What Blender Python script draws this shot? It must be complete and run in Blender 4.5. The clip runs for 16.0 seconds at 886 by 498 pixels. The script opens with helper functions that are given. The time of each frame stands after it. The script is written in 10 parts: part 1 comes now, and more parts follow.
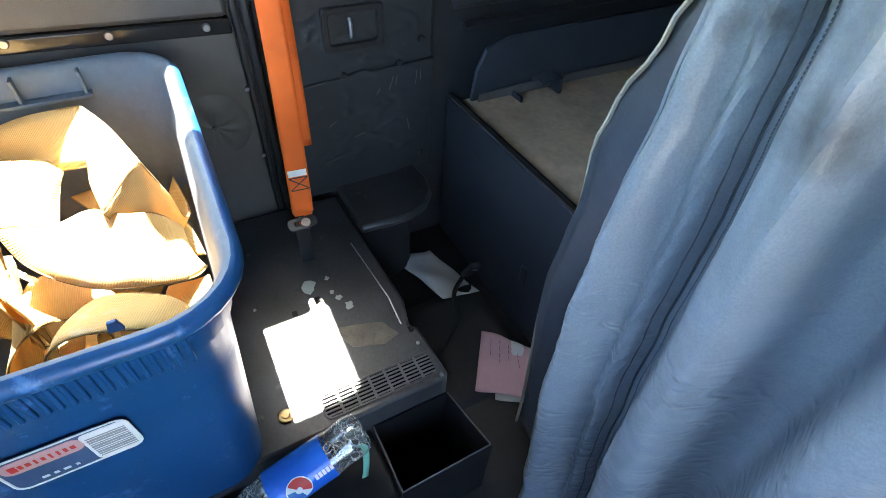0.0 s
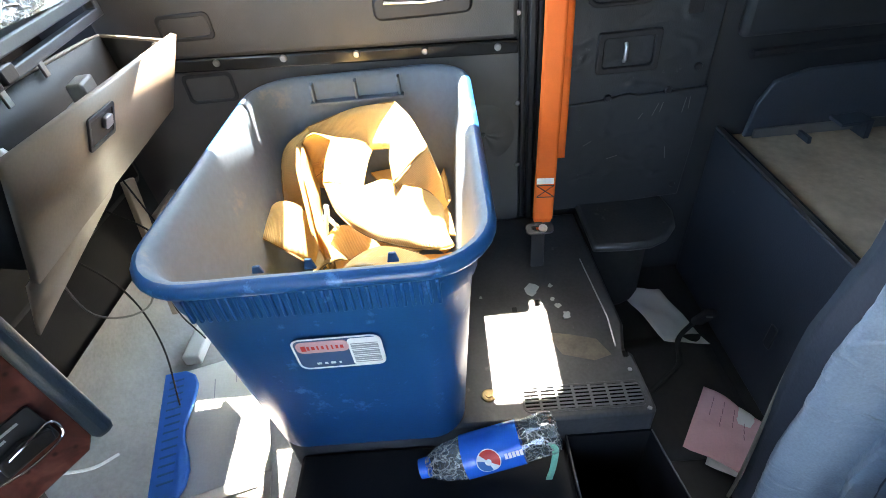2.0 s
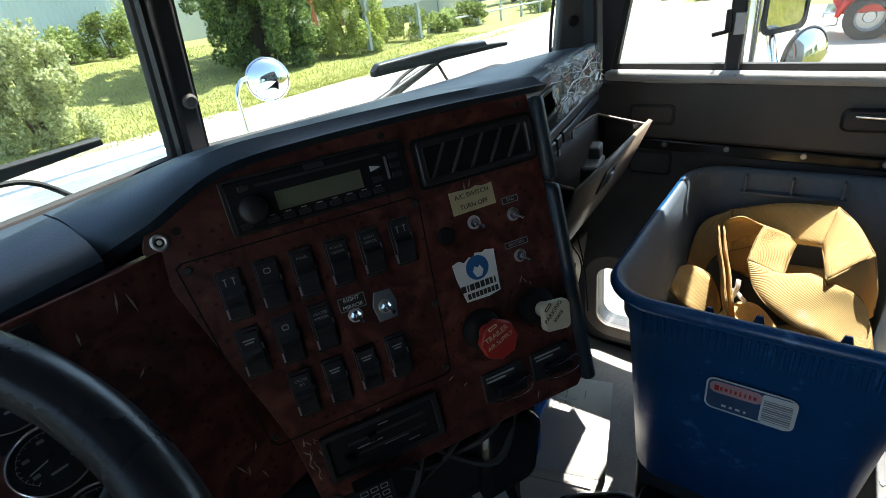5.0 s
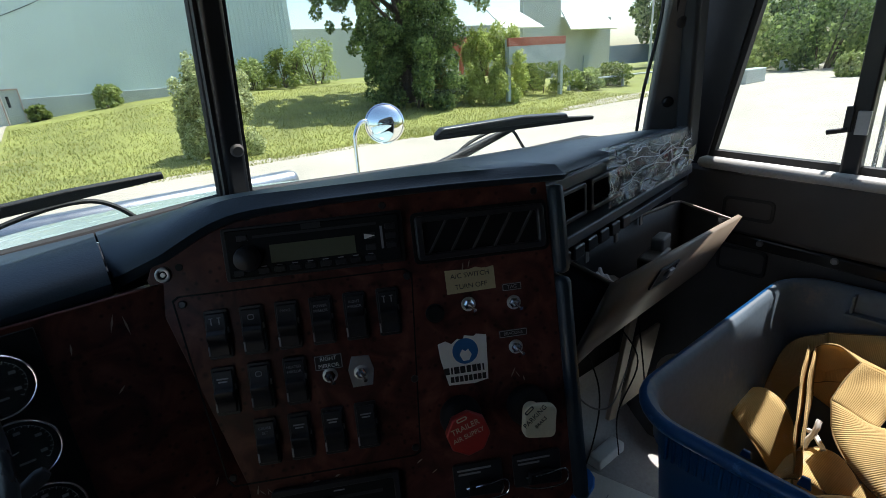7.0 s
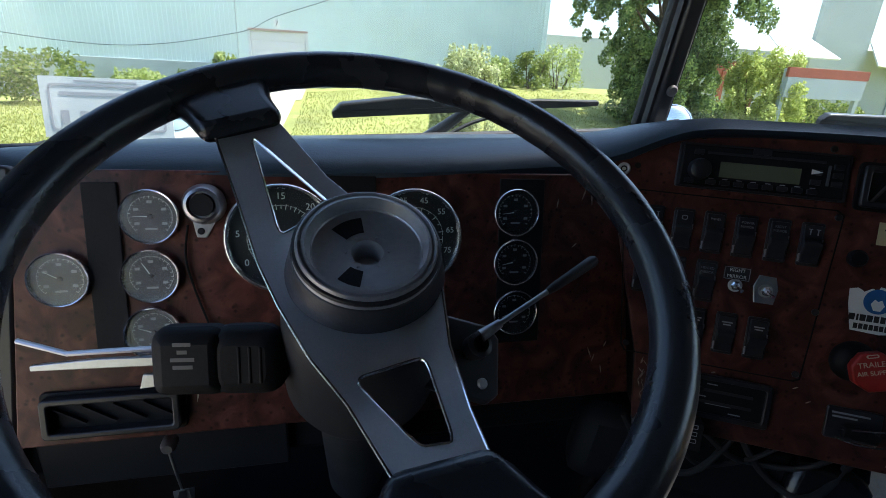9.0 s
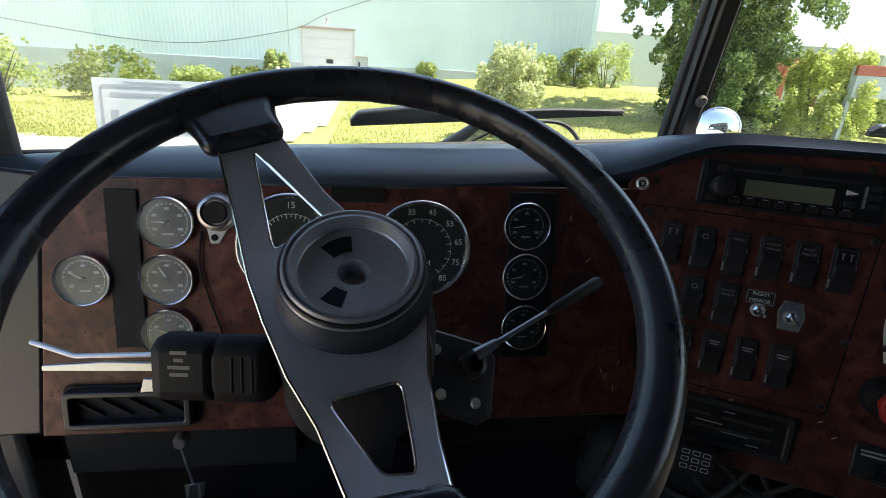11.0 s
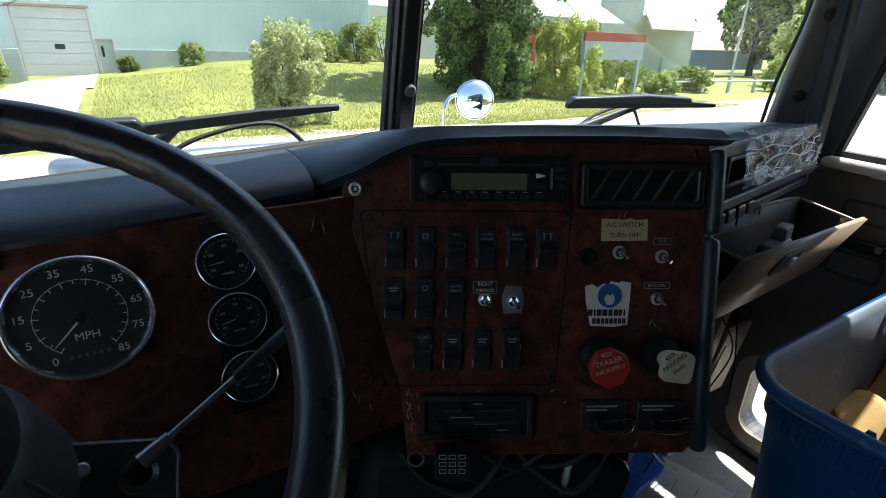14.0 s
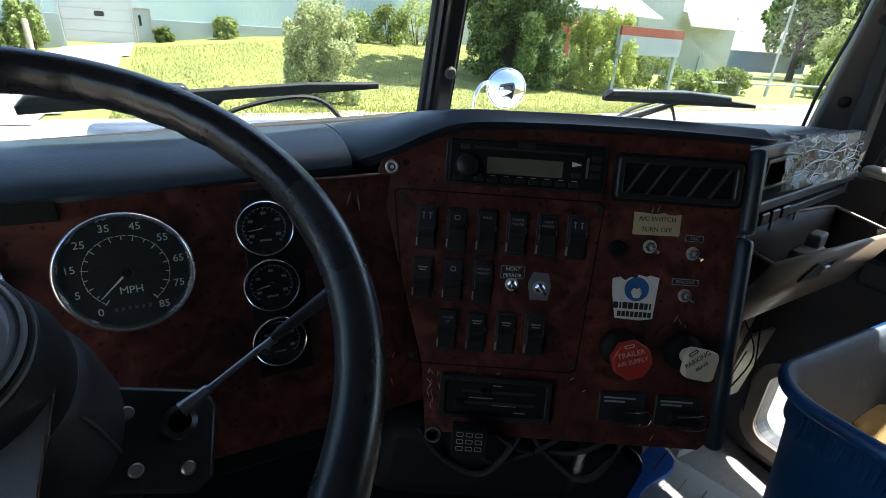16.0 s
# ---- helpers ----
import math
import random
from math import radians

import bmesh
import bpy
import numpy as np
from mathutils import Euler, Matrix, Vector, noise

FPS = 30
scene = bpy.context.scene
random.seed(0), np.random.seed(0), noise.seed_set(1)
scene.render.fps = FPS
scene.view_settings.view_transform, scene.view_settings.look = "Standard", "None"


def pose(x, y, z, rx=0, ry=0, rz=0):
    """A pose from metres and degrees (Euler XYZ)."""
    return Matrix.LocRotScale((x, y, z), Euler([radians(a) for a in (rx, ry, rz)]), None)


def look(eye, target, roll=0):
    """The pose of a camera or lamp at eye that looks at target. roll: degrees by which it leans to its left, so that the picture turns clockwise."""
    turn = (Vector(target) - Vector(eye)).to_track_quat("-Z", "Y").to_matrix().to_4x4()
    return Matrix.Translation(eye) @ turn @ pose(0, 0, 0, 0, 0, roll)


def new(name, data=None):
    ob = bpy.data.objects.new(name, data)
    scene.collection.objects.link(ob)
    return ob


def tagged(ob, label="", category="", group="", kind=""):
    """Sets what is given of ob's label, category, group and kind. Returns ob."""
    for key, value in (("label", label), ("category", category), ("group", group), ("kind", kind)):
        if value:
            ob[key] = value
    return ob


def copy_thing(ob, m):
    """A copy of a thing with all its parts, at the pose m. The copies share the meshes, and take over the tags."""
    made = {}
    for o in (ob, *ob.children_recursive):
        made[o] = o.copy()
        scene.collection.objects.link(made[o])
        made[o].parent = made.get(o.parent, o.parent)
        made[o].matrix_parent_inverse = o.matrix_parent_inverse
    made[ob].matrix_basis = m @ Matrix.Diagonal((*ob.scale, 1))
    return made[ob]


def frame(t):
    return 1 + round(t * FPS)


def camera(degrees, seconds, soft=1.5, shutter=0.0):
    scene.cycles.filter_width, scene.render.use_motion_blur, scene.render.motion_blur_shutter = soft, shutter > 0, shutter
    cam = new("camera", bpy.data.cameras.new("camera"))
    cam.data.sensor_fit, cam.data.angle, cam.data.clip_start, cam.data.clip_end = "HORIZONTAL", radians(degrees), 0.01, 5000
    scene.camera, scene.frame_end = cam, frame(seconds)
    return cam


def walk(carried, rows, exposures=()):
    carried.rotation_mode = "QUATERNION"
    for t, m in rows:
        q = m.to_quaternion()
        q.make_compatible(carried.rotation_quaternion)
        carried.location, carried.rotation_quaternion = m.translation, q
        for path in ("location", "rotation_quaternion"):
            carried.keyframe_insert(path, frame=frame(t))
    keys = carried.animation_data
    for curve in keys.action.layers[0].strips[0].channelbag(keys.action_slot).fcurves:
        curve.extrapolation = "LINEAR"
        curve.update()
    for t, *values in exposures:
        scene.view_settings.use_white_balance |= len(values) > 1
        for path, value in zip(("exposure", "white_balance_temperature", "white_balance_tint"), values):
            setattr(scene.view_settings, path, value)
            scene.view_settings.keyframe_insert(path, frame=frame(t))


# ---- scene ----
cam = camera(84.0, 16.0, soft=0.7)
PATH = [
    (0, (0.017, -0.099, 1.170), (0.992, -0.683, 0.044), 3.80),
    (0.5, (-0.002, -0.107, 1.159), (1.053, -0.612, 0.067), 2.06),
    (1, (-0.024, -0.124, 1.175), (1.113, -0.522, 0.122), 0.68),
    (1.5, (-0.031, -0.120, 1.178), (1.179, -0.309, 0.147), -3.40),
    (2, (-0.042, -0.059, 1.155), (1.188, 0.001, 0.133), -6.76),
    (2.5, (-0.084, -0.014, 1.163), (1.133, 0.311, 0.176), -9.40),
    (3, (-0.108, 0.033, 1.179), (1.075, 0.584, 0.253), -9.45),
    (3.5, (-0.189, 0.037, 1.216), (0.971, 0.724, 0.354), -7.94),
    (4, (-0.275, 0.089, 1.217), (0.866, 0.859, 0.401), -5.82),
    (4.2, (-0.290, 0.094, 1.227), (0.838, 0.893, 0.421), -5.91),
    (6.3, (-0.170, 0.007, 1.278), (0.842, 1.093, 0.681), -8.50),
    (6.5, (-0.143, -0.028, 1.295), (0.844, 1.084, 0.702), -7.16),
    (7, (-0.173, 0.011, 1.265), (0.716, 1.214, 0.698), -4.18),
    (7.5, (-0.369, 0.052, 1.196), (0.427, 1.330, 0.654), -0.80),
    (8, (-0.442, 0.025, 1.182), (0.133, 1.407, 0.614), 0.41),
    (8.5, (-0.460, -0.007, 1.191), (-0.032, 1.428, 0.628), 1.85),
    (9, (-0.500, -0.017, 1.187), (-0.158, 1.449, 0.645), 3.17),
    (9.2, (-0.496, -0.017, 1.189), (-0.204, 1.461, 0.650), 3.49),
    (11.3, (-0.441, -0.013, 1.214), (-0.227, 1.472, 0.656), 3.32),
    (11.5, (-0.390, 0.002, 1.228), (-0.074, 1.476, 0.693), 0.86),
    (12, (-0.346, 0.021, 1.232), (0.205, 1.428, 0.708), -1.09),
    (12.5, (-0.351, 0.026, 1.227), (0.295, 1.393, 0.703), 0.56),
    (13, (-0.340, 0.027, 1.231), (0.361, 1.373, 0.725), 0.67),
    (13.5, (-0.328, 0.026, 1.237), (0.426, 1.337, 0.713), 0.59),
    (14, (-0.322, 0.033, 1.231), (0.437, 1.307, 0.631), 0.96),
    (14.5, (-0.326, 0.037, 1.226), (0.411, 1.296, 0.570), 1.47),
    (15, (-0.329, 0.036, 1.226), (0.397, 1.294, 0.554), 2.07),
    (15.5, (-0.333, 0.030, 1.229), (0.377, 1.315, 0.591), 2.25),
    (16, (-0.340, 0.031, 1.226), (0.362, 1.319, 0.588), 3.98),
]
EXPOSURES = [(0.0, 4.8, 6800, 12), (1.5, 4.75, 7100, 13), (2.0, 4.85, 7200, 13), (2.5, 4.95, 7050, 12), (3.0, 4.6, 6950, 12), (3.5, 3.98, 6900, 13), (4.0, 3.22, 6600, 11), (6.2, 1.05, 6400, 8), (7.0, 0.98, 6200, 12), (7.5, 1.05, 5800, 13), (8.0, 1.25, 5700, 16), (9.0, 1.72, 6150, 15), (11.4, 2.05, 7000, 16), (12.3, 1.68, 6800, 14), (13.5, 1.55, 6600, 14), (14.5, 1.63, 6400, 12), (16.0, 1.90, 6400, 13)]
walk(cam, [(t, look(eye, target, roll)) for t, eye, target, roll in PATH], EXPOSURES)

# ---------------------------------------------------------------- light
SUN_WAY = Vector((0.525, -0.022, 1.0)).normalized()   # towards the sun, on the passenger's side
world = bpy.data.worlds.new("sky")
scene.world = world
world.use_nodes = True
wn = world.node_tree
sky = wn.nodes.new("ShaderNodeTexSky")
sky.sky_type = "NISHITA"
sky.sun_disc = False
sky.sun_elevation = math.asin(SUN_WAY.z)
sky.sun_rotation = math.atan2(SUN_WAY.x, SUN_WAY.y)
sky.air_density, sky.dust_density, sky.ozone_density = 1.0, 1.5, 1.0
wn.nodes["Background"].inputs["Strength"].default_value = 0.15
wn.links.new(sky.outputs[0], wn.nodes["Background"].inputs["Color"])
sun = new("sun", bpy.data.lights.new("sun", "SUN"))
sun.data.energy, sun.data.angle, sun.data.color = 4.6, radians(0.53), (1.0, 0.95, 0.88)
sun.matrix_world = look(SUN_WAY * 30, (0, 0, 0))

# ---------------------------------------------------------------- materials
def rgb(r, g, b):
    return (r, g, b, 1.0)


def mat(name, base, rough=0.6, metal=0.0, spec=0.5, vary=0.12, scale=14.0, grain=220.0, bump=0.12, wear=None, wear_amount=0.0, wear_scale=9.0, random_tint=0.0):
    """A plain surface with large stains, fine grain, optional worn spots and relief."""
    m = bpy.data.materials.new(name)
    m.use_nodes = True
    nt = m.node_tree
    b = nt.nodes["Principled BSDF"]
    co = nt.nodes.new("ShaderNodeTexCoord")
    big = nt.nodes.new("ShaderNodeTexNoise")
    big.inputs["Scale"].default_value, big.inputs["Detail"].default_value = scale, 5
    fine = nt.nodes.new("ShaderNodeTexNoise")
    fine.inputs["Scale"].default_value, fine.inputs["Detail"].default_value = grain, 3
    for n in (big, fine):
        nt.links.new(co.outputs["Object"], n.inputs["Vector"])
    mix = nt.nodes.new("ShaderNodeMix")
    mix.data_type = "RGBA"
    lo = [c * (1 - vary) for c in base]
    hi = [min(1.0, c * (1 + vary)) for c in base]
    mix.inputs["A"].default_value, mix.inputs["B"].default_value = rgb(*lo), rgb(*hi)
    add = nt.nodes.new("ShaderNodeMath")
    add.operation = "MULTIPLY_ADD"
    nt.links.new(fine.outputs["Fac"], add.inputs[0])
    add.inputs[1].default_value = 0.5
    nt.links.new(big.outputs["Fac"], add.inputs[2])
    ramp = nt.nodes.new("ShaderNodeMapRange")
    ramp.inputs["From Min"].default_value, ramp.inputs["From Max"].default_value = 0.45, 1.05
    nt.links.new(add.outputs[0], ramp.inputs["Value"])
    nt.links.new(ramp.outputs["Result"], mix.inputs["Factor"])
    out = mix.outputs["Result"]
    if wear:
        spots = nt.nodes.new("ShaderNodeTexNoise")
        spots.inputs["Scale"].default_value, spots.inputs["Detail"].default_value, spots.inputs["Roughness"].default_value = wear_scale, 9, 0.7
        nt.links.new(co.outputs["Object"], spots.inputs["Vector"])
        cut = nt.nodes.new("ShaderNodeMapRange")
        cut.inputs["From Min"].default_value, cut.inputs["From Max"].default_value = 0.72 - 0.25 * wear_amount, 0.78 - 0.2 * wear_amount
        nt.links.new(spots.outputs["Fac"], cut.inputs["Value"])
        worn = nt.nodes.new("ShaderNodeMix")
        worn.data_type = "RGBA"
        worn.inputs["B"].default_value = rgb(*wear)
        nt.links.new(out, worn.inputs["A"])
        nt.links.new(cut.outputs["Result"], worn.inputs["Factor"])
        out = worn.outputs["Result"]
    if random_tint:
        info = nt.nodes.new("ShaderNodeObjectInfo")
        hsv = nt.nodes.new("ShaderNodeHueSaturation")
        span = nt.nodes.new("ShaderNodeMapRange")
        span.inputs["To Min"].default_value, span.inputs["To Max"].default_value = 1 - random_tint, 1 + random_tint
        nt.links.new(info.outputs["Random"], span.inputs["Value"])
        nt.links.new(span.outputs["Result"], hsv.inputs["Value"])
        nt.links.new(out, hsv.inputs["Color"])
        out = hsv.outputs["Color"]
    nt.links.new(out, b.inputs["Base Color"])
    rr = nt.nodes.new("ShaderNodeMapRange")
    rr.inputs["To Min"].default_value, rr.inputs["To Max"].default_value = max(0.02, rough - 0.1), min(1, rough + 0.1)
    nt.links.new(big.outputs["Fac"], rr.inputs["Value"])
    nt.links.new(rr.outputs["Result"], b.inputs["Roughness"])
    b.inputs["Metallic"].default_value, b.inputs["Specular IOR Level"].default_value = metal, spec
    if bump:
        bp = nt.nodes.new("ShaderNodeBump")
        bp.inputs["Strength"].default_value, bp.inputs["Distance"].default_value = bump, 0.002
        nt.links.new(fine.outputs["Fac"], bp.inputs["Height"])
        nt.links.new(bp.outputs["Normal"], b.inputs["Normal"])
    return m


def burl(name):
    """Dark red-brown printed burl: clouds, curls and black specks under scuffed lacquer."""
    m = mat(name, (0.085, 0.026, 0.014), rough=0.36, spec=0.28, vary=0.3, scale=16, grain=420, bump=0.05)
    nt = m.node_tree
    b = nt.nodes["Principled BSDF"]
    co = nt.nodes["Texture Coordinate"]
    warp = nt.nodes.new("ShaderNodeTexNoise")
    warp.inputs["Scale"].default_value, warp.inputs["Detail"].default_value, warp.inputs["Distortion"].default_value = 24, 8, 1.4
    nt.links.new(co.outputs["Object"], warp.inputs["Vector"])
    cr = nt.nodes.new("ShaderNodeValToRGB")
    els = cr.color_ramp.elements
    els[0].position, els[0].color = 0.26, rgb(0.026, 0.010, 0.007)
    els[1].position, els[1].color = 0.74, rgb(0.168, 0.062, 0.046)
    e = els.new(0.5)
    e.color = rgb(0.083, 0.026, 0.020)
    nt.links.new(warp.outputs["Fac"], cr.inputs["Fac"])
    vor = nt.nodes.new("ShaderNodeTexVoronoi")
    vor.inputs["Scale"].default_value = 46
    nt.links.new(co.outputs["Object"], vor.inputs["Vector"])
    sp = nt.nodes.new("ShaderNodeMapRange")
    sp.inputs["From Min"].default_value, sp.inputs["From Max"].default_value = 0.05, 0.2
    sp.inputs["To Min"].default_value, sp.inputs["To Max"].default_value = 0.45, 1.0
    nt.links.new(vor.outputs["Distance"], sp.inputs["Value"])
    # finer dark eyes, only in some of the cells
    eye = nt.nodes.new("ShaderNodeTexVoronoi")
    eye.inputs["Scale"].default_value = 118
    nt.links.new(co.outputs["Object"], eye.inputs["Vector"])
    es = nt.nodes.new("ShaderNodeMapRange")
    es.inputs["From Min"].default_value, es.inputs["From Max"].default_value = 0.10, 0.34
    es.inputs["To Min"].default_value, es.inputs["To Max"].default_value = 0.30, 1.0
    nt.links.new(eye.outputs["Distance"], es.inputs["Value"])
    some = nt.nodes.new("ShaderNodeSeparateColor")
    nt.links.new(eye.outputs["Color"], some.inputs["Color"])
    pick = nt.nodes.new("ShaderNodeMath")
    pick.operation = "GREATER_THAN"
    pick.inputs[1].default_value = 0.42
    nt.links.new(some.outputs["Red"], pick.inputs[0])
    keep = nt.nodes.new("ShaderNodeMath")
    keep.operation = "MAXIMUM"
    nt.links.new(pick.outputs[0], keep.inputs[0])
    nt.links.new(es.outputs["Result"], keep.inputs[1])
    both = nt.nodes.new("ShaderNodeMath")
    both.operation = "MULTIPLY"
    nt.links.new(keep.outputs[0], both.inputs[0])
    nt.links.new(sp.outputs["Result"], both.inputs[1])
    mul = nt.nodes.new("ShaderNodeMix")
    mul.data_type, mul.blend_type = "RGBA", "MULTIPLY"
    mul.inputs["Factor"].default_value = 1.0
    nt.links.new(cr.outputs["Color"], mul.inputs["A"])
    nt.links.new(both.outputs[0], mul.inputs["B"])
    # pale scratches
    wave = nt.nodes.new("ShaderNodeTexNoise")
    wave.inputs["Scale"].default_value, wave.inputs["Detail"].default_value, wave.inputs["Roughness"].default_value = 30, 12, 0.8
    nt.links.new(co.outputs["Object"], wave.inputs["Vector"])
    cut = nt.nodes.new("ShaderNodeMapRange")
    cut.inputs["From Min"].default_value, cut.inputs["From Max"].default_value = 0.735, 0.76
    nt.links.new(wave.outputs["Fac"], cut.inputs["Value"])
    sc = nt.nodes.new("ShaderNodeMix")
    sc.data_type = "RGBA"
    sc.inputs["B"].default_value = rgb(0.32, 0.24, 0.17)
    nt.links.new(cut.outputs["Result"], sc.inputs["Factor"])
    nt.links.new(mul.outputs["Result"], sc.inputs["A"])
    nt.links.new(sc.outputs["Result"], b.inputs["Base Color"])
    return m


def window_glass(name, dust_low=0.015, dust_high=0.06):
    """Thin dusty pane: mostly clear, a little gloss and a trace of haze."""
    m = bpy.data.materials.new(name)
    m.use_nodes = True
    nt = m.node_tree
    nt.nodes.remove(nt.nodes["Principled BSDF"])
    clear = nt.nodes.new("ShaderNodeBsdfTransparent")
    clear.inputs["Color"].default_value = rgb(0.90, 0.95, 0.93)
    gloss = nt.nodes.new("ShaderNodeBsdfGlossy")
    gloss.inputs["Roughness"].default_value = 0.02
    dust = nt.nodes.new("ShaderNodeBsdfDiffuse")
    dust.inputs["Color"].default_value = rgb(0.6, 0.6, 0.58)
    co = nt.nodes.new("ShaderNodeTexCoord")
    no = nt.nodes.new("ShaderNodeTexNoise")
    no.inputs["Scale"].default_value, no.inputs["Detail"].default_value = 9, 8
    nt.links.new(co.outputs["Object"], no.inputs["Vector"])
    mr = nt.nodes.new("ShaderNodeMapRange")
    mr.inputs["From Min"].default_value, mr.inputs["From Max"].default_value = 0.4, 0.75
    mr.inputs["To Min"].default_value, mr.inputs["To Max"].default_value = dust_low, dust_high
    nt.links.new(no.outputs["Fac"], mr.inputs["Value"])
    m1, m2 = nt.nodes.new("ShaderNodeMixShader"), nt.nodes.new("ShaderNodeMixShader")
    nt.links.new(mr.outputs["Result"], m1.inputs[0])
    nt.links.new(clear.outputs[0], m1.inputs[1])
    nt.links.new(dust.outputs[0], m1.inputs[2])
    fr = nt.nodes.new("ShaderNodeLayerWeight")
    fr.inputs["Blend"].default_value = 0.5
    steep = nt.nodes.new("ShaderNodeMath")
    steep.operation = "POWER"
    steep.inputs[1].default_value = 4.0
    nt.links.new(fr.outputs["Facing"], steep.inputs[0])
    amount = nt.nodes.new("ShaderNodeMath")
    amount.operation = "MULTIPLY_ADD"
    amount.inputs[1].default_value, amount.inputs[2].default_value = 0.30, 0.025
    nt.links.new(steep.outputs[0], amount.inputs[0])
    nt.links.new(amount.outputs[0], m2.inputs[0])
    nt.links.new(m1.outputs[0], m2.inputs[1])
    nt.links.new(gloss.outputs[0], m2.inputs[2])
    nt.links.new(m2.outputs[0], nt.nodes["Material Output"].inputs["Surface"])
    return m


def film_mat(name):
    """Thin creased clear film: see-through, with sharp glossy folds."""
    m = window_glass(name)
    nt = m.node_tree
    co = nt.nodes["Texture Coordinate"]
    warp = nt.nodes.new("ShaderNodeTexNoise")
    warp.inputs["Scale"].default_value, warp.inputs["Detail"].default_value = 26, 3
    nt.links.new(co.outputs["Object"], warp.inputs["Vector"])
    cells = nt.nodes.new("ShaderNodeTexVoronoi")
    cells.feature = "DISTANCE_TO_EDGE"
    cells.inputs["Scale"].default_value = 30
    mixv = nt.nodes.new("ShaderNodeMix")
    mixv.data_type = "RGBA"
    mixv.inputs["Factor"].default_value = 0.16
    nt.links.new(co.outputs["Object"], mixv.inputs["A"])
    nt.links.new(warp.outputs["Color"], mixv.inputs["B"])
    nt.links.new(mixv.outputs["Result"], cells.inputs["Vector"])
    edge = nt.nodes.new("ShaderNodeMapRange")
    edge.inputs["From Min"].default_value, edge.inputs["From Max"].default_value = 0.0, 0.07
    edge.inputs["To Min"].default_value, edge.inputs["To Max"].default_value = 0.62, 0.13
    nt.links.new(cells.outputs["Distance"], edge.inputs["Value"])
    for n in nt.nodes:
        if n.bl_idname == "ShaderNodeMixShader" and n.inputs[2].links[0].from_node.bl_idname == "ShaderNodeBsdfDiffuse":
            nt.links.new(edge.outputs["Result"], n.inputs[0])
        if n.bl_idname == "ShaderNodeMath" and n.operation == "MULTIPLY_ADD":
            n.inputs[1].default_value, n.inputs[2].default_value = 0.25, 0.09
        if n.bl_idname == "ShaderNodeBsdfGlossy":
            n.inputs["Roughness"].default_value = 0.10
            bp = nt.nodes.new("ShaderNodeBump")
            bp.inputs["Strength"].default_value, bp.inputs["Distance"].default_value = 0.7, 0.005
            nt.links.new(cells.outputs["Distance"], bp.inputs["Height"])
            nt.links.new(bp.outputs["Normal"], n.inputs["Normal"])
    return m


def leaf_mat(name, dark, light):
    m = bpy.data.materials.new(name)
    m.use_nodes = True
    nt = m.node_tree
    b = nt.nodes["Principled BSDF"]
    geo = nt.nodes.new("ShaderNodeNewGeometry")
    cr = nt.nodes.new("ShaderNodeValToRGB")
    cr.color_ramp.elements[0].color, cr.color_ramp.elements[1].color = rgb(*dark), rgb(*light)
    nt.links.new(geo.outputs["Random Per Island"], cr.inputs["Fac"])
    nt.links.new(cr.outputs["Color"], b.inputs["Base Color"])
    b.inputs["Roughness"].default_value = 0.55
    tr = nt.nodes.new("ShaderNodeBsdfTranslucent")
    nt.links.new(cr.outputs["Color"], tr.inputs["Color"])
    mx = nt.nodes.new("ShaderNodeMixShader")
    mx.inputs[0].default_value = 0.55
    nt.links.new(b.outputs[0], mx.inputs[1])
    nt.links.new(tr.outputs[0], mx.inputs[2])
    nt.links.new(mx.outputs[0], nt.nodes["Material Output"].inputs["Surface"])
    return m


def creased(m, scale, depth):
    """Adds patches of fine branching creases to the relief of a material."""
    nt = m.node_tree
    b = nt.nodes["Principled BSDF"]
    co = nt.nodes.new("ShaderNodeTexCoord")
    warp = nt.nodes.new("ShaderNodeMapping")
    warp.inputs["Scale"].default_value = (1.0, 1.0, 1.7)
    lines = nt.nodes.new("ShaderNodeTexNoise")
    lines.noise_type = "RIDGED_MULTIFRACTAL"
    lines.inputs["Scale"].default_value, lines.inputs["Detail"].default_value, lines.inputs["Distortion"].default_value = scale, 3, 0.8
    where = nt.nodes.new("ShaderNodeTexNoise")
    where.inputs["Scale"].default_value, where.inputs["Detail"].default_value = 5.5, 2
    cut = nt.nodes.new("ShaderNodeMapRange")
    cut.inputs["From Min"].default_value, cut.inputs["From Max"].default_value = 0.40, 0.68
    mul = nt.nodes.new("ShaderNodeMath")
    mul.operation = "MULTIPLY"
    bump = nt.nodes.new("ShaderNodeBump")
    bump.inputs["Strength"].default_value, bump.inputs["Distance"].default_value = 0.7, depth
    nt.links.new(co.outputs["Object"], warp.inputs["Vector"])
    nt.links.new(warp.outputs["Vector"], lines.inputs["Vector"])
    nt.links.new(co.outputs["Object"], where.inputs["Vector"])
    nt.links.new(where.outputs["Fac"], cut.inputs["Value"])
    nt.links.new(lines.outputs["Fac"], mul.inputs[0])
    nt.links.new(cut.outputs["Result"], mul.inputs[1])
    nt.links.new(mul.outputs[0], bump.inputs["Height"])
    for link in list(b.inputs["Normal"].links):
        nt.links.new(link.from_socket, bump.inputs["Normal"])
    nt.links.new(bump.outputs["Normal"], b.inputs["Normal"])


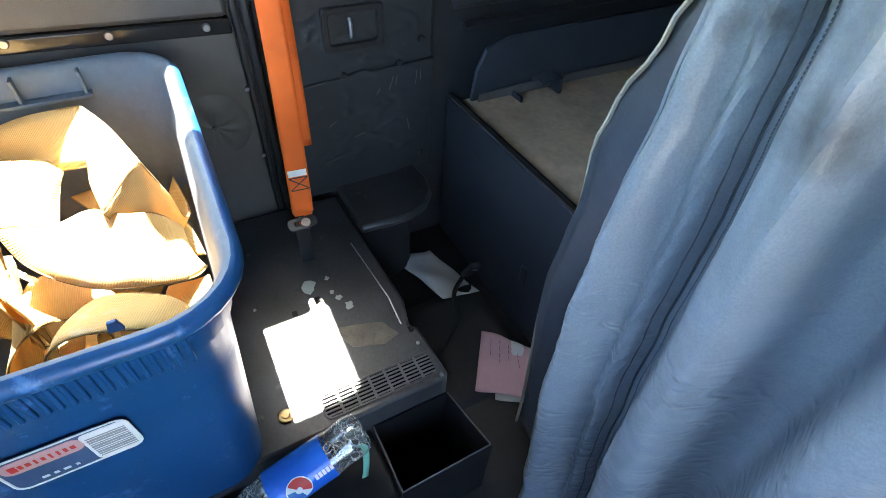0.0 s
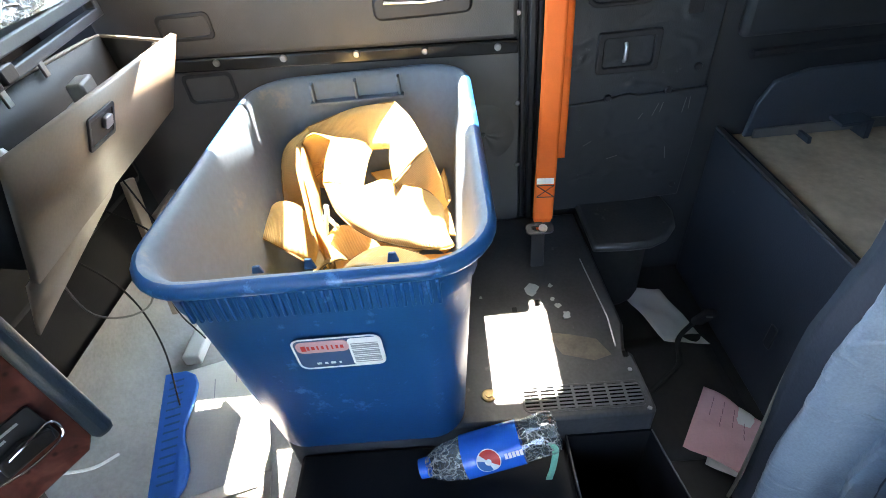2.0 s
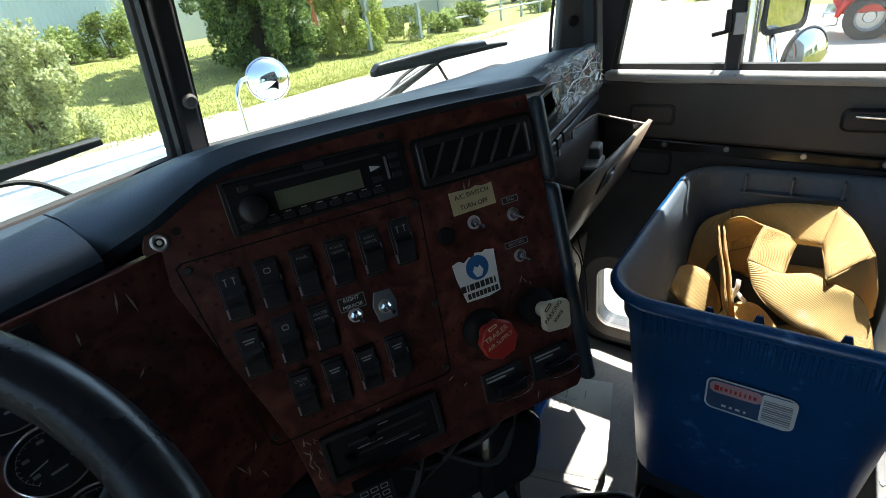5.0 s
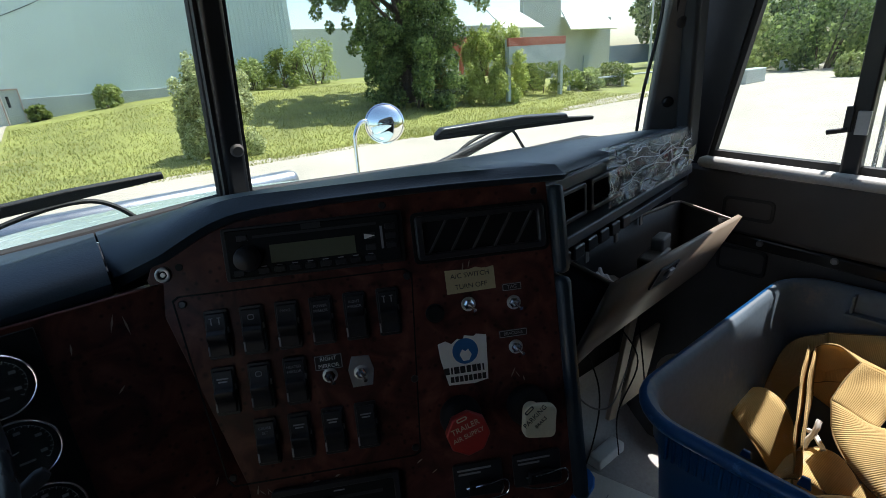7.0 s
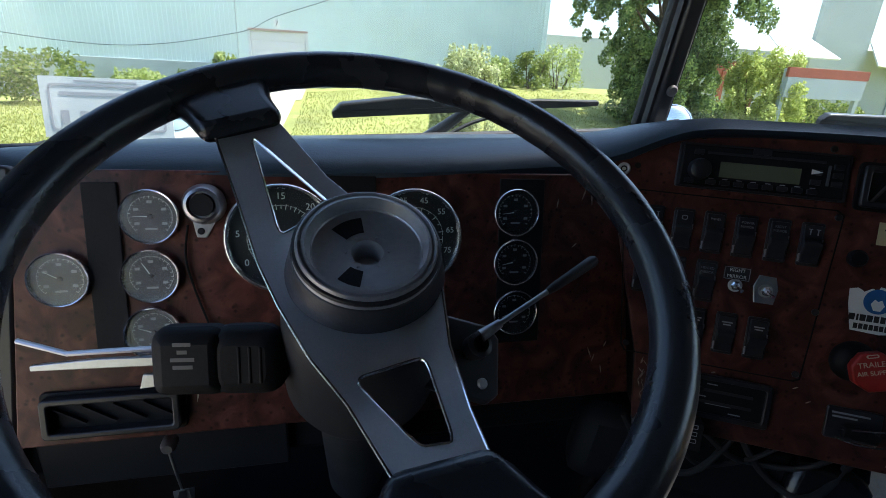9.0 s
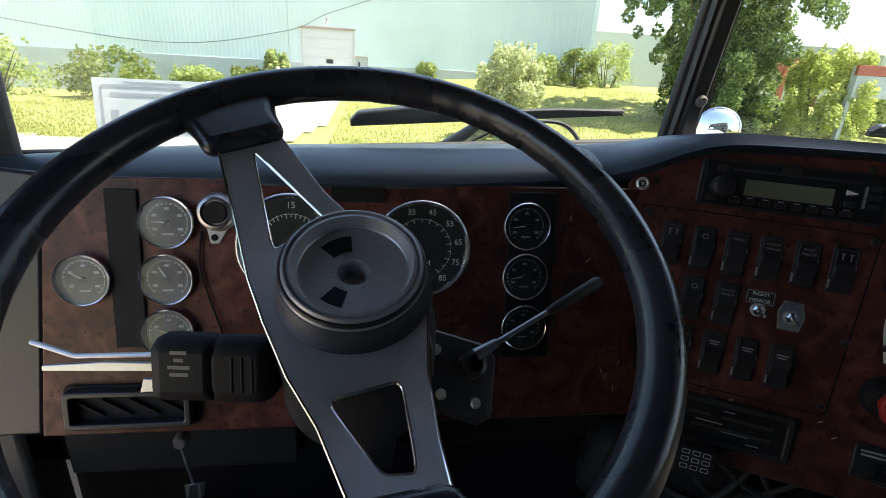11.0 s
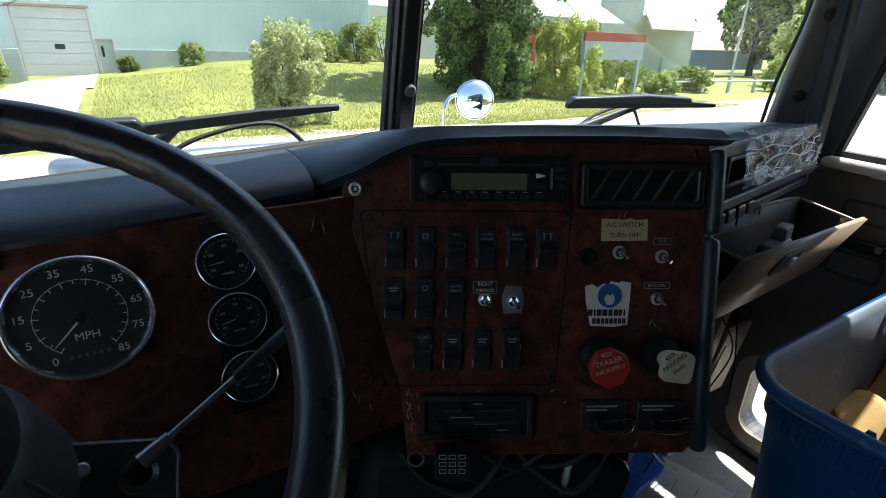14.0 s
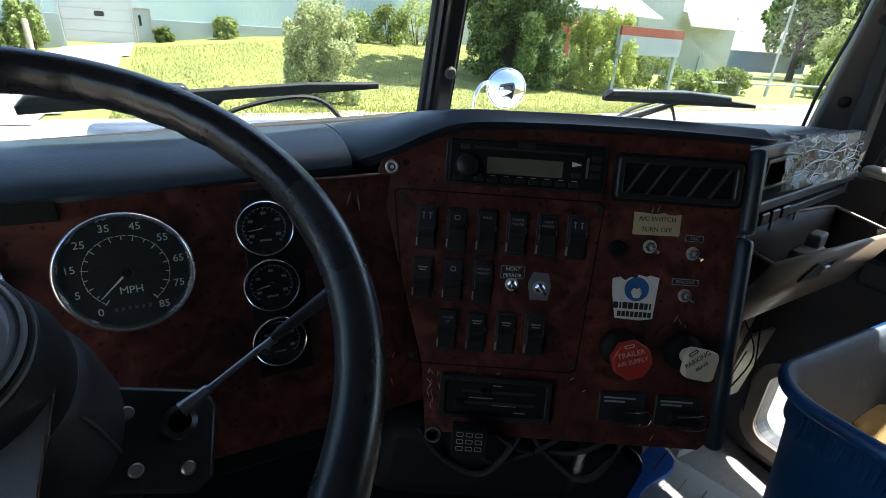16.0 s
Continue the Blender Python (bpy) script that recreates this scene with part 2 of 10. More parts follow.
M_VINYL = mat("black_vinyl", (0.030, 0.032, 0.036), rough=0.5, vary=0.25, grain=520, bump=0.25, wear=(0.09, 0.085, 0.08), wear_amount=0.12, wear_scale=6)
M_PAD = mat("door_pad_vinyl", (0.068, 0.064, 0.060), rough=0.42, vary=0.2, grain=600, bump=0.25, wear=(0.10, 0.095, 0.085), wear_amount=0.15)
M_DASH = mat("dash_cushion", (0.021, 0.036, 0.050), rough=0.42, spec=0.45, vary=0.25, grain=480, bump=0.18, wear=(0.05, 0.065, 0.08), wear_amount=0.1, wear_scale=5)
M_TRIM = mat("black_plastic_trim", (0.018, 0.018, 0.020), rough=0.38, vary=0.2, bump=0.08)
M_BLACK = mat("matt_black_plastic", (0.009, 0.009, 0.010), rough=0.65, spec=0.22, vary=0.25, bump=0.1)
M_RUBBER = mat("black_rubber", (0.02, 0.02, 0.021), rough=0.7, vary=0.2, bump=0.15)
M_BURL = burl("burl_laminate")
M_CHROME = mat("chrome", (0.80, 0.80, 0.82), rough=0.16, metal=1.0, vary=0.06, bump=0.0)
M_BEZEL = mat("worn_chrome_ring", (0.88, 0.88, 0.90), rough=0.22, metal=1.0, vary=0.06, bump=0.0)
M_SHROUD = mat("grey_column_plastic", (0.034, 0.035, 0.038), rough=0.40, vary=0.25, scale=12, grain=400, bump=0.12)
M_STEEL = mat("dull_steel", (0.42, 0.42, 0.43), rough=0.38, metal=1.0, vary=0.15, bump=0.05)
M_SPOKE = mat("brushed_spoke_metal", (0.56, 0.57, 0.59), rough=0.46, metal=0.9, vary=0.12, grain=700, bump=0.05)
M_HUB = mat("grey_hub_metal", (0.36, 0.36, 0.37), rough=0.40, metal=0.6, vary=0.15, bump=0.05, wear=(0.09, 0.08, 0.07), wear_amount=0.2)
M_WHEEL = mat("steering_wheel_rubber", (0.016, 0.018, 0.022), rough=0.27, vary=0.2, grain=350, bump=0.08)
M_TUB = mat("blue_tub_plastic", (0.007, 0.070, 0.200), rough=0.34, vary=0.12, grain=260, bump=0.05, wear=(0.07, 0.19, 0.42), wear_amount=0.52, wear_scale=26)
M_TUBIN = mat("dusty_tub_inside", (0.105, 0.140, 0.175), rough=0.6, vary=0.2, scale=7, grain=90, bump=0.06, wear=(0.20, 0.20, 0.195), wear_amount=0.55, wear_scale=7)
M_STRAP = mat("yellow_webbing", (0.64, 0.45, 0.18), rough=0.85, vary=0.16, scale=18, grain=600, bump=0.5, wear=(0.68, 0.59, 0.41), wear_amount=0.55, wear_scale=7)
M_BELT = mat("orange_belt_webbing", (0.80, 0.135, 0.012), rough=0.75, vary=0.12, grain=900, bump=0.35)
M_CURTAIN = mat("grey_blue_curtain_vinyl", (0.185, 0.222, 0.268), rough=0.37, vary=0.28, scale=4, grain=420, bump=0.22)
creased(M_CURTAIN, 30, 0.010)


def smudged(m, at, size, dark):
    """A ragged dark smudge worn into the surface round one spot."""
    nt = m.node_tree
    b = nt.nodes["Principled BSDF"]
    co = nt.nodes["Texture Coordinate"]
    off = nt.nodes.new("ShaderNodeVectorMath")
    off.operation = "DISTANCE"
    off.inputs[1].default_value = at
    nt.links.new(co.outputs["Object"], off.inputs[0])
    ragged = nt.nodes.new("ShaderNodeTexNoise")
    ragged.inputs["Scale"].default_value, ragged.inputs["Detail"].default_value, ragged.inputs["Roughness"].default_value = 28, 6, 0.65
    nt.links.new(co.outputs["Object"], ragged.inputs["Vector"])
    add = nt.nodes.new("ShaderNodeMath")
    add.operation = "MULTIPLY_ADD"
    add.inputs[1].default_value = size * 1.8
    nt.links.new(ragged.outputs["Fac"], add.inputs[0])
    nt.links.new(off.outputs["Value"], add.inputs[2])
    fade = nt.nodes.new("ShaderNodeMapRange")
    fade.inputs["From Min"].default_value, fade.inputs["From Max"].default_value = size * 1.1, size * 2.0
    fade.inputs["To Min"].default_value, fade.inputs["To Max"].default_value = 1.0, 0.0
    nt.links.new(add.outputs[0], fade.inputs["Value"])
    mix = nt.nodes.new("ShaderNodeMix")
    mix.data_type = "RGBA"
    mix.inputs["B"].default_value = rgb(*dark)
    nt.links.new(b.inputs["Base Color"].links[0].from_socket, mix.inputs["A"])
    nt.links.new(fade.outputs["Result"], mix.inputs["Factor"])
    nt.links.new(mix.outputs["Result"], b.inputs["Base Color"])


smudged(M_CURTAIN, (0.200, -0.43, 1.075), 0.05, (0.05, 0.055, 0.062))
smudged(M_CURTAIN, (0.130, -0.43, 1.020), 0.03, (0.07, 0.078, 0.085))
M_FLOOR = mat("worn_rubber_floor", (0.022, 0.021, 0.020), rough=0.66, vary=0.35, scale=7, grain=90, bump=0.25, wear=(0.055, 0.050, 0.043), wear_amount=0.3, wear_scale=11)
M_PLATE = mat("scuffed_black_steel_cover", (0.044, 0.045, 0.047), rough=0.40, vary=0.45, scale=9, grain=150, bump=0.14, wear=(0.15, 0.145, 0.135), wear_amount=0.34, wear_scale=16)
M_PAN = mat("dusty_beige_mat", (0.36, 0.345, 0.325), rough=0.7, vary=0.25, scale=8, grain=120, bump=0.15, wear=(0.27, 0.25, 0.23), wear_amount=0.35, wear_scale=6)
M_WOOD = mat("dusty_plywood", (0.46, 0.355, 0.25), rough=0.75, vary=0.3, scale=10, grain=70, bump=0.2, wear=(0.20, 0.145, 0.095), wear_amount=0.5, wear_scale=5)
M_GLOVE = mat("beige_glovebox_plastic", (0.25, 0.20, 0.150), rough=0.45, vary=0.12, bump=0.08, wear=(0.16, 0.13, 0.10), wear_amount=0.2)
M_PILLAR = mat("grey_pillar_plastic", (0.145, 0.138, 0.130), rough=0.5, vary=0.15, grain=500, bump=0.15)
M_PAPER = mat("paper", (0.80, 0.80, 0.78), rough=0.8, vary=0.05, bump=0.05)
M_PINK = mat("pink_paper", (0.72, 0.44, 0.46), rough=0.85, vary=0.08, bump=0.06)
M_WHITE = mat("white_print", (0.78, 0.78, 0.76), rough=0.6, vary=0.05, bump=0.0)
M_GREY_PRINT = mat("grey_print", (0.32, 0.32, 0.33), rough=0.6, vary=0.05, bump=0.0)
M_DARK_PRINT = mat("black_print", (0.02, 0.02, 0.022), rough=0.6, vary=0.05, bump=0.0)
M_BLUE_PRINT = mat("blue_print", (0.02, 0.13, 0.36), rough=0.5, vary=0.08, bump=0.0)
M_RED_PRINT = mat("red_print", (0.62, 0.03, 0.02), rough=0.5, vary=0.08, bump=0.0)
M_RED = mat("red_knob_plastic", (0.38, 0.026, 0.020), rough=0.42, vary=0.12, bump=0.05)
M_CREAM = mat("cream_knob_plastic", (0.62, 0.57, 0.42), rough=0.45, vary=0.1, bump=0.05)
M_TAPE = mat("yellowed_label_tape", (0.52, 0.44, 0.25), rough=0.5, vary=0.1, bump=0.03)
M_FOIL = film_mat("crumpled_clear_film")
M_LCD = mat("unlit_lcd", (0.13, 0.14, 0.09), rough=0.25, vary=0.05, bump=0.0)
M_DIAL = mat("black_dial_face", (0.010, 0.010, 0.012), rough=0.45, vary=0.1, bump=0.0)
M_GLASS = window_glass("window_glass")
M_CLEAR = film_mat("clear_plastic")
M_MIRROR = mat("mirror_glass", (0.88, 0.9, 0.9), rough=0.02, metal=1.0, vary=0.0, bump=0.0)
M_MIRROR.node_tree.nodes["Principled BSDF"].inputs["Roughness"].default_value = 0.02
for link in list(M_MIRROR.node_tree.nodes["Principled BSDF"].inputs["Roughness"].links):
    M_MIRROR.node_tree.links.remove(link)
M_HOOD = mat("pale_teal_truck_paint", (0.30, 0.38, 0.38), rough=0.25, vary=0.08, bump=0.02, wear=(0.36, 0.36, 0.33), wear_amount=0.2)
M_GRASS = mat("summer_grass_ground", (0.215, 0.225, 0.055), rough=0.9, vary=0.4, scale=0.5, grain=14, bump=0.5, wear=(0.40, 0.34, 0.13), wear_amount=0.42, wear_scale=0.6)
M_ROAD = mat("pale_dusty_road", (0.41, 0.36, 0.29), rough=0.9, vary=0.15, scale=0.6, grain=30, bump=0.3, wear=(0.35, 0.32, 0.27), wear_amount=0.35, wear_scale=0.8)
M_WALL = mat("pale_green_steel_siding", (0.62, 0.72, 0.69), rough=0.45, vary=0.06, scale=0.4, grain=6, bump=0.02, random_tint=0.03)
M_CONC = mat("weathered_concrete", (0.42, 0.46, 0.43), rough=0.85, vary=0.15, scale=0.8, grain=12, bump=0.2)
M_ROLL = mat("white_roller_door", (0.62, 0.62, 0.60), rough=0.5, vary=0.05, scale=1.5, grain=20, bump=0.03)
M_ROOF = mat("bright_metal_roof", (0.72, 0.72, 0.70), rough=0.45, vary=0.05, scale=0.8, grain=9, bump=0.05)
M_BRICKRED = mat("red_brown_board", (0.30, 0.085, 0.045), rough=0.7, vary=0.15, scale=2, grain=30, bump=0.1)
M_BARK = mat("bark", (0.09, 0.07, 0.05), rough=0.9, vary=0.3, scale=4, grain=30, bump=0.6)
M_LEAF = leaf_mat("tree_leaves", (0.055, 0.10, 0.025), (0.27, 0.36, 0.11))
M_BUSH = leaf_mat("bush_leaves", (0.20, 0.26, 0.07), (0.52, 0.58, 0.23))
M_BUSH_PALE = leaf_mat("pale_bush_leaves", (0.24, 0.28, 0.10), (0.72, 0.74, 0.42))
M_BUSH_LIME = leaf_mat("lime_bush_leaves", (0.24, 0.31, 0.06), (0.64, 0.68, 0.22))
M_WEED = leaf_mat("weed_leaves", (0.08, 0.13, 0.025), (0.30, 0.34, 0.09))

# ---------------------------------------------------------------- mesh building
V = Vector


def part(name, bm, material, parent=None, label="", smooth=True, bevel=0.0):
    """Links a bmesh as one mesh object under a thing or a part."""
    me = bpy.data.meshes.new(name)
    bmesh.ops.recalc_face_normals(bm, faces=bm.faces)
    bm.to_mesh(me)
    bm.free()
    me.materials.append(material)
    ob = new(name, me)
    if smooth:
        for p in me.polygons:
            p.use_smooth = True
        me.set_sharp_from_angle(angle=radians(38))
    if parent is not None:
        ob.parent = parent
    if bevel:
        md = ob.modifiers.new("bevel", "BEVEL")
        md.width, md.segments, md.limit_method, md.angle_limit = bevel, 2, "ANGLE", radians(35)
    if label:
        ob["label"] = label
    return ob


def thing(name, label, category, at=None, group="", kind=""):
    ob = new(name)
    ob.empty_display_size = 0.05
    if at is not None:
        ob.matrix_basis = at if isinstance(at, Matrix) else Matrix.Translation(at)
    return tagged(ob, label, category, group, kind)


def box(bm, size, at=(0, 0, 0), m=None, taper=None):
    """A box of the given size, its middle at the given place."""
    made = bmesh.ops.create_cube(bm, size=1.0)["verts"]
    for v in made:
        if taper and v.co.z > 0:
            v.co.x *= taper[0]
            v.co.y *= taper[1]
        v.co = V((v.co.x * size[0], v.co.y * size[1], v.co.z * size[2])) + V(at)
        if m is not None:
            v.co = m @ v.co
    return made


def lathe(bm, profile, m=None, seg=32, caps=True):
    """Turns a profile of (radius, height) round the local z axis."""
    rings = []
    for r, z in profile:
        if r < 1e-6:
            v = bm.verts.new((0, 0, z))
            rings.append([v] * seg)
        else:
            rings.append([bm.verts.new((r * math.cos(2 * math.pi * i / seg), r * math.sin(2 * math.pi * i / seg), z)) for i in range(seg)])
    for a, b in zip(rings, rings[1:]):
        for i in range(seg):
            j = (i + 1) % seg
            q = []
            for v in (a[i], a[j], b[j], b[i]):
                if v not in q:
                    q.append(v)
            if len(q) > 2:
                bm.faces.new(q)
    if caps:
        for r in (rings[0], rings[-1]):
            if len(set(r)) == seg:
                bm.faces.new(r)
    if m is not None:
        for v in {v for r in rings for v in r}:
            v.co = m @ v.co
    return bm


def prism(bm, outline, depth, m=None, inset=0.0):
    """Extrudes a 2D outline (x, y) from z = 0 up to depth."""
    lo = [bm.verts.new((x, y, 0)) for x, y in outline]
    hi = [bm.verts.new((x, y, depth)) for x, y in outline]
    n = len(lo)
    bm.faces.new(lo[::-1])
    bm.faces.new(hi)
    for i in range(n):
        bm.faces.new((lo[i], lo[(i + 1) % n], hi[(i + 1) % n], hi[i]))
    if m is not None:
        for v in lo + hi:
            v.co = m @ v.co
    return bm


def rounded(w, h, r, seg=5, cx=0.0, cy=0.0):
    """The outline of a rectangle with round corners."""
    pts = []
    for sx, sy, a in ((1, 1, 0), (-1, 1, 90), (-1, -1, 180), (1, -1, 270)):
        for k in range(seg + 1):
            t = radians(a + 90 * k / seg)
            pts.append((cx + sx * (w / 2 - r) + r * math.cos(t), cy + sy * (h / 2 - r) + r * math.sin(t)))
    return pts


def frame_ring(bm, outer, inner, depth, m=None):
    """A flat frame between two outlines with the same number of points."""
    n = len(outer)
    rows = [[bm.verts.new((x, y, z)) for x, y in o] for o, z in ((outer, 0), (outer, depth), (inner, depth), (inner, 0))]
    for a, b in zip(rows, rows[1:] + rows[:1]):
        for i in range(n):
            bm.faces.new((a[i], a[(i + 1) % n], b[(i + 1) % n], b[i]))
    if m is not None:
        for r in rows:
            for v in r:
                v.co = m @ v.co
    return bm


def tube(bm, pts, r, seg=10, closed=False):
    """A round bar along a line of points."""
    pts = [V(p) for p in pts]
    n = len(pts)
    rings, up = [], None
    for i, p in enumerate(pts):
        a = pts[(i - 1) % n] if closed or i else pts[0]
        b = pts[(i + 1) % n] if closed or i < n - 1 else pts[-1]
        d = (b - a).normalized()
        if up is None:
            up = d.orthogonal().normalized()
        up = (up - d * up.dot(d)).normalized()
        side = d.cross(up)
        rr = r[i] if isinstance(r, (list, tuple)) else r
        rings.append([bm.verts.new(p + rr * (math.cos(2 * math.pi * k / seg) * up + math.sin(2 * math.pi * k / seg) * side)) for k in range(seg)])
    pairs = list(zip(rings, rings[1:])) + ([(rings[-1], rings[0])] if closed else [])
    for a, b in pairs:
        for k in range(seg):
            bm.faces.new((a[k], a[(k + 1) % seg], b[(k + 1) % seg], b[k]))
    if not closed:
        bm.faces.new(rings[0][::-1])
        bm.faces.new(rings[-1])
    return bm


def curve_pts(ctrl, steps=8):
    """A smooth line through control points."""
    c = [V(p) for p in ctrl]
    c = [2 * c[0] - c[1]] + c + [2 * c[-1] - c[-2]]
    out = []
    for i in range(1, len(c) - 2):
        for k in range(steps):
            t = k / steps
            p0, p1, p2, p3 = c[i - 1:i + 3]
            out.append(0.5 * ((2 * p1) + (p2 - p0) * t + (2 * p0 - 5 * p1 + 4 * p2 - p3) * t * t + (3 * p1 - p0 - 3 * p2 + p3) * t ** 3))
    out.append(c[-2])
    return out


def grid(bm, fn, nu, nv, m=None):
    """A sheet from fn(u, v) with u and v from 0 to 1."""
    vs = [[bm.verts.new(fn(i / nu, j / nv)) for j in range(nv + 1)] for i in range(nu + 1)]
    for i in range(nu):
        for j in range(nv):
            bm.faces.new((vs[i][j], vs[i + 1][j], vs[i + 1][j + 1], vs[i][j + 1]))
    return vs


def thick(ob, t, offset=0.0):
    md = ob.modifiers.new("thickness", "SOLIDIFY")
    md.thickness, md.offset = t, offset
    return ob


def axes(origin, u, v):
    """A frame with x along u, y along v and z out of the face."""
    u, v = V(u).normalized(), V(v).normalized()
    n = u.cross(v).normalized()
    v = n.cross(u)
    m = Matrix((u, v, n)).transposed().to_4x4()
    m.translation = V(origin)
    return m


def writing(name, body, size, m, material, parent=None, align="CENTER", label=""):
    """Words in the built-in font as a thin mesh, flat on the face of frame m."""
    cu = bpy.data.curves.new(name, "FONT")
    cu.body, cu.size, cu.align_x, cu.align_y, cu.extrude = body, size, align, "CENTER", 0.0002
    tmp = bpy.data.objects.new(name, cu)
    scene.collection.objects.link(tmp)
    bpy.context.view_layer.update()
    me = bpy.data.meshes.new_from_object(tmp)
    bpy.data.objects.remove(tmp)
    me.materials.clear()
    me.materials.append(material)
    ob = new(name, me)
    ob.parent = parent
    ob.matrix_basis = m
    if label:
        ob["label"] = label
    return ob


def wall_with_holes(bm, outline, holes, depth, m):
    """A slab of the outline's shape with openings cut right through it."""
    loops = [outline] + list(holes)
    edges, rings = [], []
    for lp in loops:
        vs = [bm.verts.new((x, y, 0)) for x, y in lp]
        rings.append(vs)
        edges += [bm.edges.new((vs[i], vs[(i + 1) % len(vs)])) for i in range(len(vs))]
    made = bmesh.ops.triangle_fill(bm, edges=edges, use_beauty=True, use_dissolve=False)
    faces = [g for g in made["geom"] if isinstance(g, bmesh.types.BMFace)]
    ext = bmesh.ops.extrude_face_region(bm, geom=faces)
    for g in ext["geom"]:
        if isinstance(g, bmesh.types.BMVert):
            g.co.z += depth
    for v in bm.verts:
        v.co = m @ v.co
    return bm


def bars(name, m, rows, material, parent, h=0.0016, gap=0.0032, label="rows of tiny print"):
    """Unreadable print: short bars, one mesh."""
    bm = bmesh.new()
    for i, (x, w) in enumerate(rows):
        box(bm, (w, h, 0.0004), (x, -i * gap, 0.0003), m)
    return part(name, bm, material, parent, label, smooth=False)

# ---------------------------------------------------------------- the cab's shell
FLOOR_Z, ROOF_Z, SIDE_X = 0.18, 1.72, 0.975
PANEL = axes((-0.125, 0.565, 1.079), (0.877, -0.481, 0.0), (0.126, 0.23, 0.965))
GAUGES = axes((-0.277, 0.555, 1.024), (1.0, 0.0, 0.0), (0.0, 0.18, 0.984))


def side_window_outline():
    """Opening of a door window in (y, z)."""
    pts = [(0.535, 1.022), (0.444, 1.515), (0.424, 1.540)]
    pts += [(-0.212, 1.540), (-0.245, 1.510)]
    pts += [(-0.245 + 0.045 * (1 - math.cos(radians(a))), 0.998 + 0.045 * (1 - math.sin(radians(a)))) for a in (0, 30, 60, 90)]
    return pts


def peep_outline(grow=0.0):
    """Opening of the small low window in the passenger's door, in (y, z)."""
    return rounded(0.250 + 2 * grow, 0.215 + 2 * grow, 0.045 + grow, 6, 0.432, 0.372)


def build_shell():
    yz = {1: axes((SIDE_X, 0, 0), (0, 1, 0), (0, 0, 1)), -1: axes((-SIDE_X, 0, 0), (0, 1, 0), (0, 0, 1))}
    outline = [(-2.0, 0.10), (0.80, 0.10), (0.80, 0.90), (0.68, 1.10), (0.52, ROOF_Z), (-2.0, ROOF_Z)]
    for side, name in ((1, "wall_passenger"), (-1, "wall_driver")):
        bm = bmesh.new()
        m = axes((SIDE_X if side > 0 else -SIDE_X - 0.05, 0, 0), (0, 1, 0), (0, 0, 1))
        # unseen: the driver's doorway is closed up to 0.62 to hold back low light
        wall_with_holes(bm, outline, [side_window_outline(), peep_outline()] if side > 0 else [ [(0.545, 0.62), (0.545, 1.03), (0.47, 1.46), (-0.25, 1.46), (-0.25, 0.62)]], 0.05, m)
        tagged(part(name, bm, M_VINYL, smooth=False), "dark vinyl lined cab side with a door window opening" if side > 0 else "dark vinyl lined cab side, open doorway closed low down against light", "wall", kind="structure")
    bm = bmesh.new()
    box(bm, (1.95, 2.80, 0.06), (0, -0.6, FLOOR_Z - 0.03))
    tagged(part("floor", bm, M_FLOOR), "dirty black rubber cab floor", "floor", kind="structure")
    bm = bmesh.new()
    box(bm, (2.05, 2.55, 0.05), (0, -0.73, ROOF_Z + 0.025))
    tagged(part("ceiling", bm, M_PAD), "dark padded cab roof lining", "ceiling", kind="structure")
    bm = bmesh.new()
    box(bm, (2.05, 0.05, 1.70), (0, -2.025, 0.9))
    tagged(part("wall_sleeper_back", bm, M_VINYL), "dark padded back wall of the sleeper", "wall", kind="structure")
    bm = bmesh.new()
    box(bm, (1.95, 0.05, 0.90), (0, 0.745, 0.60))
    tagged(part("wall_firewall", bm, M_BLACK), "black firewall under the windshield", "wall", kind="structure")
    # header above the windshield
    bm = bmesh.new()
    box(bm, (1.95, 0.10, 0.26), (0, 0.585, 1.62))
    tagged(part("windshield_header", bm, M_PAD, bevel=0.02), "dark padded header above the windshield", "header", kind="structure")


build_shell()



